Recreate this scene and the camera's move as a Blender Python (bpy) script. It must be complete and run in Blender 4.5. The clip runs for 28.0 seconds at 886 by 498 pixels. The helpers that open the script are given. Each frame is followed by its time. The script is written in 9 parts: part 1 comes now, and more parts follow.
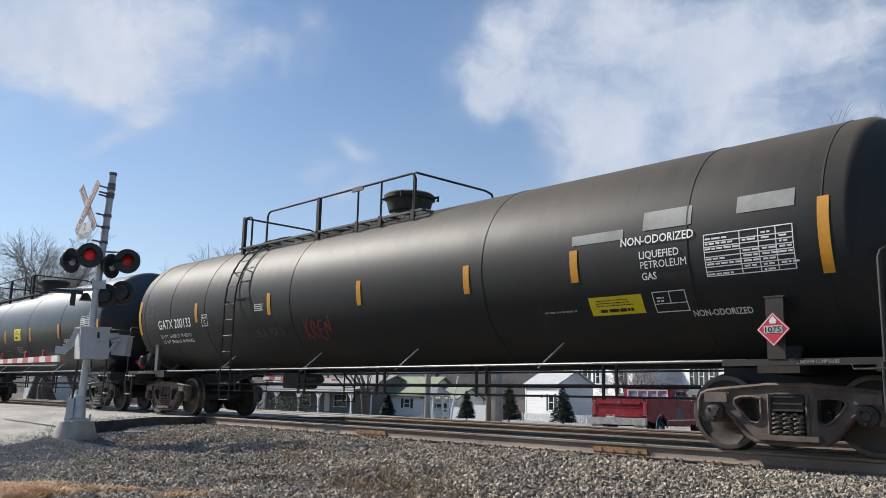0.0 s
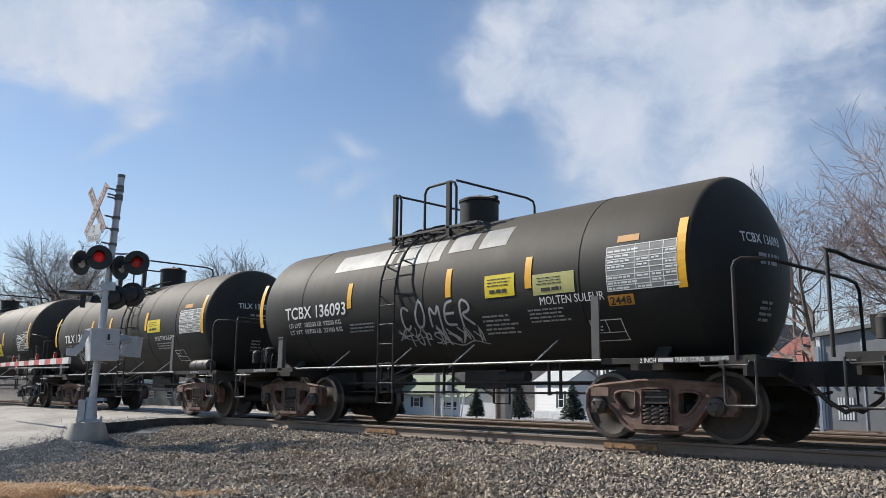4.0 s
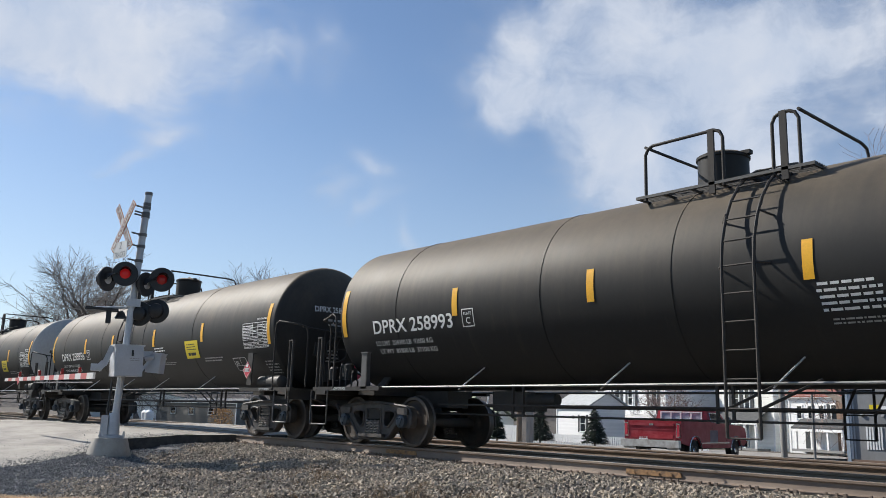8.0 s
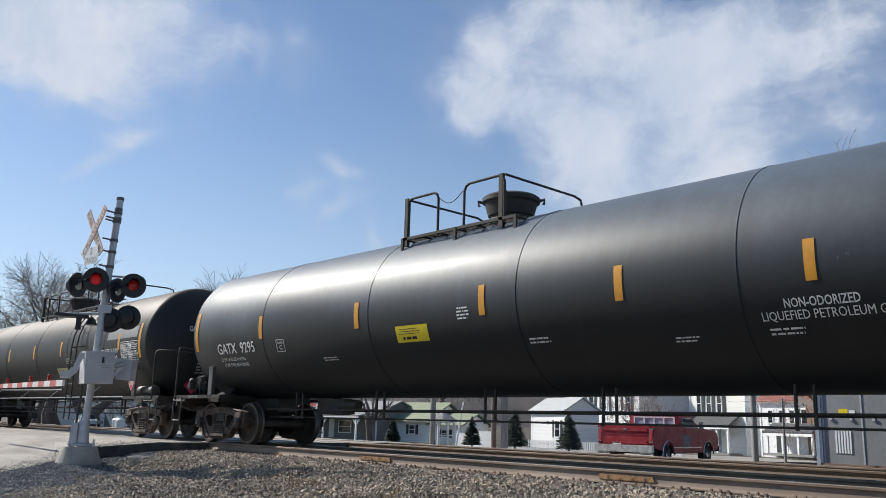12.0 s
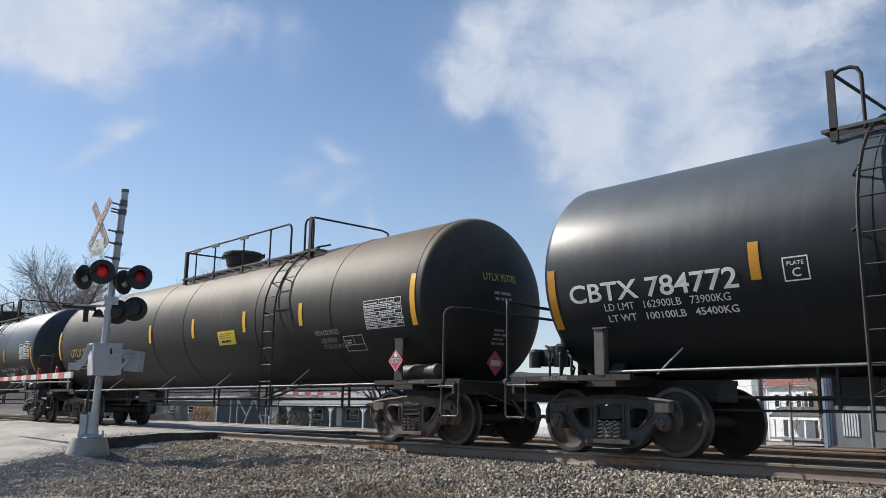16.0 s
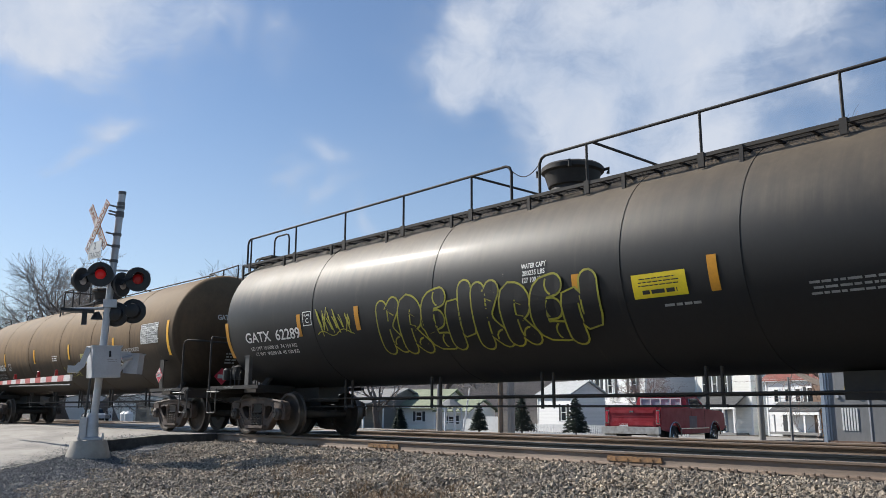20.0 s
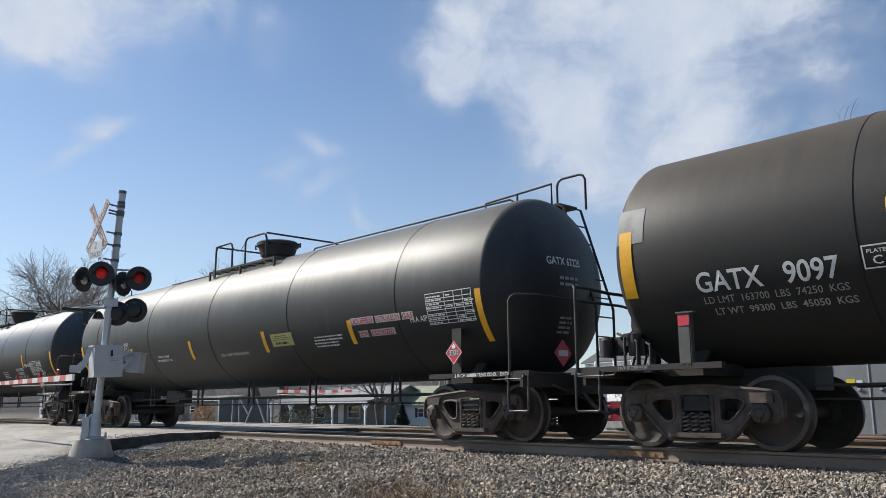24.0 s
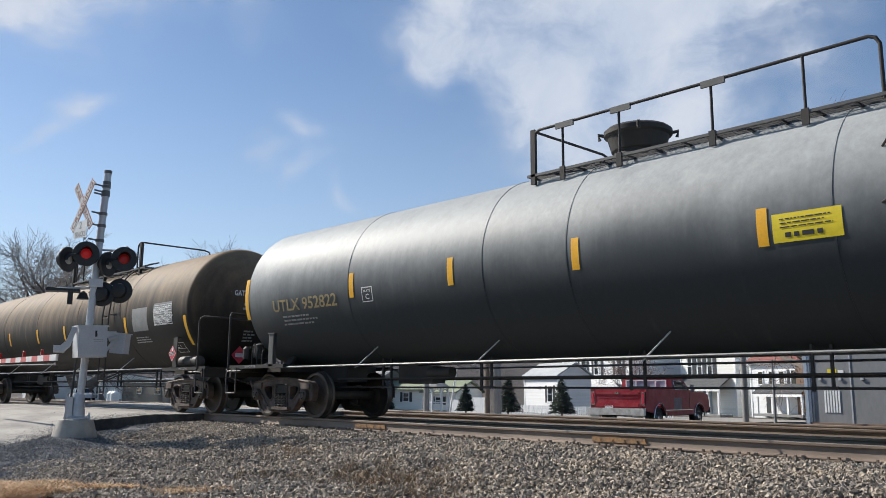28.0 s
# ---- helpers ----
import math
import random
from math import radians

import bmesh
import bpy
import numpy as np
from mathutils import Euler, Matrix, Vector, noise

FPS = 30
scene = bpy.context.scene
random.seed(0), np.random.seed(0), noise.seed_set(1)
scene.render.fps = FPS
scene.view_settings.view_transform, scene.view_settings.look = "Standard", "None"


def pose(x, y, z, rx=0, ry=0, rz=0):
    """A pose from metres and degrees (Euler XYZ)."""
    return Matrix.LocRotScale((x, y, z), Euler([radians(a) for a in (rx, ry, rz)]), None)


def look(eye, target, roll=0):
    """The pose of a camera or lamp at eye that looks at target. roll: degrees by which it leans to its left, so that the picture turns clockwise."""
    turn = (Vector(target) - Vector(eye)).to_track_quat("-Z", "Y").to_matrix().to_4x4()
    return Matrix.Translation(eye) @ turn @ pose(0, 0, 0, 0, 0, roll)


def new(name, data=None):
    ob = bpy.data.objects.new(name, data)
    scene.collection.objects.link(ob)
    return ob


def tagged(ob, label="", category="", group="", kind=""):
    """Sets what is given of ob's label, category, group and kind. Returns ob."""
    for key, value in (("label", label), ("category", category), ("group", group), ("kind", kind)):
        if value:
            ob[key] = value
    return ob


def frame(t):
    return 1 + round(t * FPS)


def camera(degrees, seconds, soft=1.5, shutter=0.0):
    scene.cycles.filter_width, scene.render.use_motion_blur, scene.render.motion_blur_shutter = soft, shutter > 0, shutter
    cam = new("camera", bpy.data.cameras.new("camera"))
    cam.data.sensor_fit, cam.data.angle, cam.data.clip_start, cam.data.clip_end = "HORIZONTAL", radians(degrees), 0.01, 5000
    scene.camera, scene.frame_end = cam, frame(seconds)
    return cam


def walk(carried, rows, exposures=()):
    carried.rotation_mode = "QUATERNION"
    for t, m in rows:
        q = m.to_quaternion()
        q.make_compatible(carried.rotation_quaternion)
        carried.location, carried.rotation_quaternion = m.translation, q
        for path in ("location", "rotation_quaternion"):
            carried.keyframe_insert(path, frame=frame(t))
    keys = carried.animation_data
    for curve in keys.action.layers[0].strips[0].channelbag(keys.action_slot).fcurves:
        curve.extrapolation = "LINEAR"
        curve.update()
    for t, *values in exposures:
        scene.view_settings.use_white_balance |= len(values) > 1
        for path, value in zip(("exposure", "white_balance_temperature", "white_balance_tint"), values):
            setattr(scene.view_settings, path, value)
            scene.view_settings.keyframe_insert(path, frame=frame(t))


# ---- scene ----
cam = camera(56.0, 28.0, soft=0.85)
PATH = [
    (0, -0.007, 0.002, 0.558, 100.12, -1.23, 46.54),
    (0.5, -0.012, -0.004, 0.551, 100.11, -0.96, 46.60),
    (1, -0.007, 0.000, 0.553, 100.03, -0.86, 46.68),
    (1.5, -0.011, -0.002, 0.562, 100.11, -0.97, 46.84),
    (2, -0.011, 0.005, 0.559, 100.25, -1.08, 47.05),
    (2.5, -0.009, -0.001, 0.560, 100.17, -0.98, 47.13),
    (3, 0.003, 0.007, 0.558, 100.05, -0.83, 47.10),
    (3.5, -0.003, 0.002, 0.555, 99.98, -0.82, 46.98),
    (4, -0.007, 0.003, 0.554, 100.00, -0.70, 47.19),
    (4.5, -0.011, -0.004, 0.558, 100.08, -0.57, 47.57),
    (6.5, -0.017, -0.001, 0.562, 101.93, -0.79, 49.53),
    (7, -0.014, 0.003, 0.562, 101.99, -1.05, 49.58),
    (7.5, -0.012, 0.002, 0.564, 101.86, -1.18, 49.36),
    (8, -0.013, 0.003, 0.565, 101.38, -1.74, 48.59),
    (8.5, -0.011, 0.004, 0.564, 101.03, -1.91, 47.66),
    (9, -0.006, 0.005, 0.557, 101.11, -1.98, 47.17),
    (9.5, -0.012, -0.005, 0.559, 101.20, -1.86, 46.91),
    (10, -0.011, -0.004, 0.557, 101.35, -1.66, 46.58),
    (10.5, -0.005, 0.004, 0.560, 101.57, -1.71, 46.37),
    (11, -0.005, 0.001, 0.557, 101.79, -1.52, 46.39),
    (11.5, -0.002, 0.010, 0.568, 101.94, -1.60, 46.70),
    (12, 0.002, 0.005, 0.562, 101.84, -1.45, 46.90),
    (12.5, -0.008, 0.002, 0.563, 101.54, -1.38, 46.95),
    (14.5, 0.004, 0.007, 0.558, 101.36, -1.33, 47.05),
    (15, 0.003, 0.013, 0.560, 101.26, -1.15, 47.07),
    (15.5, 0.002, 0.006, 0.555, 101.08, -0.85, 47.23),
    (16, -0.003, 0.004, 0.555, 101.02, -0.82, 47.37),
    (16.5, -0.001, -0.001, 0.557, 100.99, -0.69, 47.40),
    (17, -0.003, 0.000, 0.557, 101.07, -0.55, 47.33),
    (17.5, 0.003, 0.009, 0.558, 101.18, -0.56, 47.36),
    (18, -0.001, 0.003, 0.559, 101.28, -0.50, 47.30),
    (18.5, -0.005, 0.000, 0.559, 101.27, -0.34, 47.32),
    (19, -0.003, 0.002, 0.556, 101.10, -0.20, 47.41),
    (19.5, 0.006, 0.000, 0.554, 100.94, -0.09, 47.44),
    (20, -0.008, 0.002, 0.555, 100.94, -0.19, 47.35),
    (20.5, 0.002, 0.006, 0.556, 100.94, -0.23, 47.35),
    (21, 0.000, 0.003, 0.554, 101.05, -0.14, 47.22),
    (21.5, -0.002, 0.007, 0.557, 101.07, -0.05, 47.21),
    (23.5, -0.002, 0.005, 0.560, 100.68, 0.23, 47.52),
    (24, -0.006, -0.001, 0.557, 100.69, 0.29, 47.48),
    (24.5, -0.001, 0.003, 0.557, 100.71, 0.17, 47.29),
    (25, 0.003, -0.001, 0.548, 100.57, -0.41, 46.64),
    (25.5, -0.001, 0.003, 0.549, 100.14, -0.68, 46.31),
    (26, 0.003, 0.007, 0.555, 99.86, -0.44, 46.20),
    (26.5, -0.006, -0.001, 0.545, 99.74, -0.30, 45.93),
    (27, 0.009, 0.002, 0.544, 99.68, -0.34, 45.90),
    (27.5, -0.006, 0.003, 0.552, 99.59, -0.42, 45.98),
    (28, 0.000, -0.000, 0.557, 99.67, -0.40, 46.47),
]
walk(cam, [(t, pose(x, y, z, rx, ry, rz)) for t, x, y, z, rx, ry, rz in PATH], exposures=[(0.0, 0.28), (28.0, 0.28)])

# ---- sky, sun ----
SUN_DIR = Vector((-0.75, -0.25, 0.61)).normalized()
world = bpy.data.worlds.new("world")
scene.world = world
world.use_nodes = True
wn = world.node_tree
sky = wn.nodes.new("ShaderNodeTexSky")
sky.sky_type = "NISHITA"
sky.sun_disc = False
sky.sun_elevation = math.asin(SUN_DIR.z)
sky.sun_rotation = math.atan2(SUN_DIR.x, SUN_DIR.y)
sky.air_density, sky.dust_density, sky.ozone_density, sky.altitude = 1.0, 0.3, 3.3, 150
wn.nodes["Background"].inputs["Strength"].default_value = 0.098
wn.links.new(sky.outputs[0], wn.nodes["Background"].inputs["Color"])
sun_data = bpy.data.lights.new("sun", "SUN")
sun_data.energy, sun_data.angle, sun_data.color = 5.0, radians(0.6), (1.0, 0.95, 0.87)
sun = new("sun", sun_data)
sun.matrix_world = look(SUN_DIR * 100, (0, 0, 0))

# ---- geometry helpers ----


class Geo:
    """Vertices and faces of one mesh in the making."""

    def __init__(self):
        self.v, self.f = [], []

    def box(self, cx, cy, cz, sx, sy, sz, m=None):
        o = len(self.v)
        for i in (-0.5, 0.5):
            for j in (-0.5, 0.5):
                for k in (-0.5, 0.5):
                    p = Vector((i * sx, j * sy, k * sz))
                    if m is not None:
                        p = m @ p
                    self.v.append((cx + p.x, cy + p.y, cz + p.z))
        for q in ((0, 1, 3, 2), (4, 6, 7, 5), (0, 4, 5, 1), (2, 3, 7, 6), (0, 2, 6, 4), (1, 5, 7, 3)):
            self.f.append(tuple(o + a for a in q))
        return self

    def span(self, a, b, w, h):
        """A straight bar of width w (level) and height h from a to b."""
        a, b = Vector(a), Vector(b)
        d = b - a
        m = d.to_track_quat("X", "Z").to_matrix()
        c = (a + b) / 2
        return self.box(c.x, c.y, c.z, d.length, w, h, m)

    def tube(self, pts, r, n=8, cap=True):
        pts = [Vector(p) for p in pts]
        o = len(self.v)
        up = None
        for i, p in enumerate(pts):
            d = (pts[min(i + 1, len(pts) - 1)] - pts[max(i - 1, 0)]).normalized()
            if up is None:
                up = Vector((0, 0, 1)) if abs(d.z) < 0.9 else Vector((1, 0, 0))
            side = d.cross(up).normalized()
            up = side.cross(d).normalized()
            rr = r[i] if isinstance(r, (list, tuple)) else r
            for k in range(n):
                a = 2 * math.pi * k / n
                q = p + side * (math.cos(a) * rr) + up * (math.sin(a) * rr)
                self.v.append(tuple(q))
        for i in range(len(pts) - 1):
            for k in range(n):
                a, b = o + i * n + k, o + i * n + (k + 1) % n
                self.f.append((a, b, b + n, a + n))
        if cap:
            self.f.append(tuple(o + k for k in reversed(range(n))))
            e = o + (len(pts) - 1) * n
            self.f.append(tuple(e + k for k in range(n)))
        return self

    def cyl(self, a, b, r, n=16):
        return self.tube([a, b], r, n)

    def lathe(self, prof, axis="x", n=32, c=(0, 0, 0), closed=False):
        """Profile of (height along the axis, radius), turned round the axis through c."""
        o = len(self.v)
        for h, r in prof:
            for k in range(n):
                a = 2 * math.pi * k / n
                u, w = math.cos(a) * r, math.sin(a) * r
                p = {"x": (h, u, w), "y": (w, h, u), "z": (u, w, h)}[axis]
                self.v.append((c[0] + p[0], c[1] + p[1], c[2] + p[2]))
        m = len(prof)
        for i in range(m if closed else m - 1):
            for k in range(n):
                a, b = o + i * n + k, o + i * n + (k + 1) % n
                j = ((i + 1) % m - i) * n
                self.f.append((a, b, b + j, a + j))
        if not closed:
            if prof[0][1] > 1e-6:
                self.f.append(tuple(o + k for k in reversed(range(n))))
            if prof[-1][1] > 1e-6:
                self.f.append(tuple(o + (m - 1) * n + k for k in range(n)))
        return self

    def prism(self, outer, holes, y0, y1):
        """A plate cut to the outline outer, with holes, in the x-z plane between y0 and y1."""
        bm = bmesh.new()
        edges = []
        for ring in (outer, *holes):
            vs = [bm.verts.new((x, y0, z)) for x, z in ring]
            edges += [bm.edges.new((vs[i], vs[(i + 1) % len(vs)])) for i in range(len(vs))]
        bmesh.ops.triangle_fill(bm, edges=edges, use_beauty=True)
        bm.verts.index_update()
        o = len(self.v)
        n = len(bm.verts)
        for y in (y0, y1):
            self.v += [(v.co.x, y, v.co.z) for v in bm.verts]
        for fc in bm.faces:
            t = [v.index for v in fc.verts]
            if fc.normal.y > 0:
                t.reverse()
            self.f.append(tuple(o + i for i in t))
            self.f.append(tuple(o + n + i for i in reversed(t)))
        k = 0
        for ring in (outer, *holes):
            for i in range(len(ring)):
                a, b = o + k + i, o + k + (i + 1) % len(ring)
                self.f.append((a, b, b + n, a + n))
            k += len(ring)
        bm.free()
        return self

    def quad(self, *ps):
        o = len(self.v)
        self.v += [tuple(p) for p in ps]
        self.f.append(tuple(range(o, o + len(ps))))
        return self

    def mesh(self, name, material, smooth=35, fix=False):
        me = bpy.data.meshes.new(name)
        me.from_pydata(self.v, [], self.f)
        if fix:
            bm = bmesh.new()
            bm.from_mesh(me)
            bmesh.ops.recalc_face_normals(bm, faces=bm.faces)
            bm.to_mesh(me)
            bm.free()
        me.materials.append(material)
        if smooth:
            me.shade_smooth()
            me.set_sharp_from_angle(angle=radians(smooth))
        return me


def part(name, geo, material, parent, label="", smooth=35, fix=False):
    """One mesh object under a thing or a part; geo is a Geo or a finished mesh."""
    me = geo if isinstance(geo, bpy.types.Mesh) else geo.mesh(name, material, smooth, fix)
    ob = new(name, me)
    ob.parent = parent
    if label:
        ob["label"] = label
    return ob


def thing(name, label, category, m, group="", kind=""):
    ob = new(name)
    ob.matrix_world = m
    return tagged(ob, label, category, group, kind)


def solid(name, geo, material, label, category="", group="", kind="", smooth=35, fix=False):
    return tagged(new(name, geo.mesh(name, material, smooth, fix)), label, category, group, kind)


# ---- materials ----


def node(t, kind, **values):
    n = t.nodes.new(kind)
    for key, value in values.items():
        n.inputs[key.replace("_", " ")].default_value = value
    return n


def material(name, base, rough=0.6, metal=0.0, second=None, amount=0.5, scale=3.0, stretch=(1, 1, 1), grain=40.0, bump=0.15,
             depth=0.004, island=0.0, rand=0.0, coat=0.0, spec=0.5, lo=0.42, hi=0.65, sheen=0.0, streak=0.0, coat_rough=0.06):
    """Principled material: base mixed with a second colour by a broad noise, fine grain in roughness and relief."""
    m = bpy.data.materials.new(name)
    m.use_nodes = True
    t = m.node_tree
    b = t.nodes["Principled BSDF"]
    b.inputs["Roughness"].default_value = rough
    b.inputs["Metallic"].default_value = metal
    b.inputs["Coat Weight"].default_value, b.inputs["Coat Roughness"].default_value = coat, coat_rough
    b.inputs["Specular IOR Level"].default_value = spec
    if sheen:
        b.inputs["Sheen Weight"].default_value, b.inputs["Sheen Roughness"].default_value = sheen, 0.45
        b.inputs["Sheen Tint"].default_value = (*[min(1.0, c / max(second) * 0.95) for c in second], 1)
    co = t.nodes.new("ShaderNodeTexCoord")
    info = t.nodes.new("ShaderNodeObjectInfo")
    mp = t.nodes.new("ShaderNodeMapping")
    mp.inputs["Scale"].default_value = stretch
    shift = t.nodes.new("ShaderNodeVectorMath")
    shift.operation = "MULTIPLY_ADD"
    shift.inputs[1].default_value = (0, 0, 0)
    t.links.new(co.outputs["Object"], mp.inputs["Vector"])
    off = t.nodes.new("ShaderNodeMath")
    off.operation = "MULTIPLY"
    off.inputs[1].default_value = 37.0
    t.links.new(info.outputs["Random"], off.inputs[0])
    add = t.nodes.new("ShaderNodeVectorMath")
    t.links.new(mp.outputs[0], add.inputs[0])
    t.links.new(off.outputs[0], add.inputs[1])
    broad = node(t, "ShaderNodeTexNoise", Scale=scale, Detail=6.0, Roughness=0.62)
    fine = node(t, "ShaderNodeTexNoise", Scale=grain, Detail=4.0, Roughness=0.7)
    for n in (broad, fine):
        t.links.new(add.outputs[0], n.inputs["Vector"])
    ramp = t.nodes.new("ShaderNodeMapRange")
    ramp.inputs["From Min"].default_value, ramp.inputs["From Max"].default_value = lo, hi
    ramp.inputs["To Max"].default_value = amount
    t.links.new(broad.outputs[0], ramp.inputs["Value"])
    mix = t.nodes.new("ShaderNodeMix")
    mix.data_type = "RGBA"
    second = second or tuple(c * 0.6 for c in base)
    mix.inputs[6].default_value, mix.inputs[7].default_value = (*base, 1), (*second, 1)
    t.links.new(ramp.outputs[0], mix.inputs[0])
    colour = mix.outputs[2]
    if streak:
        runs = node(t, "ShaderNodeTexNoise", Scale=1.0, Detail=5.0, Roughness=0.6)
        pull = t.nodes.new("ShaderNodeMapping")
        pull.inputs["Scale"].default_value = (5.5, 0.5, 0.45)
        t.links.new(add.outputs[0], pull.inputs["Vector"])
        t.links.new(pull.outputs[0], runs.inputs["Vector"])
        edge = t.nodes.new("ShaderNodeMapRange")
        edge.inputs["From Min"].default_value, edge.inputs["From Max"].default_value, edge.inputs["To Max"].default_value = 0.50, 0.74, streak
        t.links.new(runs.outputs[0], edge.inputs["Value"])
        over = t.nodes.new("ShaderNodeMix")
        over.data_type = "RGBA"
        over.inputs[7].default_value = (*[min(1.0, c * 1.5) for c in second], 1)
        t.links.new(edge.outputs[0], over.inputs[0])
        t.links.new(colour, over.inputs[6])
        colour = over.outputs[2]
    hsv = t.nodes.new("ShaderNodeHueSaturation")
    val = t.nodes.new("ShaderNodeMath")
    val.operation = "MULTIPLY_ADD"
    val.inputs[1].default_value, val.inputs[2].default_value = 0.35, 0.825
    t.links.new(fine.outputs[0], val.inputs[0])
    last = val.outputs[0]
    for source, size in ((t.nodes.new("ShaderNodeNewGeometry").outputs["Random Per Island"], island), (info.outputs["Random"], rand)):
        if size:
            k = t.nodes.new("ShaderNodeMath")
            k.operation = "MULTIPLY_ADD"
            k.inputs[1].default_value, k.inputs[2].default_value = size, 1 - size / 2
            t.links.new(source, k.inputs[0])
            kk = t.nodes.new("ShaderNodeMath")
            kk.operation = "MULTIPLY"
            t.links.new(last, kk.inputs[0])
            t.links.new(k.outputs[0], kk.inputs[1])
            last = kk.outputs[0]
    t.links.new(last, hsv.inputs["Value"])
    t.links.new(colour, hsv.inputs["Color"])
    t.links.new(hsv.outputs[0], b.inputs["Base Color"])
    rr = t.nodes.new("ShaderNodeMath")
    rr.operation = "MULTIPLY_ADD"
    rr.inputs[1].default_value, rr.inputs[2].default_value = 0.25 * rough, rough * 0.87
    t.links.new(broad.outputs[0], rr.inputs[0])
    t.links.new(rr.outputs[0], b.inputs["Roughness"])
    if bump:
        bp = t.nodes.new("ShaderNodeBump")
        bp.inputs["Strength"].default_value, bp.inputs["Distance"].default_value = bump, depth
        t.links.new(fine.outputs[0], bp.inputs["Height"])
        t.links.new(bp.outputs[0], b.inputs["Normal"])
    return m


def glow(name, colour, strength):
    m = bpy.data.materials.new(name)
    m.use_nodes = True
    b = m.node_tree.nodes["Principled BSDF"]
    b.inputs["Base Color"].default_value = (*[c * 0.6 for c in colour], 1)
    b.inputs["Roughness"].default_value = 0.3
    b.inputs["Emission Color"].default_value = (*colour, 1)
    b.inputs["Emission Strength"].default_value = strength
    return m


def glass(name, tint=(0.02, 0.025, 0.03)):
    m = bpy.data.materials.new(name)
    m.use_nodes = True
    b = m.node_tree.nodes["Principled BSDF"]
    b.inputs["Base Color"].default_value = (*tint, 1)
    b.inputs["Roughness"].default_value = 0.06
    b.inputs["Specular IOR Level"].default_value = 0.7
    return m


def tank_paint(name, base, dust_and_light, amount, rough, coat=0.0, film=0.35, shine=0.22, line=0.15, wide=0.55, streaky=0.7):
    """Tank paint, paler where the shell faces up: road dust, with lit top and dark underside painted in; ragged lower
    edge, runs down the side, chips and fine speckle.
    """
    m = bpy.data.materials.new(name)
    m.use_nodes = True
    t = m.node_tree
    b = t.nodes["Principled BSDF"]
    b.inputs["Coat Weight"].default_value, b.inputs["Coat Roughness"].default_value = coat, 0.2
    b.inputs["Specular IOR Level"].default_value = shine
    b.inputs["Sheen Roughness"].default_value = 0.45
    b.inputs["Sheen Tint"].default_value = (*[min(1.0, c / max(dust_and_light) * 0.95) for c in dust_and_light], 1)

    def calc(op, a, b2=None, c=None, clamp=False):
        n = t.nodes.new("ShaderNodeMath")
        n.operation, n.use_clamp = op, clamp
        for k, v in enumerate((a, b2, c)):
            if isinstance(v, (int, float)):
                n.inputs[k].default_value = v
            elif v is not None:
                t.links.new(v, n.inputs[k])
        return n.outputs[0]

    def cloud(scale, stretch, detail=5.0, rough2=0.6):
        mp = t.nodes.new("ShaderNodeMapping")
        mp.inputs["Scale"].default_value = stretch
        t.links.new(place.outputs[0], mp.inputs["Vector"])
        n = node(t, "ShaderNodeTexNoise", Scale=scale, Detail=detail, Roughness=rough2)
        t.links.new(mp.outputs[0], n.inputs["Vector"])
        return n.outputs[0]

    def step(value, lo, hi, top=1.0):
        r = t.nodes.new("ShaderNodeMapRange")
        r.interpolation_type = "SMOOTHSTEP"
        r.inputs["From Min"].default_value, r.inputs["From Max"].default_value, r.inputs["To Max"].default_value = lo, hi, top
        t.links.new(value, r.inputs["Value"])
        return r.outputs[0]

    co = t.nodes.new("ShaderNodeTexCoord")
    info = t.nodes.new("ShaderNodeObjectInfo")
    place = t.nodes.new("ShaderNodeVectorMath")
    t.links.new(co.outputs["Object"], place.inputs[0])
    t.links.new(calc("MULTIPLY", info.outputs["Random"], 37.0), place.inputs[1])
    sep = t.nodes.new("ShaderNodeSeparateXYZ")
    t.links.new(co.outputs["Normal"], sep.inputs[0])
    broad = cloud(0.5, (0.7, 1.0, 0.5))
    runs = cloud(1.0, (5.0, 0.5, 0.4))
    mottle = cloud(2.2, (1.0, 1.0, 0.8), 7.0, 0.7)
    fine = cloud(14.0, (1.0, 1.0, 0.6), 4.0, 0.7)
    # upward faces go pale, the underside dark: dust, with light and shade painted in
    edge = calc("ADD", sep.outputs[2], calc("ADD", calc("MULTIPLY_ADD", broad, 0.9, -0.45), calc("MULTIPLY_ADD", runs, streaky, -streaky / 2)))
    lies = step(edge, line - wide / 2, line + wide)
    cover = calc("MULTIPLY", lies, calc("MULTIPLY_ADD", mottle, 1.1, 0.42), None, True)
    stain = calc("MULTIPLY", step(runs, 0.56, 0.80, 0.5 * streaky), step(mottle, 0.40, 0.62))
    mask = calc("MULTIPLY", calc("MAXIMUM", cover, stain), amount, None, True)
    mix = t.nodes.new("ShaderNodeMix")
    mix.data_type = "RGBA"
    mix.inputs[6].default_value, mix.inputs[7].default_value = (*base, 1), (*dust_and_light, 1)
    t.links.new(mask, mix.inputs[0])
    chips = t.nodes.new("ShaderNodeMix")
    chips.data_type = "RGBA"
    chips.inputs[7].default_value = (*[min(0.5, c * 2.2 + 0.06) for c in dust_and_light], 1)
    t.links.new(step(cloud(5.5, (1.0, 1.0, 0.7), 6.0, 0.75), 0.715, 0.76, 0.7), chips.inputs[0])
    t.links.new(mix.outputs[2], chips.inputs[6])
    hsv = t.nodes.new("ShaderNodeHueSaturation")
    tone = calc("MULTIPLY", calc("MULTIPLY_ADD", fine, 0.4, 0.8), calc("MULTIPLY_ADD", info.outputs["Random"], 0.12, 0.94))
    t.links.new(tone, hsv.inputs["Value"])
    t.links.new(chips.outputs[2], hsv.inputs["Color"])
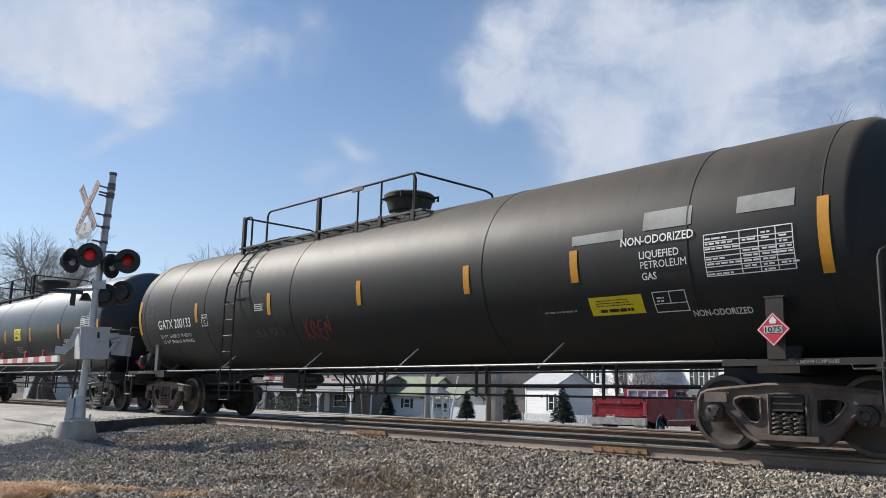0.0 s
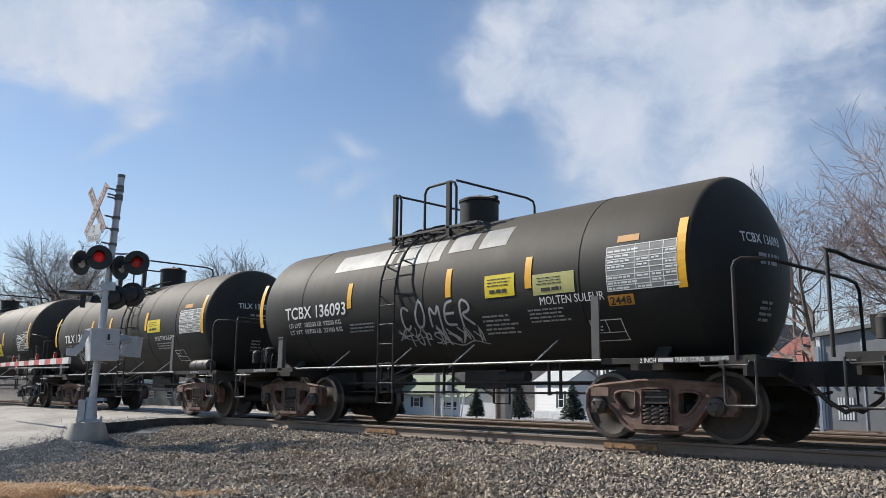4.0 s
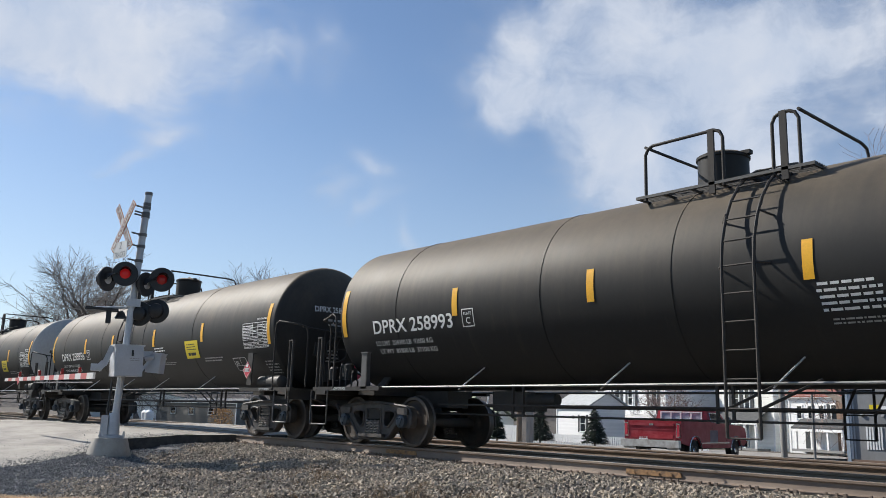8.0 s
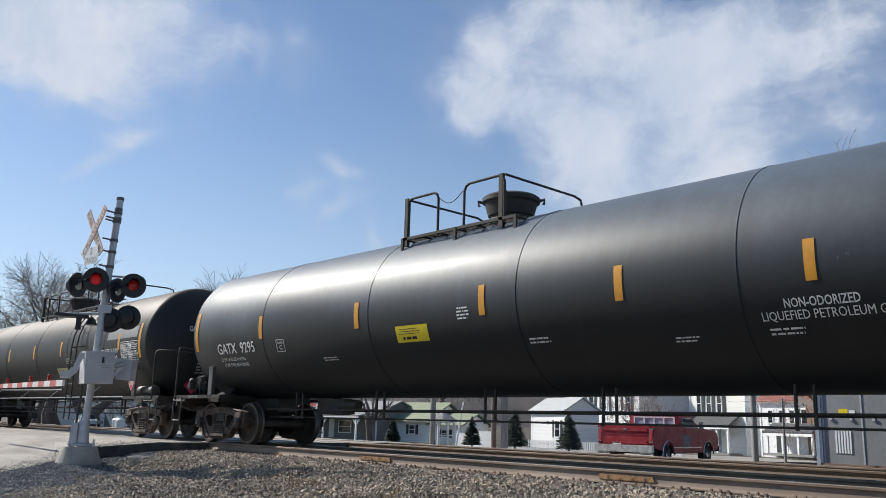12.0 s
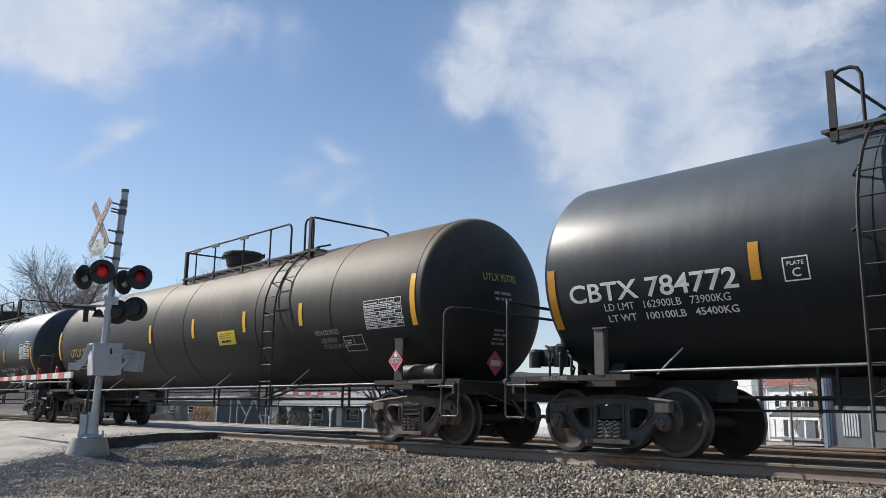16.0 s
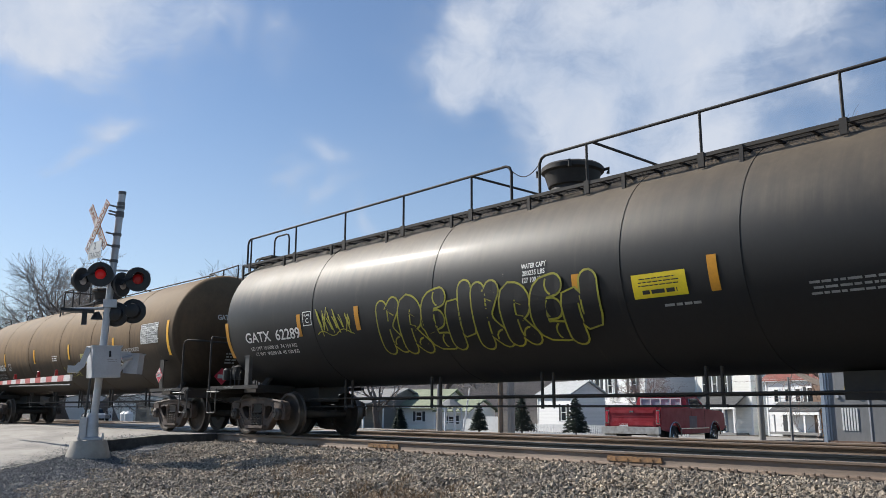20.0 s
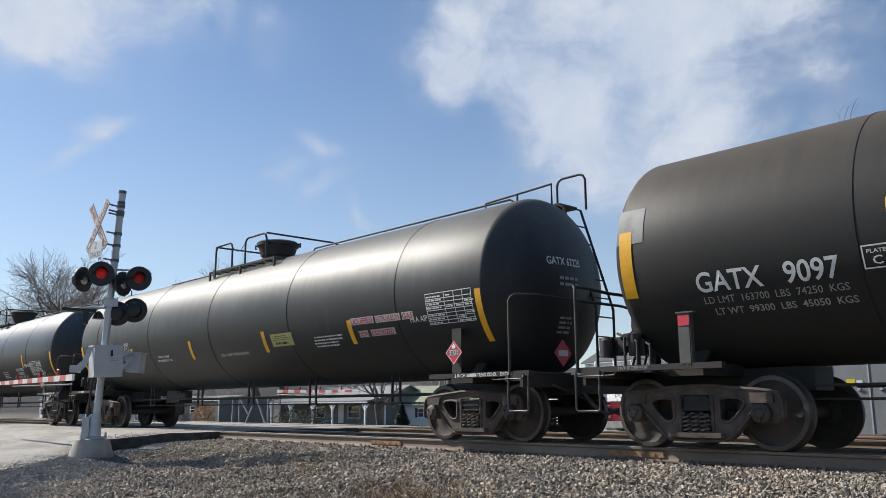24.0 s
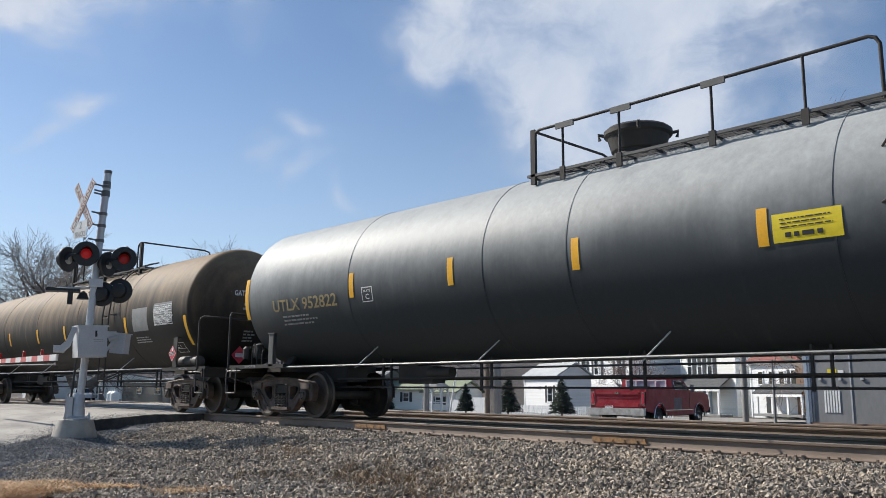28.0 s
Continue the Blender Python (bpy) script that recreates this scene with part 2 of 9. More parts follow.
    t.links.new(hsv.outputs[0], b.inputs["Base Color"])
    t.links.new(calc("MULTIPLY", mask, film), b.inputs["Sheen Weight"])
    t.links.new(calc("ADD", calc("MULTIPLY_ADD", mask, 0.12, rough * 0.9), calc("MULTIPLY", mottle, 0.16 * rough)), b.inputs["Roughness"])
    bp = t.nodes.new("ShaderNodeBump")
    bp.inputs["Strength"].default_value, bp.inputs["Distance"].default_value = 0.05, 0.004
    t.links.new(calc("ADD", fine, calc("MULTIPLY", broad, 6.0)), bp.inputs["Height"])
    t.links.new(bp.outputs[0], b.inputs["Normal"])
    return m


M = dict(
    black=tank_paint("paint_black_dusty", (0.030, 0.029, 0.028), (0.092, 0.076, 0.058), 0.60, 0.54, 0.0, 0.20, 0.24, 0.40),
    # charcoal and dusty: tan dust, lightened to take in the shell's sunlit sheen
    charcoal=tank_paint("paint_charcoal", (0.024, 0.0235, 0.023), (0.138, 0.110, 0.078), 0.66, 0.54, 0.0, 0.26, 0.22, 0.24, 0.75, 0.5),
    # gloss and blue-black: the blue-grey upper tone paints in the sky's reflection
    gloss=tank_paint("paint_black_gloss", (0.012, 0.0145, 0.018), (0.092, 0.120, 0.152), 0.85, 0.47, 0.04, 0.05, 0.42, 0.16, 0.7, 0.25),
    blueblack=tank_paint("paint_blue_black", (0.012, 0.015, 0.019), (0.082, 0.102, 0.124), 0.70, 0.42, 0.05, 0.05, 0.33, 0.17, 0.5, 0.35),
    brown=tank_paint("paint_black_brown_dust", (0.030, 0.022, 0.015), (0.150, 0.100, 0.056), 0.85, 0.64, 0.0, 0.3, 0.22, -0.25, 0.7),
    # slate grey: pale top and dark underside paint in the shell's light and shade
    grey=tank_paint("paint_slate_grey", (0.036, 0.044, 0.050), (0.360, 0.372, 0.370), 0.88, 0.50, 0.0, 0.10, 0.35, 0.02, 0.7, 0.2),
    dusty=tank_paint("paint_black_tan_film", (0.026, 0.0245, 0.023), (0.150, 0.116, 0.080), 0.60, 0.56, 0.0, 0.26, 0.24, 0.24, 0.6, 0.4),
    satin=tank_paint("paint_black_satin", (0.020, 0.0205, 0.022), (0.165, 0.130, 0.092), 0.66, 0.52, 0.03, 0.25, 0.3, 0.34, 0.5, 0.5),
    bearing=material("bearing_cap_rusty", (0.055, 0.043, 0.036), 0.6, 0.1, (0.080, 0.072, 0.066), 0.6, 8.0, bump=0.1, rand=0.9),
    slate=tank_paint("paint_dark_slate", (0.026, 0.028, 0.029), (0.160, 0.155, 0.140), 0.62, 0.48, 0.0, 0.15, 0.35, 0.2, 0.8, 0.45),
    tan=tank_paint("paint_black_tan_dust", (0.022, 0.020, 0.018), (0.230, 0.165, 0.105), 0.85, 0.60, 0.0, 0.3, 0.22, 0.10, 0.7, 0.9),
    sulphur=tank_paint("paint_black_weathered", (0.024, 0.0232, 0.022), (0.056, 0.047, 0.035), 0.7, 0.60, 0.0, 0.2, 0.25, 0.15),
    head_white=tank_paint("paint_head_white", (0.50, 0.50, 0.49), (0.36, 0.34, 0.31), 0.5, 0.55, line=-0.4),
    frame_black=material("underframe_black", (0.042, 0.039, 0.037), 0.65, 0.0, (0.075, 0.064, 0.054), 0.5, 2.0, bump=0.2, spec=0.25),
    cast_black=material("cast_steel_black", (0.038, 0.034, 0.032), 0.65, 0.0, (0.090, 0.077, 0.068), 0.8, 3.5, grain=60, bump=0.35, rand=0.7),
    cast_red=material("cast_steel_red_rust", (0.105, 0.058, 0.043), 0.8, 0.0, (0.215, 0.145, 0.115), 0.8, 3.5, grain=60, bump=0.35, rand=0.7),
    coil_bright=material("spring_steel_worn", (0.30, 0.275, 0.25), 0.5, 0.2, (0.46, 0.42, 0.38), 0.7, 8.0, bump=0.1),
    bearing_slate=material("bearing_cap_slate", (0.030, 0.045, 0.062), 0.55, 0.2, (0.065, 0.068, 0.072), 0.6, 8.0, bump=0.1, rand=0.9),
    cast=material("cast_steel_rusty", (0.072, 0.052, 0.043), 0.75, 0.0, (0.165, 0.122, 0.100), 0.8, 3.5, grain=60, bump=0.35, rand=0.7),
    coil=material("spring_steel", (0.13, 0.110, 0.096), 0.6, 0.1, (0.22, 0.185, 0.16), 0.7, 8.0, bump=0.1),
    wheel=material("wheel_steel", (0.050, 0.040, 0.034), 0.75, 0.0, (0.100, 0.072, 0.053), 0.6, 4.0, bump=0.2),
    tread=material("wheel_rim_bright", (0.10, 0.085, 0.075), 0.5, 0.5, (0.05, 0.042, 0.036), 0.5, 6.0, bump=0.1),
    pipe=material("pipe_worn_black", (0.20, 0.20, 0.20), 0.40, 0.4, (0.38, 0.37, 0.36), 0.6, 4.0, bump=0.1),
    galv_strut=material("strut_bare_steel", (0.64, 0.64, 0.63), 0.45, 0.3, (0.30, 0.29, 0.28), 0.6, 5.0, bump=0.1),
    valve_black=material("valve_iron_dark", (0.026, 0.024, 0.022), 0.65, 0.1, (0.052, 0.044, 0.037), 0.6, 6.0, bump=0.2),
    reservoir=material("reservoir_dusty", (0.050, 0.045, 0.040), 0.6, 0.0, (0.10, 0.088, 0.075), 0.7, 3.0, bump=0.1),
    step=material("step_worn_steel", (0.045, 0.044, 0.043), 0.5, 0.2, (0.16, 0.15, 0.14), 0.6, 5.0, bump=0.1),
    bracket=material("bracket_grey", (0.075, 0.074, 0.072), 0.6, 0.0, (0.12, 0.115, 0.11), 0.5, 5.0),
    stripe=material("reflector_yellow", (0.86, 0.44, 0.012), 0.45, 0.0, (0.70, 0.35, 0.02), 0.5, 6.0, bump=0.05),
    stripe_orange=material("reflector_orange", (0.62, 0.28, 0.015), 0.45, 0.0, (0.45, 0.20, 0.02), 0.5, 6.0, bump=0.05),
    sign_yellow=material("placard_yellow", (0.76, 0.60, 0.015), 0.5, 0.0, (0.66, 0.48, 0.02), 0.4, 5.0, bump=0.03),
    sign_dull=material("placard_soiled_yellow", (0.30, 0.23, 0.03), 0.7, 0.0, (0.18, 0.14, 0.05), 0.7, 6.0, bump=0.03),
    sign_pale=material("placard_faded_yellow", (0.48, 0.46, 0.17), 0.6, 0.0, (0.35, 0.34, 0.15), 0.5, 7.0, bump=0.03),
    letter=material("lettering_white", (0.80, 0.80, 0.78), 0.6, 0.0, (0.58, 0.58, 0.56), 0.6, 6.0, bump=0.0),
    letter_dim=material("lettering_faded", (0.36, 0.36, 0.35), 0.6, 0.0, (0.20, 0.20, 0.19), 0.6, 7.0, bump=0.0),
    letter_yellow=material("lettering_yellow", (0.56, 0.40, 0.07), 0.6, 0.0, (0.34, 0.25, 0.06), 0.6, 7.0, bump=0.0),
    letter_ochre=material("lettering_faded_ochre", (0.33, 0.25, 0.11), 0.65, 0.0, (0.17, 0.15, 0.11), 0.75, 9.0, bump=0.0),
    letter_black=material("lettering_black", (0.02, 0.02, 0.02), 0.6, bump=0.0),
    letter_red=material("lettering_red", (0.48, 0.03, 0.05), 0.6, bump=0.0),
    label_white=material("label_white", (0.60, 0.58, 0.57), 0.55, 0.0, (0.45, 0.43, 0.42), 0.5, 8.0, bump=0.02),
    patch=material("patch_grey", (0.25, 0.25, 0.245), 0.6, 0.0, (0.15, 0.15, 0.14), 0.6, 3.0, bump=0.05),
    placard_red=material("placard_red", (0.60, 0.035, 0.065), 0.5, 0.0, (0.46, 0.04, 0.06), 0.4, 8.0, bump=0.03),
    red_paint=material("spray_red", (0.20, 0.032, 0.024), 0.6, bump=0.0),
    spray_yellow=material("spray_yellow", (0.40, 0.37, 0.035), 0.6, 0.0, (0.20, 0.19, 0.05), 0.7, 6.0, bump=0.0),
    spray_black=material("spray_black", (0.008, 0.008, 0.009), 0.6, bump=0.0),
    spray_faint=material("spray_faint_grey", (0.07, 0.075, 0.08), 0.6, bump=0.0),
    spray_white=material("spray_white", (0.42, 0.42, 0.43), 0.6, bump=0.0),
    orange=material("orange_board", (0.55, 0.25, 0.03), 0.55, bump=0.02),
)

# ---- tank cars ----
RAIL_Y = 9.94
GAUGE_HALF = 0.7525
TRACK_Y = RAIL_Y + GAUGE_HALF
SPEED = 12.80
SHARED = {}


def shared(key, build):
    """One mesh for all alike parts."""
    if key not in SHARED:
        SHARED[key] = build()
    return SHARED[key]


def wrap(geo, x0, phi, radius, zc, off=0.006):
    """Bend flat (u, v) artwork on to the near side of a shell."""
    g = Geo()
    g.f = geo.f
    for u, v, w in geo.v:
        a = radians(phi) + v / radius
        r = radius + off + w
        g.v.append((x0 + u, -r * math.cos(a), zc + r * math.sin(a)))
    return g


def sheet(w, h, nu=1, nv=4, u0=0.0, v0=0.0):
    g = Geo()
    for j in range(nv + 1):
        for i in range(nu + 1):
            g.v.append((u0 + w * i / nu, v0 + h * j / nv, 0))
    for j in range(nv):
        for i in range(nu):
            a = j * (nu + 1) + i
            g.f.append((a, a + 1, a + nu + 2, a + nu + 1))
    return g


def plus(*geos):
    g = Geo()
    for k in geos:
        o = len(g.v)
        g.v += k.v
        g.f += [tuple(i + o for i in q) for q in k.f]
    return g


def lettering(text, width, height):
    """Flat artwork of a line of words: width by cap height, from the left foot at the origin."""
    curve = bpy.data.curves.new("words", "FONT")
    curve.body, curve.resolution_u, curve.offset = text, 5 if height > 0.15 else 2, 0.0 if "M" in text else 0.016
    holder = bpy.data.objects.new("words", curve)
    me = bpy.data.meshes.new_from_object(holder)
    g = Geo()
    xs = [v.co.x for v in me.vertices]
    ys = [v.co.y for v in me.vertices]
    x0, x1, y0, y1 = min(xs), max(xs), 0.0, max(ys)
    g.v = [((v.co.x - x0) / (x1 - x0) * width, (v.co.y - y0) / (y1 - y0) * height, 0) for v in me.vertices]
    g.f = [tuple(p.vertices) for p in me.polygons]
    if "M" in text:
        # brushed twice, a little aside, for the weight of the stroke
        n, dx = len(g.v), 0.018 * width / (x1 - x0)
        g.v = [(u - dx / 2, v, 0) for u, v, w in g.v] + [(u + dx / 2, v, 0.0008) for u, v, w in g.v]
        g.f += [tuple(i + n for i in f) for f in g.f]
    bpy.data.objects.remove(holder)
    bpy.data.curves.remove(curve)
    bpy.data.meshes.remove(me)
    return g


def bars(w, h, rows, rng, fill=0.62):
    """Small writing that cannot be read: rows of bars."""
    g = Geo()
    step = h / rows
    for j in range(rows):
        u, end = rng.uniform(0.0, 0.06) * w, w * rng.uniform(0.7, 1.0)
        while u < end:
            k = min(rng.uniform(0.6, 3.2) * step * 0.75, end - u)
            g = plus(g, sheet(k, step * fill * 0.8, 1, 1, u, h - (j + 0.9) * step))
            u += k + step * rng.uniform(0.22, 0.4)
    return g


def grid(w, h, rng):
    """The consolidated stencil: a ruled table with entries."""
    g = Geo()
    t = 0.012
    for j in (0.0, 0.11, 0.22, 0.34, 0.46, 0.58, 0.70, 0.82, 1.0):
        g = plus(g, sheet(w, t, 6, 1, 0, j * (h - t)))
    for i in (0.0, 0.42, 0.63, 0.82, 1.0):
        g = plus(g, sheet(t, h, 1, 4, i * (w - t), 0))
    for j in range(8):
        for a, b in ((0.02, 0.40), (0.45, 0.61), (0.66, 0.80), (0.85, 0.98)):
            if rng.random() < (0.9 if a < 0.1 else 0.6):
                u = a * w
                while u < (a + (b - a) * rng.uniform(0.6, 1.0)) * w:
                    k = rng.uniform(0.03, 0.11)
                    g = plus(g, sheet(k, h * 0.042, 1, 1, u, h * (0.035 + j * 0.118)))
                    u += k + 0.016
    return g


def ring(w, h, t=0.014):
    return plus(sheet(w, t), sheet(w, t, 1, 1, 0, h - t), sheet(t, h), sheet(t, h, 1, 4, w - t, 0))


def stroke(points, width):
    """A sprayed line of even width through points (u, v)."""
    g = Geo()
    n = len(points)
    for i, (u, v) in enumerate(points):
        a, b = points[max(i - 1, 0)], points[min(i + 1, n - 1)]
        du, dv = b[0] - a[0], b[1] - a[1]
        k = math.hypot(du, dv) or 1.0
        g.v += [(u - dv / k * width / 2, v + du / k * width / 2, 0), (u + dv / k * width / 2, v - du / k * width / 2, 0)]
    g.f = [(2 * i, 2 * i + 1, 2 * i + 3, 2 * i + 2) for i in range(n - 1)]
    return g


def scribble(w, h, count, width, seed):
    """A hand-sprayed tag with no words in it: looping strokes side by side."""
    rng = random.Random(seed)
    g = Geo()
    for i in range(count):
        c, reach = (i + 0.5) / count * w, w / count
        pts = [(c + reach * rng.uniform(-0.55, -0.2), h * rng.uniform(0.55, 0.95))]
        side = 1
        for k in range(rng.randint(3, 6)):
            pts.append((c + side * reach * rng.uniform(0.05, 0.6), h * (rng.uniform(0.0, 0.35) if k % 2 == 0 else rng.uniform(0.6, 1.0))))
            side = -side if rng.random() < 0.7 else side
        smooth = []
        for p, q, r in zip(pts, pts[1:], pts[2:] + pts[-1:]):
            for s in (0.0, 0.25, 0.5, 0.75):
                bend = 0.12 * math.sin(math.pi * s) * reach
                smooth.append((p[0] + (q[0] - p[0]) * s + bend * rng.uniform(0.4, 1.0), p[1] + (q[1] - p[1]) * s))
        g = plus(g, stroke(smooth + pts[-1:], width))
    sweep = [(w * k / 12 * 1.05, h * (0.08 + 0.1 * math.sin(k * 0.9))) for k in range(13)]
    return plus(g, stroke(sweep, width * 0.7))


# bogie -------------------------------------------------------------------
AXLE = 0.889
WHEEL_R = 0.457


def side_frame_mesh(steel):
    half = [(0.0, 0.80), (0.24, 0.80), (0.36, 0.785), (0.60, 0.765), (0.84, 0.745), (1.00, 0.725), (1.08, 0.69), (1.12, 0.61), (1.12, 0.42), (1.07, 0.34),
            (1.00, 0.35), (0.96, 0.42), (0.86, 0.46), (0.76, 0.45), (0.67, 0.37), (0.50, 0.18), (0.40, 0.12), (0.0, 0.10)]
    outer = half + [(-x, z) for x, z in reversed(half[1:-1])]
    eye = [(0.32, 0.63), (0.44, 0.652), (0.57, 0.645), (0.64, 0.62), (0.66, 0.575), (0.62, 0.51), (0.53, 0.41), (0.45, 0.35), (0.37, 0.345), (0.32, 0.39)]
    window = [(-0.20, 0.20), (0.20, 0.20), (0.20, 0.62), (0.18, 0.68), (-0.18, 0.68), (-0.20, 0.62)]
    g = Geo().prism(outer, [eye, [(-x, z) for x, z in reversed(eye)], window], -0.06, 0.075)
    top = [(x, -0.065, z - 0.012) for x, z in half[:9]]
    g.tube([(-x, y, z) for x, y, z in reversed(top)] + top[1:], 0.030, 6)
    for s in (-1, 1):
        g.lathe([(-0.15, 0.03), (-0.15, 0.085), (-0.13, 0.10), (0.06, 0.115), (0.06, 0.12), (0.12, 0.12)], "y", 20, (s * AXLE, 0, WHEEL_R))
        g.box(s * AXLE, 0, 0.64, 0.30, 0.20, 0.12)
        rim = [(s * x, -0.062, z) for x, z in eye]
        g.tube(rim + rim[:1], 0.022, 6, False)
        low = [(s * x, -0.062, z + 0.015) for x, z in half[11:]]
        g.tube(low, 0.028, 6)
        g.tube([(s * 0.225, -0.065, 0.68), (s * 0.225, -0.065, 0.22)], 0.022, 6)
    g.box(0, -0.02, 0.185, 0.74, 0.26, 0.06)
    for k in range(5):
        g.box(-0.95 + k * 0.055, -0.085, 0.685, 0.03, 0.012, 0.04)
    return g.mesh("side_frame", M[steel], 40, True)


def bearing_mesh(steel):
    """Round end cap with bolts; it faces -y."""
    g = Geo().lathe([(0.06, 0.12), (-0.02, 0.12), (-0.035, 0.105), (-0.04, 0.06), (-0.055, 0.05), (-0.055, 0.01)], "y", 20)
    for k in range(3):
        a = 2.094 * k + 0.5
        g.cyl((0.075 * math.cos(a), -0.03, 0.075 * math.sin(a)), (0.075 * math.cos(a), -0.065, 0.075 * math.sin(a)), 0.02, 6)
    return g.mesh("bearing_cap", M[steel], 40)


def springs_mesh(steel):
    g = Geo()
    pts = [(0.047 * math.cos(k * 0.9), 0.047 * math.sin(k * 0.9), 0.215 + 0.245 * k / 33) for k in range(34)]
    g.tube(pts, 0.014, 5)
    return g.mesh("spring", M[steel], 50)


def wheelset_mesh():
    g = Geo()
    for s in (-1, 1):
        prof = [(0.667, 0.40), (0.667, 0.478), (0.680, 0.485), (0.700, 0.476), (0.712, 0.460), (0.815, 0.452), (0.818, 0.440), (0.818, 0.395),
                (0.790, 0.385), (0.765, 0.33), (0.775, 0.20), (0.815, 0.15), (0.822, 0.10), (0.822, 0.085), (0.645, 0.085), (0.65, 0.14), (0.70, 0.20), (0.69, 0.38)]
        g.lathe([(s * y, r) for y, r in prof], "y", 40, (0, 0, 0), True)
    g.lathe([(-1.06, 0.075), (-0.82, 0.085), (-0.6, 0.09), (0, 0.08), (0.6, 0.09), (0.82, 0.085), (1.06, 0.075)], "y", 16)
    for s in (-1, 1):
        g.lathe([(s * 1.03, 0.10), (s * 1.11, 0.10), (s * 1.125, 0.06)], "y", 16)
        for k in range(3):
            a = 2.094 * k
            g.box(0.055 * math.cos(a), s * 1.118, 0.055 * math.sin(a), 0.035, 0.03, 0.035)
    me = g.mesh("wheelset", M["wheel"], 35, True)
    me.materials.append(M["tread"])
    for p in me.polygons:
        r = math.hypot(p.center.x, p.center.z)
        if 0.445 < r < 0.49 or (r > 0.40 and abs(p.center.y) > 0.81):
            p.material_index = 1
    return me


def bolster_mesh():
    g = Geo()
    g.box(0, 0, 0.575, 0.37, 2.06, 0.17).box(0, 0, 0.68, 0.34, 1.0, 0.10)
    for s in (-1, 1):
        g.box(0, s * 1.035, 0.655, 0.35, 0.05, 0.02).box(0, s * 1.035, 0.575, 0.35, 0.05, 0.02).box(0, s * 1.035, 0.50, 0.36, 0.05, 0.025)
    g.lathe([(0.66, 0.20), (0.80, 0.20)], "z", 20)
    for s in (-1, 1):
        g.box(s * 0.36, 0, 0.42, 0.10, 1.7, 0.12)
        g.box(s * 0.42, 0.72, 0.40, 0.06, 0.12, 0.30).box(s * 0.42, -0.72, 0.40, 0.06, 0.12, 0.30)
    return g.mesh("bolster", M["frame_black"], 40)


# side frame, springs and bearing caps by the paint of the car
BOGIE_STEEL = {"charcoal": ("cast_black", "coil_bright", "bearing_slate"), "blueblack": ("cast_black", "coil_bright", "bearing"), "sulphur": ("cast_red", "coil", "bearing")}
BOGIE_WORDS = {"cast": "cast steel side frame, brown with rust", "cast_black": "black cast steel side frame with dusty edges", "cast_red": "cast steel side frame, red-brown with rust"}


def bogie(car, x, paint):
    """Returns the two wheelsets of a bogie at x, with their axle places."""
    steel, coil, cap_steel = BOGIE_STEEL.get(paint, ("cast", "coil", "bearing"))
    root = part("bogie", shared("bolster", bolster_mesh), None, car)
    root.location = (x, 0, 0)
    for s in (-1, 1):
        f = part("side_frame", shared("side_frame" + steel, lambda: side_frame_mesh(steel)), None, root, BOGIE_WORDS[steel])
        f.location = (0, s * 0.985, 0)
        if s > 0:
            f.rotation_euler = (0, 0, math.pi)
        for cx in (-0.125, 0.0, 0.125):
            for cy in (-0.08, 0.10):
                part("spring", shared("springs" + coil, lambda: springs_mesh(coil)), None, root, "coil spring").location = (cx, s * 0.985 - s * cy, 0)
    for s in (-1, 1):
        for e in (-1, 1):
            cap = part("bearing_cap", shared("bearing_cap" + cap_steel, lambda: bearing_mesh(cap_steel)), None, root, "slate blue bearing end cap" if cap_steel == "bearing_slate" else "dark rusty bearing end cap")
            cap.location, cap.rotation_euler = (e * AXLE, s * 1.10, WHEEL_R), (0, 0, 0 if s < 0 else math.pi)
    made = []
    for s in (-1, 1):
        w = part("wheelset", shared("wheelset", wheelset_mesh), None, root, "steel wheels on an axle with bright rims")
        w.location = (s * AXLE, 0, WHEEL_R)
        made.append(w)
    return made


# car parts ---------------------------------------------------------------


def head_x(q, depth):
    """How far the dished head stands out at the share q of its radius: a shallow dish with a tight knuckle."""
    q = min(1.0, q)
    return depth * (0.58 * (1 - q * q) + 0.42 * math.sqrt(1 - q * q))


HEAD_DEPTH = {"lpg": 0.46, "sul": 0.40, "oil": 0.42}


def tank_mesh(radius, zc, half, paint, depth):
    n = 72
    g = Geo()
    prof = []
    rings = [math.sin(math.pi / 2 * k / 16) for k in range(17)]
    prof += [(-half - head_x(q, depth), radius * q) for q in rings]
    m = 14
    prof += [(-half + 2 * half * k / m, radius) for k in range(1, m)]
    prof += [(half + head_x(q, depth), radius * q) for q in reversed(rings)]
    prof[0] = (prof[0][0], 0.002)
    prof[-1] = (prof[-1][0], 0.002)
    g.lathe(prof, "x", n, (0, 0, zc))
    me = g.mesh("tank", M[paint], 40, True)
    return me


def loop_rail(g, x0, x1, y, z0, z1, r=0.022, cut=0.12):
    g.tube([(x0, y, z0), (x0, y, z1 - cut), (x0 + cut * 0.35, y, z1 - cut * 0.3), (x0 + cut, y, z1), (x1 - cut, y, z1), (x1 - cut * 0.35, y, z1 - cut * 0.3), (x1, y, z1 - cut), (x1, y, z0)], r, 8)


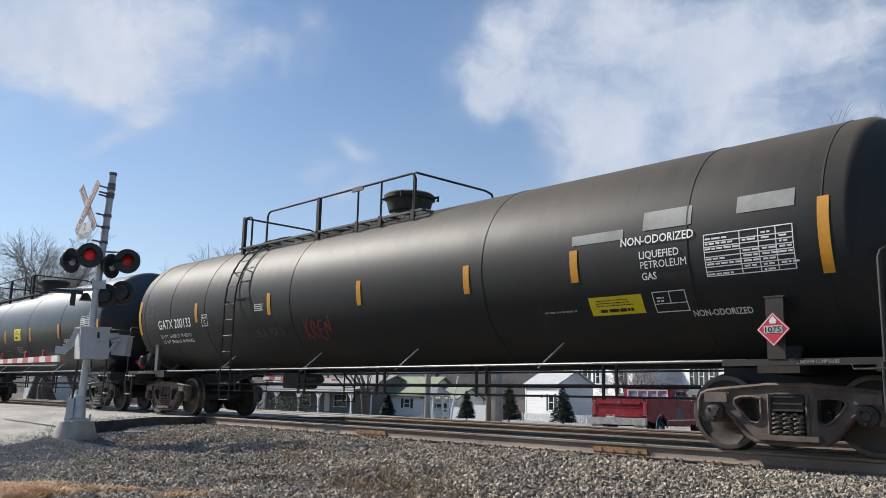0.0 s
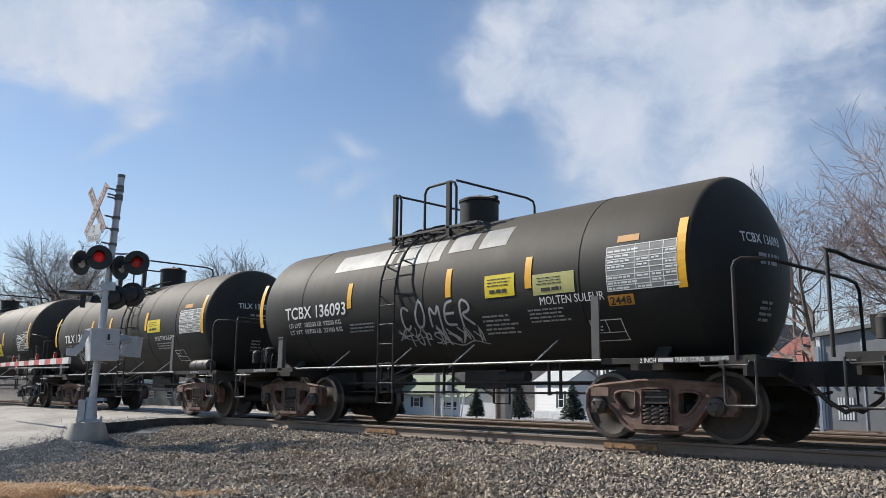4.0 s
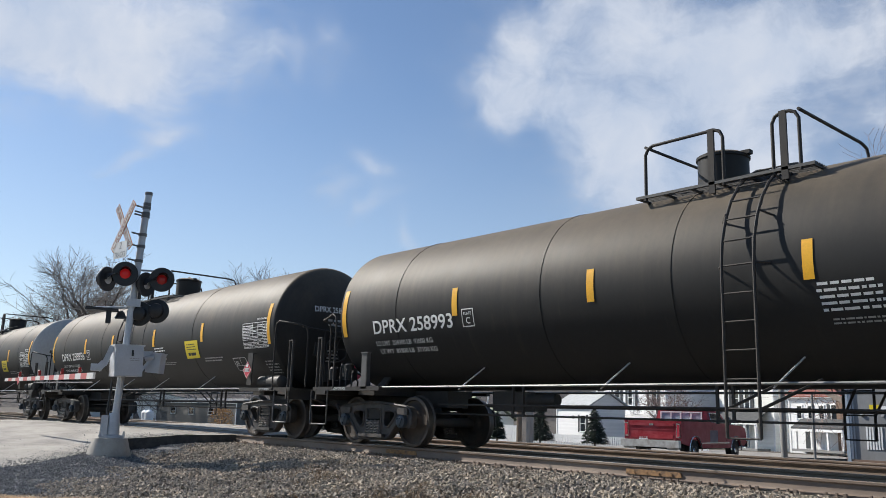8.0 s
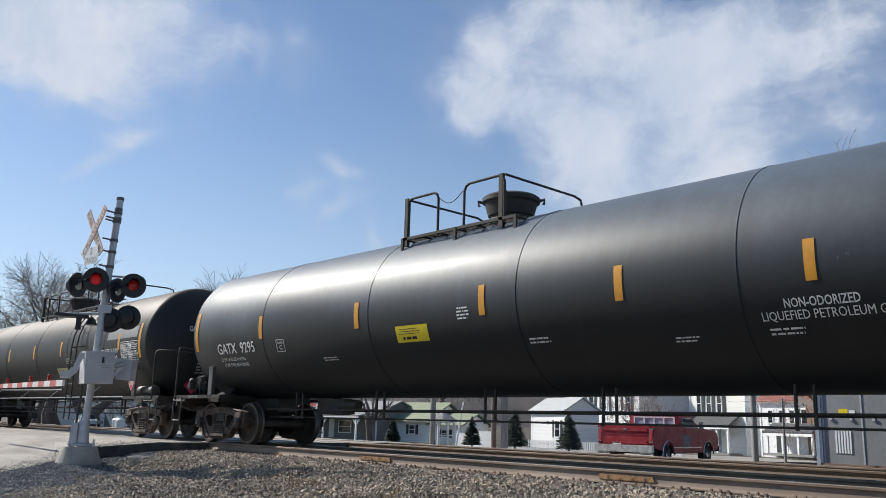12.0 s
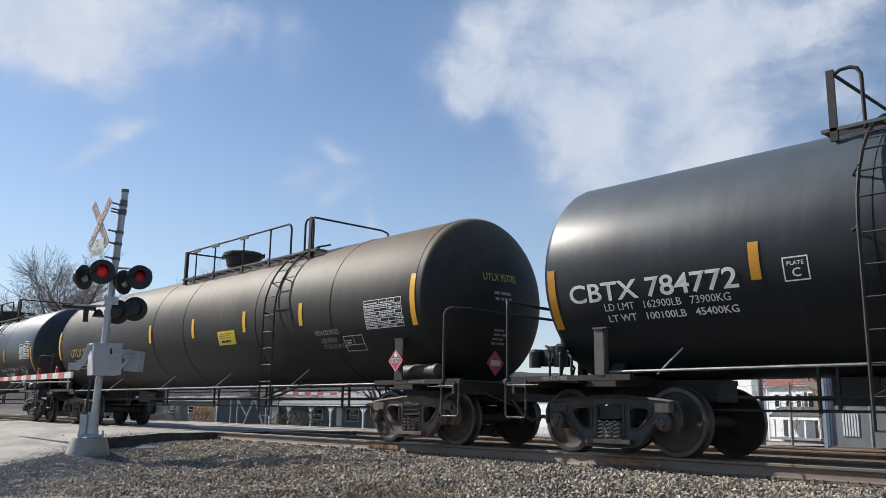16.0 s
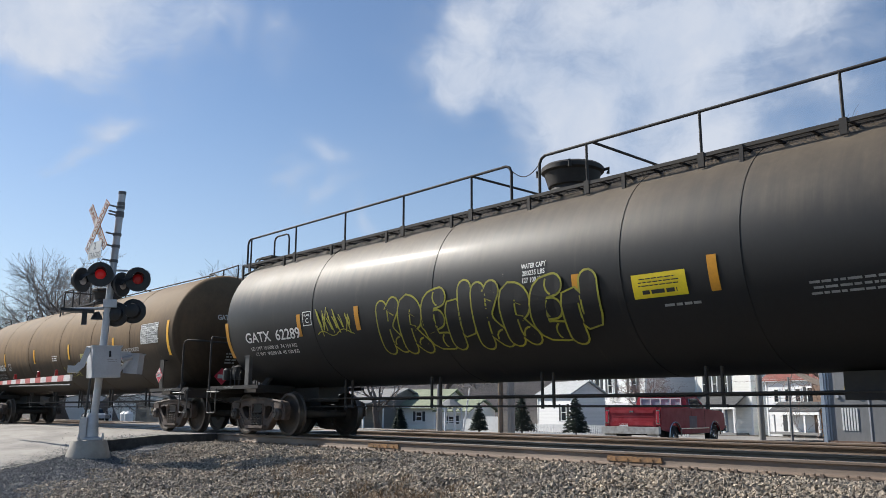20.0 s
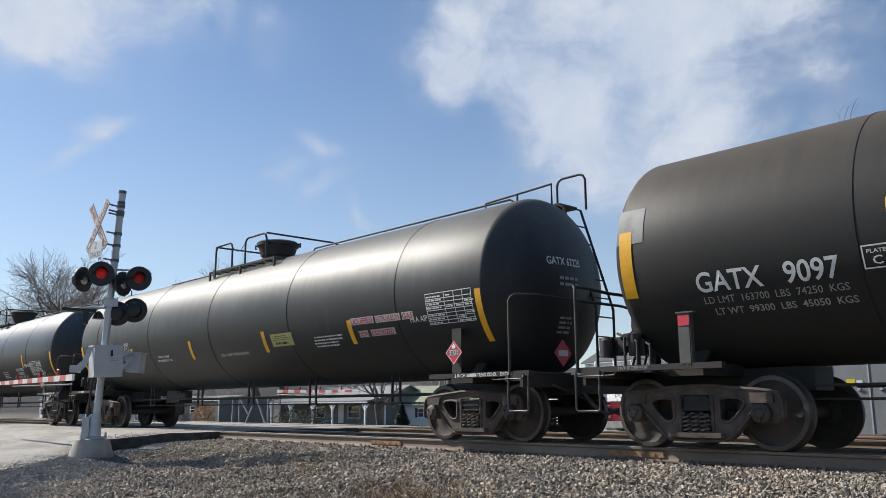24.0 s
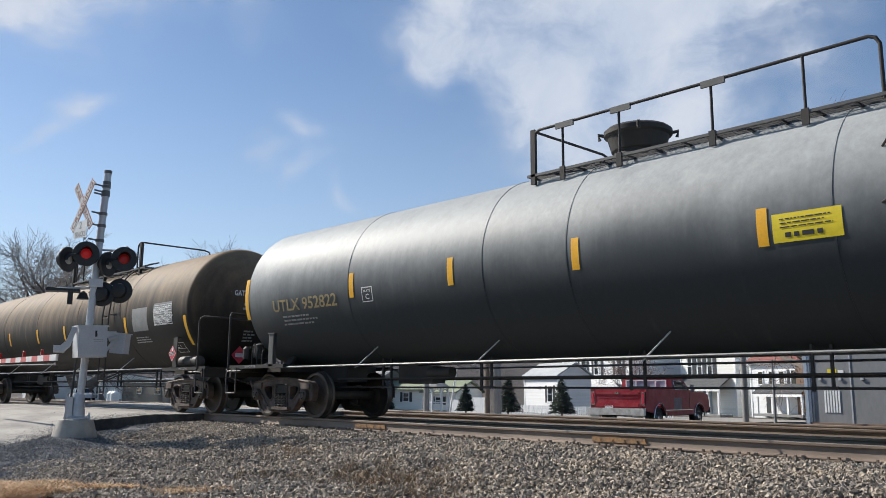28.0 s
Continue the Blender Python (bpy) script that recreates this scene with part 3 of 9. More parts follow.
def ladder_geo(x, radius, zc, top_phi=78):
    g = Geo()
    w = 0.21
    zb = 0.42
    for s in (-w, w):
        pts = [(x + s, -radius - 0.16, zb), (x + s, -radius - 0.16, zc)]
        for k in range(1, 8):
            a = radians(top_phi * k / 7)
            pts.append((x + s, -(radius + 0.16 - 0.05 * k / 7) * math.cos(a), zc + (radius + 0.16 - 0.05 * k / 7) * math.sin(a)))
        g.tube(pts, 0.02, 6)
    z = zb
    while z < zc:
        g.tube([(x - w, -radius - 0.16, z), (x + w, -radius - 0.16, z)], 0.012, 6)
        z += 0.34
    for k in range(1, 7):
        a = radians(top_phi * k / 7)
        r = radius + 0.16 - 0.05 * k / 7
        g.tube([(x - w, -r * math.cos(a), zc + r * math.sin(a)), (x + w, -r * math.cos(a), zc + r * math.sin(a))], 0.012, 6)
    for a in (0, 25, 50):
        for s in (-w, w):
            a2 = radians(a)
            g.tube([(x + s, -(radius + 0.16) * math.cos(a2), zc + (radius + 0.16) * math.sin(a2)), (x + s * 1.6, -radius * math.cos(a2), zc + radius * math.sin(a2))], 0.014, 6)
    for s in (-w, w):
        g.tube([(x + s, -radius - 0.16, 0.75), (x + s + 0.45, -0.95, 1.12)], 0.02, 6)
    return g


def dome_geo(kind, zt):
    g = Geo()
    if kind == "lpg":
        g.lathe([(zt - 0.12, 0.34), (zt + 0.05, 0.34), (zt + 0.06, 0.38), (zt + 0.09, 0.38), (zt + 0.11, 0.37), (zt + 0.14, 0.37), (zt + 0.15, 0.41), (zt + 0.37, 0.47), (zt + 0.40, 0.52), (zt + 0.47, 0.52), (zt + 0.51, 0.47), (zt + 0.52, 0.05)], "z", 28)
        for k in range(4):
            a = k * 1.57 + 0.6
            g.tube([(0.46 * math.cos(a), 0.46 * math.sin(a), zt + 0.42), (0.60 * math.cos(a), 0.60 * math.sin(a), zt + 0.45), (0.58 * math.cos(a), 0.58 * math.sin(a), zt + 0.36)], 0.03, 6)
    else:
        g.lathe([(zt - 0.12, 0.36), (zt + 0.44, 0.36), (zt + 0.45, 0.38), (zt + 0.49, 0.38), (zt + 0.53, 0.30), (zt + 0.54, 0.03)], "z", 28)
        g.box(0.36, 0.0, zt + 0.50, 0.16, 0.10, 0.06).tube([(-0.2, 0, zt + 0.53), (0, 0, zt + 0.60), (0.2, 0, zt + 0.53)], 0.02, 6)
    return g


def end_frame_mesh():
    """Stub sill, end beam, platform edge and draft gear; +x points outward."""
    g = Geo()
    g.box(0.6, 0, 0.88, 3.6, 0.52, 0.30)
    g.box(0.0, 0, 1.0, 0.50, 2.5, 0.16)
    g.box(1.30, 0, 0.97, 0.34, 2.86, 0.09).box(1.46, 0, 0.93, 0.05, 2.86, 0.20)
    for s in (-1, 1):
        g.box(0.50, s * 1.37, 1.035, 2.2, 0.10, 0.075)
        g.box(0.9, s * 0.85, 1.045, 1.3, 0.94, 0.03)
        g.span((0.0, s * 1.0, 0.98), (0.0, s * 0.72, 1.30), 0.2, 0.05)
    return g.mesh("end_frame", M["frame_black"], 40)


def coupler_mesh():
    g = Geo()
    g.box(0.15, 0, 0.88, 0.55, 0.16, 0.18).box(0.42, 0.05, 0.88, 0.22, 0.30, 0.26).box(0.44, -0.14, 0.88, 0.12, 0.10, 0.26)
    g.tube([(0.0, -0.3, 0.75), (0.2, -0.32, 0.55), (0.38, -0.25, 0.42), (0.56, -0.2, 0.50)], 0.03, 8)
    g.tube([(-0.1, -0.9, 0.86), (-0.1, 0.0, 0.62), (0.1, 0.1, 0.66)], 0.018, 6)
    return g.mesh("coupler", M["cast"], 40)


def grab_mesh():
    """Corner hand rail and sill step; +x outward, near side."""
    g = Geo()
    y = -1.42
    g.tube([(0.75, y, 1.02), (0.75, y, 2.34), (0.78, y, 2.45), (0.88, y, 2.50), (1.38, -1.30, 2.42), (1.46, -1.1, 2.38)], 0.02, 8)
    g.tube([(1.46, -1.1, 2.38), (1.48, -1.05, 2.25), (1.48, -1.05, 1.10)], 0.02, 8)
    return g.mesh("corner_rail", M["frame_black"], 50)


def long_rail_mesh(x0):
    """Hand rail of a long car: up from the near sill, across the car end and down at the far side."""
    y = -1.42
    pts = [(x0, y, 1.02), (x0, y, 2.12), (x0 + 0.02, y + 0.02, 2.19), (x0 + 0.08, y + 0.06, 2.23), (1.46, -1.15, 2.21), (1.50, -0.6, 2.19), (1.50, 0.9, 2.19), (1.50, 1.22, 2.16), (1.50, 1.34, 2.06), (1.50, 1.38, 1.02)]
    return Geo().tube(pts, 0.024, 8).mesh("corner_rail", M["frame_black"], 50)


def step_mesh(x0=0.90, low=0.35):
    g = Geo()
    y = -1.44
    g.tube([(x0, y, 1.02), (x0, y, low + 0.03), (x0 + 0.03, y, low), (1.45, y, low), (1.48, y, low + 0.03), (1.48, y, 1.02)], 0.017, 8)
    if low < 0.4:
        g.tube([(x0, y, 0.70), (1.48, y, 0.70)], 0.012, 6)
    else:
        g.tube([(x0 - 0.3, y - 0.03, 1.0), (x0 - 0.28, y - 0.05, 0.95), (1.40, y - 0.05, 0.95), (1.42, y - 0.03, 1.0)], 0.010, 6)
    return g.mesh("sill_step", M["step"], 50)


def post_mesh():
    g = Geo()
    g.tube([(1.30, -1.36, 1.05), (1.30, -1.36, 2.05)], 0.03, 8).tube([(1.42, -1.36, 1.05), (1.42, -1.36, 2.05)], 0.03, 8)
    g.box(1.36, -1.36, 2.06, 0.16, 0.06, 0.03)
    return g.mesh("end_post", M["frame_black"], 50)


def cross_rail_mesh():
    g = Geo()
    g.tube([(1.46, -1.1, 2.38), (1.50, -0.6, 2.34), (1.50, 0.6, 2.34), (1.46, 1.1, 2.38)], 0.02, 8)
    for s in (-0.55, 0.55):
        g.tube([(1.50, s, 2.34), (1.50, s, 1.08)], 0.018, 6)
    return g.mesh("end_rail", M["frame_black"], 50)


def brake_wheel_mesh():
    g = Geo()
    c = Vector((1.35, -0.12, 1.72))
    pts = [(c.x, c.y + 0.28 * math.cos(a), c.z + 0.28 * math.sin(a)) for a in [2 * math.pi * k / 24 for k in range(25)]]
    g.tube(pts, 0.018, 6, False)
    for k in range(5):
        a = 1.2566 * k
        g.tube([(c.x - 0.05, c.y, c.z), (c.x, c.y + 0.28 * math.cos(a), c.z + 0.28 * math.sin(a))], 0.012, 5)
    g.cyl((c.x - 0.28, c.y, c.z), (c.x + 0.02, c.y, c.z), 0.04, 10)
    g.box(c.x - 0.22, c.y - 0.32, 1.70, 0.18, 0.34, 0.30).box(c.x - 0.22, c.y - 0.05, 1.66, 0.12, 0.26, 0.16).box(c.x - 0.25, c.y - 0.1, 1.30, 0.10, 0.12, 0.60)
    return g.mesh("brake_wheel", M["frame_black"], 50)


def reservoir_mesh():
    g = Geo()
    g.lathe([(-0.48, 0.02), (-0.47, 0.09), (-0.43, 0.135), (0.43, 0.135), (0.47, 0.09), (0.48, 0.02)], "x", 20, (0.15, -1.16, 1.21))
    for s in (-0.2, 0.15):
        g.lathe([(s, 0.141), (s + 0.035, 0.141)], "x", 20, (0.2, -1.16, 1.21))
    g.box(0.15, -1.16, 1.065, 0.7, 0.12, 0.06)
    return g.mesh("air_reservoir", M["reservoir"], 40)


def valve_mesh(k):
    """One casting of the brake valve group."""
    rng = random.Random(5 + k)
    if k < 2:
        return Geo().lathe([(1.14, 0.10 - 0.01 * k), (1.40 - 0.06 * k, 0.10 - 0.01 * k), (1.44 - 0.06 * k, 0.05)], "z", 12, (0.1 + 0.45 * k, -1.1 - 0.05 * k, 0)).mesh("brake_valve", M["valve_black"], 40)
    x = 0.05 + 0.14 * (k - 2)
    g = Geo().box(x, -1.0 + rng.uniform(-0.15, 0.15), 1.22 + rng.uniform(0, 0.12), rng.uniform(0.12, 0.22), rng.uniform(0.12, 0.2), rng.uniform(0.14, 0.24))
    return g.mesh("brake_valve", M["valve_black"], 40)


def bracket_mesh():
    g = Geo()
    g.box(-0.06, 0.02, 0.48, 0.21, 0.02, 0.72).box(-0.155, 0.05, 0.48, 0.02, 0.06, 0.72).box(-0.06, 0.05, 0.83, 0.24, 0.09, 0.02)
    return g.mesh("placard_holder", M["frame_black"], 40)


def diamond_mesh(mat, size):
    g = Geo()
    g.v = [(0, 0, -size), (size, 0, 0), (0, 0, size), (-size, 0, 0), (0, 0.008, -size), (size, 0.008, 0), (0, 0.008, size), (-size, 0.008, 0)]
    g.f = [(0, 1, 2, 3), (7, 6, 5, 4), (0, 4, 5, 1), (1, 5, 6, 2), (2, 6, 7, 3), (3, 7, 4, 0)]
    return g.mesh("placard", mat, 0)


def upright(geo, y):
    """Flat artwork set up in the x-z plane."""
    g = Geo()
    g.f = geo.f
    g.v = [(u, y - w, v) for u, v, w in geo.v]
    return g


def placard(car, x, z, y, text, grey=False):
    if grey == "diamond":
        d = part("placard", shared("diamond_grey", lambda: diamond_mesh(M["bracket"], 0.24)), None, car, "blank grey diamond placard")
        d.location = (x, y, z)
        part("writing", upright(plus(*[sheet(0.07, 0.05, 1, 1, -0.035, -0.16 + k * 0.08) for k in range(5)]), -0.004), M["letter_dim"], d, smooth=0)["kind"] = "stuff"
    elif grey:
        part("placard_post", Geo().box(x, y + 0.04, 1.5, 0.13, 0.03, 0.85), M["bracket"], car, "grey flat steel post", 0)
    if grey and grey != "diamond":
        return
    holder = part("placard_holder", shared("placard_holder", bracket_mesh), None, car, "black steel plate that holds the placard")
    holder.location = (x + 0.05, y + 0.06, z - 0.45)
    if grey:
        return
    d = part("placard", shared("diamond_red", lambda: diamond_mesh(M["placard_red"], 0.27)), None, car, "red diamond hazard placard with white number panel")
    d.location, d.scale = (x, y, z), (0.72, 1, 0.72)
    edge = Geo()
    for a, b in (((0, -0.245), (0.245, 0)), ((0.245, 0), (0, 0.245)), ((0, 0.245), (-0.245, 0)), ((-0.245, 0), (0, -0.245))):
        edge = plus(edge, stroke([a, b], 0.012))
    part("border", shared("placard_border", lambda: upright(edge, -0.004).mesh("border", M["letter"], 0)), None, d)
    part("number_panel", shared("placard_panel", lambda: upright(sheet(0.30, 0.12, 1, 1, -0.15, -0.06), -0.004).mesh("number_panel", M["label_white"], 0)), None, d)
    part("number", shared("placard_" + text, lambda: upright(plus_at(lettering(text, 0.26, 0.09), -0.13, -0.045), -0.008).mesh("number", M["letter_black"], 0)), None, d)
    flame = Geo()
    flame.v = [(-0.05, 0.09, 0), (0.05, 0.09, 0), (0.06, 0.14, 0), (0.0, 0.21, 0), (-0.06, 0.14, 0)]
    flame.f = [(0, 1, 2, 3, 4)]
    part("symbol", shared("placard_flame", lambda: upright(flame, -0.004).mesh("symbol", M["letter"], 0)), None, d)


def plus_at(g, du, dv):
    k = Geo()
    k.f = g.f
    k.v = [(u + du, v + dv, w) for u, v, w in g.v]
    return k


ALL_CARS = []


# strokes of hand-sprayed letters in a unit cell
SKELETON = {
    "K": [[(0.1, 0), (0.16, 1)], [(0.85, 1), (0.2, 0.48), (0.9, 0.02)]], "R": [[(0.1, 0), (0.14, 1), (0.75, 0.92), (0.8, 0.62), (0.2, 0.5), (0.9, 0)]],
    "E": [[(0.85, 0.98), (0.15, 0.94), (0.1, 0.04), (0.9, 0.02)], [(0.12, 0.5), (0.7, 0.53)]], "N": [[(0.1, 0), (0.14, 0.96), (0.8, 0.06), (0.86, 1)]],
    "C": [[(0.85, 0.85), (0.45, 1), (0.1, 0.6), (0.2, 0.12), (0.6, 0), (0.9, 0.2)]], "O": [[(0.5, 1), (0.1, 0.6), (0.2, 0.1), (0.6, 0), (0.9, 0.5), (0.75, 0.95), (0.45, 1)]],
    "M": [[(0.05, 0), (0.15, 1), (0.5, 0.4), (0.85, 1), (0.95, 0)]], "T": [[(0.0, 0.95), (1.0, 1.0)], [(0.5, 0.97), (0.45, 0)]], "P": [[(0.1, 0), (0.15, 1), (0.8, 0.9), (0.75, 0.5), (0.15, 0.45)]],
    "S": [[(0.9, 0.9), (0.4, 1), (0.1, 0.72), (0.85, 0.35), (0.6, 0.02), (0.05, 0.12)]],
}


def rounded(points, times=2):
    """Corners cut, then evened out to short steps."""
    for _ in range(times):
        if len(points) > 2:
            cut = [points[0]]
            for p, q in zip(points, points[1:]):
                cut += [(p[0] * 0.75 + q[0] * 0.25, p[1] * 0.75 + q[1] * 0.25), (p[0] * 0.25 + q[0] * 0.75, p[1] * 0.25 + q[1] * 0.75)]
            points = cut + [points[-1]]
    out = [points[0]]
    for p, q in zip(points, points[1:]):
        n = max(1, int(math.hypot(q[0] - p[0], q[1] - p[1]) / 0.05))
        out += [(p[0] + (q[0] - p[0]) * k / n, p[1] + (q[1] - p[1]) * k / n) for k in range(1, n + 1)]
    return out


def letter_lines(text, w, h, seed, jitter=0.05):
    """For each letter its hand-drawn lines, in metres."""
    r = random.Random(seed)
    cell = w / len(text)
    out = []
    for i, ch in enumerate(text):
        lift, tall = r.uniform(0.0, 0.10) * h, h * r.uniform(0.86, 1.0)
        lines = []
        for line in SKELETON[ch]:
            pts = [((i + 0.10 + 0.80 * u + r.uniform(-jitter, jitter)) * cell, lift + v * (tall - lift) + r.uniform(-jitter, jitter) * h * 0.6) for u, v in line]
            lines.append(rounded(pts))
        out.append(lines)
    return out


def fat(lines, width, lift):
    """Ribbons with round ends along the lines."""
    g = Geo()
    for pts in lines:
        k = stroke(pts, width)
        for c in (pts[0], pts[-1]):
            o = len(k.v)
            k.v += [(c[0] + width / 2 * math.cos(a), c[1] + width / 2 * math.sin(a), 0) for a in [2 * math.pi * q / 14 for q in range(14)]]
            k.f.append(tuple(range(o, o + 14)))
        g = plus(g, k)
    g.v = [(u, v, lift) for u, v, w in g.v]
    return g


def spray_tag(text, w, h, width, seed):
    return plus(*[fat(lines, width, 0.0) for lines in letter_lines(text, w, h, seed, 0.09)])


def tank_car(spec):
    """One tank car with all its parts; its origin lies on the rail head under its middle."""
    rng = random.Random(spec["seed"])
    front, rear = spec["bogies"]
    mid, hb = (front + rear) / 2, (front - rear) / 2
    kind = spec["kind"]
    radius, zc = {"lpg": (1.51, 2.54), "sul": (1.32, 2.30), "oil": (1.42, 2.47)}[kind]
    half = hb + {"lpg": 0.68, "sul": 0.68, "oil": 0.72}[kind] + spec.get("longer", 0.0)
    zt = zc + radius
    car = thing("tank_car", spec["label"], "tank car", pose(mid, TRACK_Y, 0), "tank cars of the train")
    wheels = bogie(car, hb, spec["paint"]) + bogie(car, -hb, spec["paint"])
    paint = spec["paint"]
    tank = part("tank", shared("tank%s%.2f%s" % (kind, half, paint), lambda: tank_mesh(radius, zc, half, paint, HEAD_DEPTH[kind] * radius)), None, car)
    depth = HEAD_DEPTH[kind] * radius
    if spec.get("white_head"):
        g = Geo()
        prof = [(half + 0.02 + head_x(math.sin(math.pi / 2 * (16 - k) / 16), depth), (radius + 0.012) * math.sin(math.pi / 2 * (16 - k) / 16) + 0.002) for k in range(17)]
        g.lathe(prof, "x", 72, (0, 0, zc))
        part("tank_head", g, M["head_white"], car, "white painted tank head", 60, True)
    # shell seams
    for x in spec.get("seams", [-half, -half * 0.66, -half * 0.33, 0.35, half * 0.36, half * 0.69, half]):
        if abs(x) > half - 0.12:
            continue
        key = "seam%s%.2f" % (kind, 0)
        s = part("seam", shared(key + paint, lambda: Geo().lathe([(-0.012, radius - 0.01), (-0.010, radius + 0.007), (0.010, radius + 0.007), (0.012, radius - 0.01)], "x", 72, (0, 0, zc)).mesh("seam", M[paint], 40, True)), None, tank)
        s.location = (x, 0, 0)
    # reflective stripes
    lo, hi, elo, ehi = spec["phi"]
    stripe_mat = spec.get("stripe", "stripe")
    wide = spec.get("stripe_w", 0.13)
    for i, x in enumerate(spec["stripes"]):
        a, b = (elo, ehi) if i in (0, len(spec["stripes"]) - 1) else (lo, hi)
        g = wrap(sheet(wide, radians(b - a) * radius, 1, 8, -wide / 2, 0), x, a, radius, zc, 0.008)
        part("stripe", g, M[stripe_mat], tank, "", 0)
    # writing and labels
    for item in spec.get("text", []):
        words, x0, x1, phi, h = item[:5]
        ink = item[5] if len(item) > 5 else "letter"
        part("lettering", wrap(lettering(words, x1 - x0, h), x0, phi - math.degrees(h / 2 / radius), radius, zc, 0.012), M[ink], tank, "painted writing", 0)
    for what, x0, x1, phi, h, *rest in spec.get("marks", []):
        p0 = phi - math.degrees(h / 2 / radius)
        w = x1 - x0
        if what == "table":
            part("stencil_table", wrap(grid(w, h, rng), x0, p0, radius, zc, 0.010), M["letter"], tank, "white ruled stencil table", 0)
        elif what == "table_light":
            part("stencil_panel", wrap(sheet(w, h, 2, 8), x0, p0, radius, zc, 0.008), M["patch"], tank, "grey stencil panel", 0)
            part("stencil_table", wrap(grid(w, h, rng), x0, p0, radius, zc, 0.012), M["letter"], tank, "white ruled stencil table", 0)
        elif what in ("yellow", "pale", "dull"):
            s = part("emergency_sign", wrap(sheet(w, h, 2, 6), x0, p0, radius, zc, 0.008), M["sign_" + what], tank, "yellow emergency notice with bars of writing", 0)
            lines = plus(plus_at(bars(w * 0.8, h * 0.42, 3, rng, 0.4), w * 0.1, h * 0.48), plus_at(bars(w * 0.66, h * 0.26, 1, rng, 0.8), w * 0.17, h * 0.14))
            part("writing", wrap(lines, x0, p0, radius, zc, 0.013), M["letter_black"], s, "", 0)
        elif what == "plate":
            part("inspection_box", wrap(plus(ring(w, h), sheet(0.012, h * 0.6, 1, 1, w * 0.5, h * 0.4), sheet(w, 0.012, 1, 1, 0, h * 0.4), plus_at(bars(w * 0.3, h * 0.3, 2, rng), w * 0.1, h * 0.5)), x0, p0, radius, zc, 0.010), M["letter"], tank, "white ruled inspection box", 0)
        elif what == "frame":
            part("weld_outline", wrap(ring(w, h, 0.014), x0, p0, radius, zc, 0.008), M["spray_faint"], tank, "faint square weld outline", 0)
        elif what == "plate_c":
            part("clearance_mark", wrap(plus(ring(w, h, 0.016), plus_at(lettering("PLATE", w * 0.66, h * 0.16), w * 0.17, h * 0.66), plus_at(lettering("C", w * 0.34, h * 0.36), w * 0.33, h * 0.18)), x0, p0, radius, zc, 0.010), M["letter"], tank, "white square clearance mark", 0)
        elif what == "lines":
            part("small_writing", wrap(bars(w, h, rest[0] if rest else 3, rng, 0.55), x0, p0, radius, zc, 0.010), M[rest[1] if len(rest) > 1 else "letter_dim"], tank, "small faded writing", 0)["kind"] = "stuff"
        elif what in ("patch", "orange", "red"):
            part("patch", wrap(sheet(w, h, 3, 8), x0, p0, radius, zc, 0.005), M[{"patch": "patch", "orange": "orange", "red": "red_paint"}[what]], tank, {"patch": "grey overpainted patch", "orange": "orange number board", "red": "red label"}[what], 0)
        elif what == "label":
            s = part("paper_label", wrap(sheet(w, h, 2, 3), x0, p0, radius, zc, 0.008), M["label_white"], tank, "white label with red words", 0)
            part("lettering", wrap(plus_at(lettering(rest[0], w * 0.92, h * 0.74), w * 0.04, h * 0.13), x0, p0, radius, zc, 0.013), M["letter_red"], s, "", 0)
        elif what == "bubble":
            for k, lines in enumerate(letter_lines(rest[0], w, h * 0.76, spec["seed"])):
                lines = [[(u, v + h * 0.12) for u, v in line] for line in lines]
                rim = part("graffiti_outline", wrap(fat(lines, 0.345, 0.0), x0, p0, radius, zc, 0.010 + 0.002 * k), M["spray_yellow"], tank, "yellow sprayed outline", 0)
                part("graffiti_letter", wrap(fat(lines, 0.280, 0.001), x0, p0, radius, zc, 0.010 + 0.002 * k), M["spray_black"], rim, "black filled graffiti letter", 0)
        elif what == "tag" and isinstance(rest[0], str):
            part("graffiti", wrap(spray_tag(rest[0], w, h, rest[2], spec["seed"]), x0, p0, radius, zc, 0.014), M[rest[1]], tank, "sprayed graffiti letters", 0)
        elif what == "tag":
            part("graffiti", wrap(scribble(w, h, rest[0], rest[2], spec["seed"] + int(x0 * 10)), x0, p0, radius, zc, 0.014), M[rest[1]], tank, "sprayed graffiti scrawl", 0)
    # end number
    g = Geo()
    name = spec["mark"]
    ink = spec.get("ink", "letter")

    def on_head(art, cy, cz):
        k = Geo()
        k.f = art.f
        for u, v, w in art.v:
            y, z = cy + u, cz + v
            rr = min(0.999, math.hypot(y, z) / radius)
            k.v.append((half + head_x(rr, depth) + 0.016, y, zc + z))
        return k
    end_ink = "letter_black" if spec.get("white_head") else ink
    if spec.get("white_head"):
        half_extra = 0.03
        half += half_extra
    part("end_lettering", on_head(lettering(name, 0.74 if kind == "lpg" else 0.86, 0.13), -0.58 if kind == "lpg" else -0.66, (0.17 if kind == "lpg" else 0.22) * radius), M[end_ink], tank, "", 0)
    part("end_writing", on_head(plus_at(bars(0.52, 0.20, 2, rng), 0, 0), -0.38, (-0.06 if kind == "lpg" else 0.0) * radius), M["letter_dim"], tank, "", 0)["kind"] = "stuff"
    part("end_writing", on_head(plus_at(bars(0.34, 0.3, 4, rng), 0, 0), -0.30, -0.56 * radius), M["letter_dim"], tank, "", 0)["kind"] = "stuff"
    if spec.get("white_head"):
        half -= half_extra
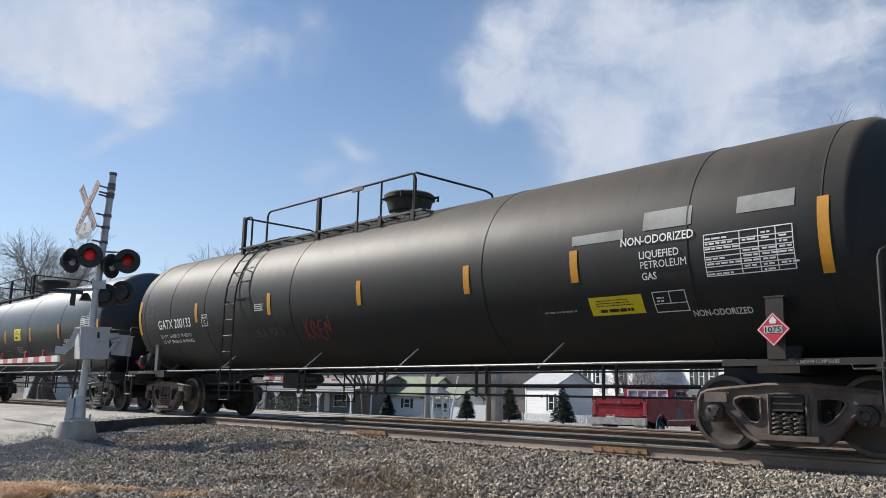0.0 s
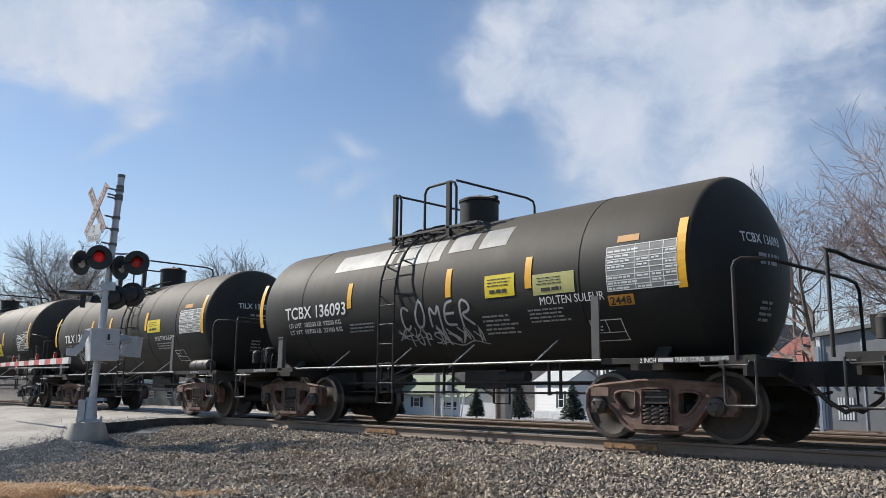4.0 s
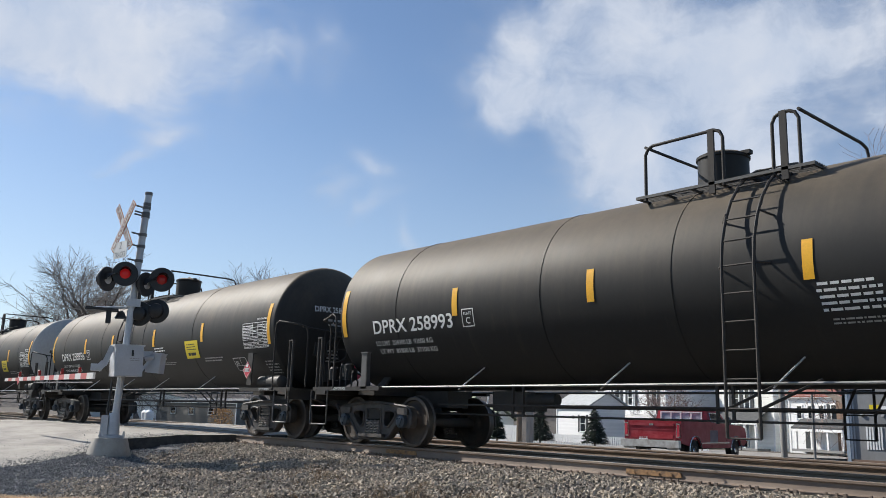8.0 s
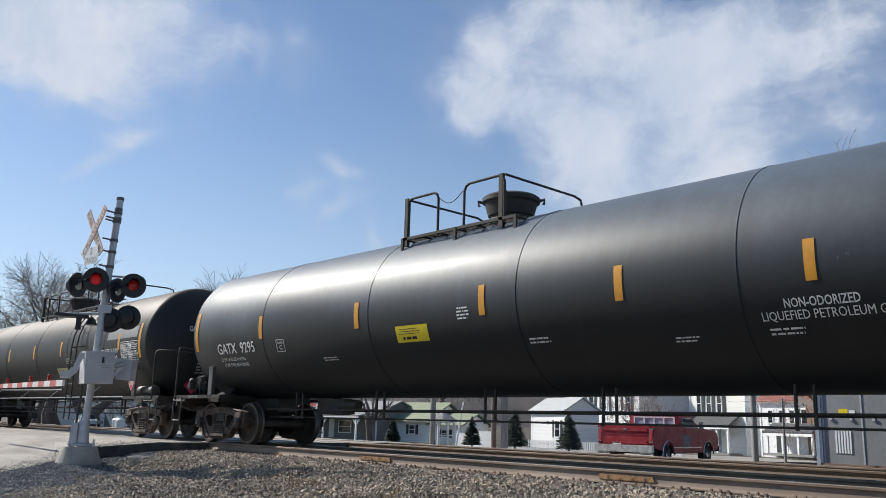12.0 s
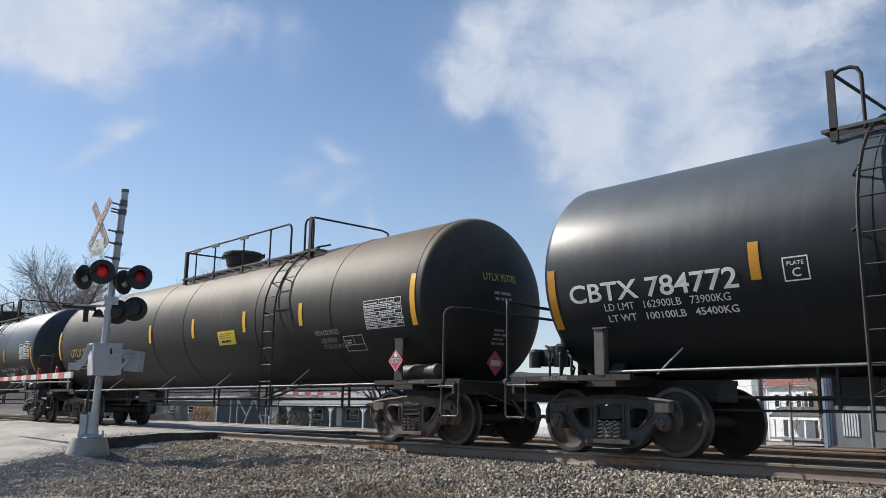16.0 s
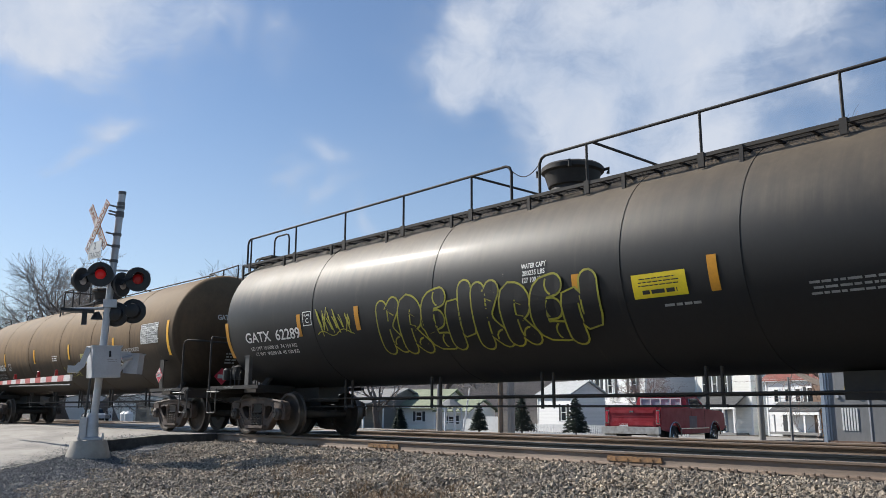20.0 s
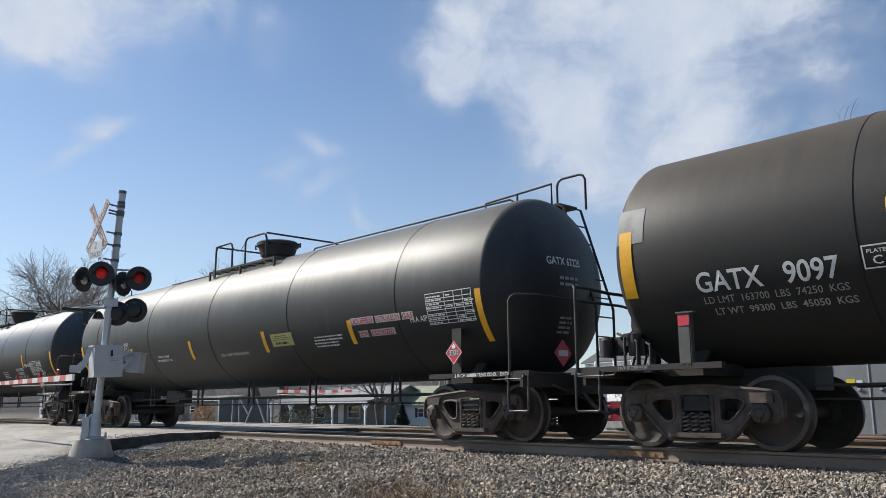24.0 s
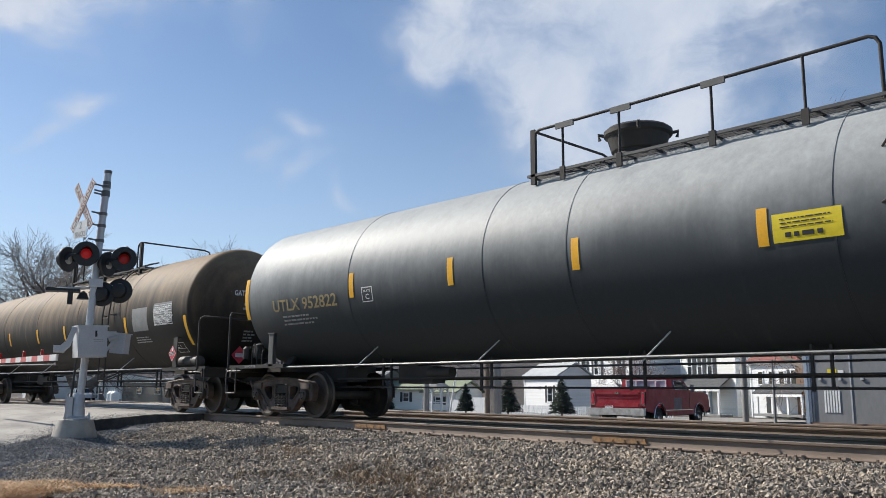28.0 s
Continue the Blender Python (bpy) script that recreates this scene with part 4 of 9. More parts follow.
    # ends
    for s in (1, -1):
        e = part("end_frame", shared("end_frame", end_frame_mesh), None, car)
        e.location = (s * hb, 0, 0)
        c = part("coupler", shared("coupler", coupler_mesh), None, e, "rusty cast coupler with air hose")
        c.location = (1.72, 0, 0)
        if s < 0:
            e.rotation_euler = (0, 0, math.pi)
        for side in (-1, 1):
            if kind != "oil":
                step = part("sill_step", shared("long_step", lambda: step_mesh(1.08, 0.48)), None, car)
                step.location, step.scale = (s * (hb + 0.12), 0, 0), (s, -side, 1)
                if side > 0:
                    rail = part("corner_rail", shared("long_rail%d" % s, lambda: long_rail_mesh(1.10 if s > 0 else 1.46)), None, car)
                    rail.location, rail.scale = (s * (hb + (0.12 if kind == "lpg" else 0.26)), 0, 0), (s, 1, 1)
                continue
            for key, build, name2 in (("grab", grab_mesh, "corner_rail"), ("step", step_mesh, "sill_step"), ("post", post_mesh, "end_post")):
                p = part(name2, shared(key, build), None, car)
                p.location = (s * (hb + 0.12), 0, 0)
                p.scale = (s, -side, 1)
        if kind == "oil":
            p = part("end_rail", shared("cross", cross_rail_mesh), None, car)
            p.location, p.scale = (s * hb, 0, 0), (s, 1, 1)
    p = part("brake_wheel", shared("brake", brake_wheel_mesh), None, car, "black spoked hand brake wheel")
    p.location, p.scale = ((hb, 0, 0.25), (1, 1, 1)) if kind == "oil" else ((-hb, 0, 0), (-1, 1, 1))
    if not spec.get("blank_placard"):
        end_sign = part("placard", shared("diamond_red", lambda: diamond_mesh(M["placard_red"], 0.27)), None, car, "red diamond hazard placard on the car end")
        end_sign.matrix_local = pose(hb + 1.5, -0.5 if kind == "lpg" else 0.35, 1.36 if kind == "lpg" else 1.5, 0, 0, 90) @ Matrix.Diagonal((0.78, 1, 0.78, 1))
        part("number_panel", shared("placard_panel", lambda: upright(sheet(0.30, 0.12, 1, 1, -0.15, -0.06), -0.004).mesh("number_panel", M["label_white"], 0)), None, end_sign)
    for k in range(7):
        p = part("brake_valve", shared("valve%d" % k, lambda: valve_mesh(k)), None, car, "dark brake valve casting")
        p.location, p.scale = (-hb - 0.72, 0, -0.06), (-1, 1, 1.12)
    for k in range(3):
        path = [(-hb - 0.50 - 0.2 * k, -1.25, 1.05), (-hb - 0.52 - 0.2 * k, -1.22, 1.34 + 0.06 * k), (-hb - 0.75 - 0.2 * k, -1.05, 1.42 + 0.06 * k), (-hb - 1.2, -0.6 + 0.3 * k, 1.20 + 0.05 * k), (-hb - 1.35, -0.5 + 0.3 * k, 1.0)]
        part("brake_pipe", shared("pipe%d%.2f" % (k, hb), lambda: Geo().tube(path, 0.018, 6).mesh("brake_pipe", M["frame_black"], 50)), None, car)
    if spec.get("reservoir"):
        p = part("air_reservoir", shared("reservoir", reservoir_mesh), None, car, "dark air reservoir cylinder with straps")
        p.location = (hb + 0.25, 0, 0)
    px, pz = spec.get("placard_at", (hb + 0.08, 1.40))
    placard(car, px, pz, -1.50, spec.get("un", "1075"), spec.get("blank_placard", False))
    g = Geo().box(-hb + 0.12, -1.41, 1.36, 0.17, 0.02, 0.66).box(-hb + 0.20, -1.38, 1.36, 0.02, 0.08, 0.66).box(-hb + 0.14, -1.40, 1.70, 0.24, 0.08, 0.02)
    corner = part("corner_bracket", g, M["bracket"], car, "grey corner bracket", 40)
    if spec.get("red_flag"):
        part("reflector", Geo().box(-hb + 0.12, -1.424, 1.60, 0.16, 0.008, 0.13), M["placard_red"], corner, "red reflector at the top", 0)
    # sill writing
    sill_letters = M["letter_dim"] if kind == "lpg" and "sill" not in spec else M["letter"]
    if "sill" in spec:
        for word, w, dx in (("2 INCH", 0.24, 0.02), ("TREAD COND.", 0.42, 0.53), ("SHOES", 0.24, 1.02)):
            part("sill_lettering", upright(plus_at(lettering(word, w, 0.055), hb + dx, 1.008), -1.428), sill_letters, car, "", 0)
        part("sill_label", upright(sheet(0.22, 0.05, 1, 1, hb + 0.29, 1.01), -1.426), M["label_white"], car, "pale blank label", 0)
    else:
        part("sill_lettering", upright(plus_at(lettering("2 INCH HF COMP SHOES", 0.46, 0.04), hb + 0.30, 1.015), -1.428), sill_letters, car, "", 0)
    part("sill_lettering", upright(plus_at(lettering(spec.get("sill", "2 INCH HF COMP SHOES"), 0.46, 0.05), -hb - 0.9, 1.012), -1.428), sill_letters, car, "", 0)
    # side pipe with struts
    if spec.get("pipe", True):
        x0, x1 = -hb + 0.1, hb - 0.35
        zp = spec.get("pipe_z", 1.06)
        for s in (-1, 1):
            part("side_pipe", Geo().tube([(x0, s * 1.33, zp), (x1, s * 1.33, zp)], 0.019, 8), M["pipe"], car)
        for x in spec.get("struts", [-hb * 0.62, -hb * 0.2, hb * 0.16, hb * 0.56]):
            part("strut", shared("strut" + kind, lambda: Geo().tube([(0, -1.33, 1.02), (0.20, -math.sqrt(max(0.1, radius ** 2 - (zc - 1.40) ** 2)) + 0.03, 1.41)], 0.012, 6).mesh("strut", M["galv_strut"], 50)), None, car).location = (x, 0, zp - 1.07)
    # rods and piping below the tank
    x0, x1 = -hb + 1.35, hb - 1.35
    for y in (-0.62, 0.62):
        part("brake_rod", Geo().tube([(x0, y, 0.78), (x1, y, 0.78)], 0.019, 6), M["frame_black"], car)
        part("brake_rod", Geo().tube([(x0 - 0.2, y * 0.8, 0.62), (x1 + 0.2, y * 0.8, 0.62)], 0.016, 6), M["frame_black"], car)
    for i in range(5 if kind == "lpg" else 3):
        x = x0 + (x1 - x0) * (i + 0.5) / (5 if kind == "lpg" else 3) + rng.uniform(-0.2, 0.2)
        g = Geo().box(-0.03, -0.60, 0.86, 0.032, 0.04, 0.56).box(0.20, -0.60, 0.88, 0.032, 0.04, 0.50).box(0.10, -0.60, 0.62, 0.30, 0.04, 0.04)
        part("hanger", shared("hanger", lambda: g.mesh("hanger", M["frame_black"], 40)), None, car).location = (x, 0, 0)
    g = Geo().box(0, 0, 0.86, 0.55, 0.5, 0.34).cyl((0, 0, 0.70), (0, 0, zc - radius + 0.1), 0.14, 14).box(0.6, -0.25, 0.85, 0.5, 0.3, 0.3).lathe([(0.7, 0.1), (1.3, 0.1)], "x", 12, (0, -0.35, 0.88))
    part("bottom_valve", shared("fittings%s" % kind, lambda: g.mesh("bottom_valve", M["frame_black"], 40)), None, car).location = (spec.get("fit_x", -0.62 * hb), 0, 0)
    if kind == "sul":
        part("bottom_valve", shared("fittings%s" % kind, lambda: g.mesh("bottom_valve", M["frame_black"], 40)), None, car).location = (0.25, 0, 0)
    # top works
    dx = spec.get("dome", 0.1)
    top = part("dome", shared("dome" + ("l" if kind == "lpg" else "o") + "%.2f" % zt, lambda: dome_geo("lpg" if kind == "lpg" else "oil", zt).mesh("dome", M["frame_black"] if kind == "lpg" else M["charcoal"], 40)), None, car, "black valve housing with hinged cover") if spec.get("has_dome", True) else None
    if top:
        top.location = (dx, 0, 0)
    p0, p1 = spec["platform"]
    py, bracketed = spec.get("platform_y", (0.72, False))
    g = Geo()
    zp = zt - 0.17
    for y in (-py,):
        g.box((p0 + p1) / 2, y, zp, p1 - p0, 0.05, 0.05 if bracketed else 0.04)
    for k in range(1, 8):
        g.box((p0 + p1) / 2, -py + 0.06 * k, zp + 0.01, p1 - p0, 0.014, 0.03)
    nb = max(2, round((p1 - p0) / 0.45))
    for k in range(nb + 1):
        g.box(p0 + 0.03 + k * (p1 - p0 - 0.06) / nb, -py + 0.24, zp - 0.01, 0.03, 0.46, 0.03)
    g.box((p0 + p1) / 2, -py + 0.48, zp, p1 - p0, 0.04, 0.04)
    part("running_board", g, M["frame_black" if bracketed else "bracket"], car, "open steel walkway", 0)
    if bracketed:
        k = max(2, round((p1 - p0) / 1.8))
        for i in range(k + 1):
            x = p0 + (p1 - p0) * i / k
            yy = -py
            zz = zc + math.sqrt(max(0.01, radius ** 2 - (py + 0.05) ** 2))
            part("walkway_bracket", Geo().box(x, yy - 0.02, (zp + zz) / 2 - 0.06, 0.055, 0.04, zp - zz + 0.16).span((x, yy, zz), (x, yy + 0.4, zp), 0.05, 0.04), M["frame_black"], car, "", 40)
    zr = zt + spec.get("rail_h", 0.55)
    for x0, x1 in spec["loops"]:
        g = Geo()
        loop_rail(g, x0, x1, -py, zp - 0.05, zr, 0.024)
        part("hand_rail", g, M["frame_black"], car, "", 50)
    for x in spec.get("cross", []):
        g = Geo().tube([(x, -py, zr), (x, py * 0.9, zr), (x, py + 0.08, zr - 0.04), (x, py + 0.12, zr - 0.14), (x, py + 0.12, zt - 0.3)], 0.022, 8)
        part("cross_rail", g, M["frame_black"], car, "", 50)
    for x in spec.get("posts", []):
        part("rail_post", Geo().box(x, -py - 0.01, (zp + zr) / 2 - 0.06, 0.09, 0.03, zr - zp + 0.16).box(x, -py + 0.03, (zp + zr) / 2 - 0.06, 0.02, 0.08, zr - zp + 0.16), M["frame_black"], car, "", 0)
    for x in spec.get("thin", []):
        part("rail_post", Geo().tube([(x, -py, zp - 0.08), (x, -py, zr)], 0.02, 8).box(x, -py - 0.02, zp - 0.06, 0.09, 0.03, 0.2), M["frame_black"], car, "", 40)
    for x in spec.get("gussets", []):
        part("rail_clamp", Geo().box(x, -py - 0.02, zr - 0.03, 0.34, 0.03, 0.09), M["bracket"], car, "", 0)
    for x in spec.get("chains", []):
        pts = [(x + 0.62 * k / 8, -py, zr - 0.10 - 0.16 * math.sin(math.pi * k / 8)) for k in range(9)]
        part("safety_chain", Geo().tube(pts, 0.008, 5), M["frame_black"], car, "", 40)
    if "ladder" in spec:
        part("ladder", ladder_geo(spec["ladder"], radius, zc), M["frame_black"], car, "", 50)
        g = ladder_geo(spec["ladder"], radius, zc)
        g.v = [(x, -y, z) for x, y, z in g.v]
        part("ladder", g, M["frame_black"], car, "", 50)
    if spec.get("end_ladder"):
        for s in ((1,) if spec["end_ladder"] == 1 else (1, -1)):
            g = Geo()
            x = s * (hb + 1.40)
            y0 = spec.get("end_ladder_y", 0.75)
            for k in (-0.24, 0.24):
                g.tube([(x, y0 + k, 1.05), (x, y0 + k, 2.15), (x - s * 0.62, y0 + k, zt - 0.05), (x - s * 0.8, y0 + k, zt + 0.02)], 0.022, 6)
            for k in range(9):
                z = 1.35 + k * 0.33
                if z < zt - 0.1:
                    lean = 0.62 * max(0.0, z - 2.15) / (zt - 2.2)
                    g.tube([(x - s * lean, y0 - 0.24, z), (x - s * lean, y0 + 0.24, z)], 0.013, 6)
            part("end_ladder", g, M["frame_black"], car, "", 50)
            g = Geo()
            loop_rail(g, min(x - s * 1.15, x - s * 0.5), max(x - s * 1.15, x - s * 0.5), y0 + 0.25, zt - 0.05, zt + 0.62)
            g.box(x - s * 0.95, y0, zt + 0.0, 0.5, 0.5, 0.05)
            part("end_platform", g, M["frame_black"], car, "", 50)
    if spec.get("top_pipe"):
        rail = Geo().tube([(half - 1.5, 0.2, zt - 0.05), (half - 1.5, 0.2, zt + 0.24), (half + 0.1, 0.2, zt + 0.30), (half + 0.1, 0.2, zt - 0.1)], 0.02, 6)
        part("roof_hand_rail", rail.tube([(half - 0.7, 0.2, zt - 0.05), (half - 0.7, 0.2, zt + 0.28)], 0.02, 6), M["frame_black"], car, "", 50)
        part("roof_pipe", Geo().tube([(p1 + 0.2, -0.1, zt), (p1 + 0.3, -0.1, zt + 0.10), (half - 0.6, -0.1, zt + 0.10), (half - 0.4, -0.1, zt - 0.02)], 0.02, 6), M["frame_black"], car, "", 50)
        part("roof_pipe", Geo().tube([(-half * 0.62, -0.2, zt + 0.03), (p0 - 0.1, -0.2, zt + 0.03)], 0.02, 6), M["frame_black"], car, "", 50)
    ALL_CARS.append((car, mid, wheels, hb))
    return car


# ---- sky: drifting clouds on a far dome ----


def cloud_material(banks):
    m = bpy.data.materials.new("clouds")
    m.use_nodes = True
    t = m.node_tree
    t.nodes.clear()
    out = t.nodes.new("ShaderNodeOutputMaterial")
    uv = t.nodes.new("ShaderNodeUVMap")
    uv.uv_map = "UVMap"

    def math_node(op, a, b=None, c=None, clamp=False):
        n = t.nodes.new("ShaderNodeMath")
        n.operation, n.use_clamp = op, clamp
        for i, v in enumerate((a, b, c)):
            if v is None:
                continue
            if isinstance(v, (int, float)):
                n.inputs[i].default_value = v
            else:
                t.links.new(v, n.inputs[i])
        return n.outputs[0]

    warp = node(t, "ShaderNodeTexNoise", Scale=14.0, Detail=5.0)
    t.links.new(uv.outputs[0], warp.inputs["Vector"])
    bend = t.nodes.new("ShaderNodeVectorMath")
    bend.operation = "MULTIPLY_ADD"
    bend.inputs[1].default_value = (0.05, 0.05, 0)
    t.links.new(warp.outputs["Color"], bend.inputs[0])
    t.links.new(uv.outputs[0], bend.inputs[2])
    sep = t.nodes.new("ShaderNodeSeparateXYZ")
    t.links.new(bend.outputs[0], sep.inputs[0])
    u, v = sep.outputs[0], sep.outputs[1]
    total = None
    for cu, cv, su, sv, lean, amount in banks:
        du = math_node("SUBTRACT", u, cu + 0.025)
        dv = math_node("SUBTRACT", v, cv + 0.025)
        c, s = math.cos(radians(lean)), math.sin(radians(lean))
        p = math_node("ADD", math_node("MULTIPLY", du, c / su), math_node("MULTIPLY", dv, s / su))
        q = math_node("ADD", math_node("MULTIPLY", du, -s / sv), math_node("MULTIPLY", dv, c / sv))
        e = math_node("MULTIPLY", math_node("EXPONENT", math_node("MULTIPLY", math_node("ADD", math_node("MULTIPLY", p, p), math_node("MULTIPLY", q, q)), -1.0)), amount)
        total = e if total is None else math_node("ADD", total, e)
    puff = node(t, "ShaderNodeTexNoise", Scale=16.0, Detail=8.0, Roughness=0.58)
    wisp = node(t, "ShaderNodeTexNoise", Scale=42.0, Detail=8.0, Roughness=0.62)
    tilt = t.nodes.new("ShaderNodeMapping")
    tilt.inputs["Rotation"].default_value = (0, 0, radians(-38))
    tilt.inputs["Scale"].default_value = (0.42, 1.2, 1)
    t.links.new(bend.outputs[0], puff.inputs["Vector"])
    t.links.new(bend.outputs[0], tilt.inputs["Vector"])
    t.links.new(tilt.outputs[0], wisp.inputs["Vector"])
    ragged = math_node("ADD", math_node("MULTIPLY_ADD", puff.outputs[0], 2.0, -1.0), math_node("MULTIPLY_ADD", wisp.outputs[0], 1.3, -0.65))
    near = math_node("MINIMUM", math_node("MULTIPLY", total, 2.2), 1.0)
    d = math_node("MULTIPLY_ADD", ragged, math_node("MULTIPLY", near, 0.85), total)
    cover = t.nodes.new("ShaderNodeMapRange")
    cover.interpolation_type = "SMOOTHSTEP"
    cover.inputs["From Min"].default_value, cover.inputs["From Max"].default_value = -0.05, 1.45
    cover.inputs["To Max"].default_value = 0.95
    t.links.new(d, cover.inputs["Value"])
    shade = t.nodes.new("ShaderNodeMapRange")
    shade.inputs["From Min"].default_value, shade.inputs["From Max"].default_value = 0.35, 0.75
    t.links.new(puff.outputs[0], shade.inputs["Value"])
    tone = t.nodes.new("ShaderNodeMix")
    tone.data_type = "RGBA"
    tone.inputs[6].default_value, tone.inputs[7].default_value = (0.53, 0.62, 0.78, 1), (0.765, 0.80, 0.875, 1)
    t.links.new(shade.outputs[0], tone.inputs[0])
    light = t.nodes.new("ShaderNodeEmission")
    light.inputs["Strength"].default_value = 0.80
    t.links.new(tone.outputs[2], light.inputs["Color"])
    clear = t.nodes.new("ShaderNodeBsdfTransparent")
    mix = t.nodes.new("ShaderNodeMixShader")
    t.links.new(cover.outputs[0], mix.inputs[0])
    t.links.new(clear.outputs[0], mix.inputs[1])
    t.links.new(light.outputs[0], mix.inputs[2])
    t.links.new(mix.outputs[0], out.inputs["Surface"])
    return m


def haze_material():
    """Pale air low over the horizon."""
    m = bpy.data.materials.new("haze")
    m.use_nodes = True
    t = m.node_tree
    t.nodes.clear()
    uv = t.nodes.new("ShaderNodeUVMap")
    uv.uv_map = "UVMap"
    sep = t.nodes.new("ShaderNodeSeparateXYZ")
    t.links.new(uv.outputs[0], sep.inputs[0])
    haze = t.nodes.new("ShaderNodeMapRange")
    haze.interpolation_type = "SMOOTHSTEP"
    haze.inputs["From Min"].default_value, haze.inputs["From Max"].default_value = 0.24, -0.01
    haze.inputs["To Max"].default_value = 0.34
    t.links.new(sep.outputs[1], haze.inputs["Value"])
    light = t.nodes.new("ShaderNodeEmission")
    light.inputs["Color"].default_value, light.inputs["Strength"].default_value = (0.69, 0.74, 0.84, 1), 0.80
    mix = t.nodes.new("ShaderNodeMixShader")
    t.links.new(haze.outputs[0], mix.inputs[0])
    t.links.new(t.nodes.new("ShaderNodeBsdfTransparent").outputs[0], mix.inputs[1])
    t.links.new(light.outputs[0], mix.inputs[2])
    t.links.new(mix.outputs[0], t.nodes.new("ShaderNodeOutputMaterial").inputs["Surface"])
    return m


def sky_dome(mat, label, radius, low=-1.5):
    n, k = 60, 30
    g = Geo()
    uvs = []
    for j in range(k + 1):
        el = low + (48.0 - low) * j / k
        for i in range(n + 1):
            az = -5 + 105.0 * i / n
            a, e = radians(az), radians(el)
            g.v.append((-radius * math.sin(a) * math.cos(e), radius * math.cos(a) * math.cos(e), radius * math.sin(e)))
            uvs.append((az / 100, el / 100))
    for j in range(k):
        for i in range(n):
            a = j * (n + 1) + i
            g.f.append((a, a + 1, a + n + 2, a + n + 1))
    me = g.mesh("sky_backdrop", mat, 180)
    layer = me.uv_layers.new(name="UVMap")
    for loop in me.loops:
        layer.data[loop.index].uv = uvs[loop.vertex_index]
    return tagged(new("sky_backdrop", me), label, "clouds", "", "structure")


# azimuth and elevation in hundreds of degrees, half widths, lean, density
HIGH_BANKS = [
    (0.7465, 0.2217, 0.0643, 0.0297, 0, 1.00), (0.7047, 0.2126, 0.0451, 0.0192, 25, 0.90), (0.6637, 0.2366, 0.0497, 0.0262, -40, 0.70), (0.6256, 0.2348, 0.0267, 0.0315, -60, 0.50),
    (0.6130, 0.2219, 0.0113, 0.0210, 70, 0.40), (0.6951, 0.1860, 0.0480, 0.0175, 20, 0.40), (0.8092, 0.2010, 0.0634, 0.0455, 0, 1.00), (0.6876, 0.2189, 0.1132, 0.0455, 0, 0.22),
]
CLOUD_BANKS = [
    (0.6694, 0.1770, 0.0202, 0.0077, -22, 0.90), (0.6974, 0.1543, 0.0272, 0.0063, -30, 0.65), (0.5628, 0.2413, 0.0192, 0.0245, -70, 0.40), (0.5576, 0.1452, 0.0152, 0.0112, -20, 0.70),
    (0.5328, 0.1631, 0.0124, 0.0049, 50, 0.50), (0.5356, 0.1361, 0.0180, 0.0052, -25, 0.50), (0.4993, 0.1182, 0.0143, 0.0056, 50, 0.45), (0.5460, 0.1490, 0.0435, 0.0210, 0, 0.20),
    (0.4231, 0.2390, 0.0364, 0.0280, -30, 0.75), (0.4431, 0.2075, 0.0225, 0.0168, 10, 0.70), (0.3885, 0.1977, 0.0409, 0.0245, 25, 0.90), (0.3513, 0.1684, 0.0293, 0.0315, 40, 0.90),
    (0.3346, 0.2320, 0.0571, 0.0350, 0, 0.75), (0.3139, 0.1388, 0.0541, 0.0245, 10, 1.00), (0.2898, 0.1962, 0.0483, 0.0455, 0, 0.80), (0.2519, 0.2279, 0.0494, 0.0280, 0, 0.65),
    (0.2584, 0.1648, 0.0328, 0.0280, 40, 0.60), (0.1996, 0.2308, 0.0533, 0.0245, 0, 0.55), (0.1802, 0.1807, 0.0221, 0.0280, 0, 0.40), (0.3660, 0.2589, 0.0622, 0.0210, 0, 0.50),
    (0.3044, 0.2082, 0.1423, 0.0735, 0, 0.25), (0.2220, 0.1367, 0.0432, 0.0210, 0, 0.35), (0.05, 0.28, 0.12, 0.09, 0, 0.7), (0.92, 0.34, 0.10, 0.09, 0, 0.7),
    (0.45, 0.42, 0.15, 0.06, 0, 0.8), (0.30, 0.38, 0.10, 0.06, 0, 0.7),
]
sky_dome(haze_material(), "pale haze low over the horizon", 3000.0)
CLOUDS = sky_dome(cloud_material(CLOUD_BANKS), "drifting white clouds and thin wisps", 2960.0, -9.0)
HIGH_CLOUDS = sky_dome(cloud_material(HIGH_BANKS), "white cloud bank that drifts away", 2920.0, -9.0)


# ---- ground, tracks, road (surroundings) ----
def profile(y, knots):
    for (a, za), (b, zb) in zip(knots, knots[1:]):
        if y <= b:
            s = max(0.0, min(1.0, (y - a) / (b - a)))
            return za + (zb - za) * s
    return knots[-1][1]


BANK = [(-60, -1.1), (0, -0.86), (3.0, -0.66), (5.2, -0.59), (6.6, -0.53), (7.6, -0.41), (8.5, -0.275), (9.0, -0.225), (16.6, -0.225), (17.6, -0.42), (19.5, -0.66), (24, -0.70), (34, -0.74), (40, -0.9), (48, -1.3), (75, -1.5), (400, 1.0), (4000, 1.0)]
ROAD = [(-60, -1.02), (0, -0.74), (3.5, -0.55), (6.1, -0.33), (7.6, -0.15), (8.7, -0.015), (16.5, -0.015), (18.5, -0.2), (23, -0.60), (34, -0.68), (40, -0.84), (60, -1.3)]
EDGE = [(-60, -11.0), (-5, -12.0), (0, -13.6), (3.0, -15.3), (4.5, -16.1), (5.2, -16.7), (6.1, -17.6), (7.0, -19.0), (7.65, -19.6), (8.3, -19.2), (9.0, -18.7), (60, -20.5)]


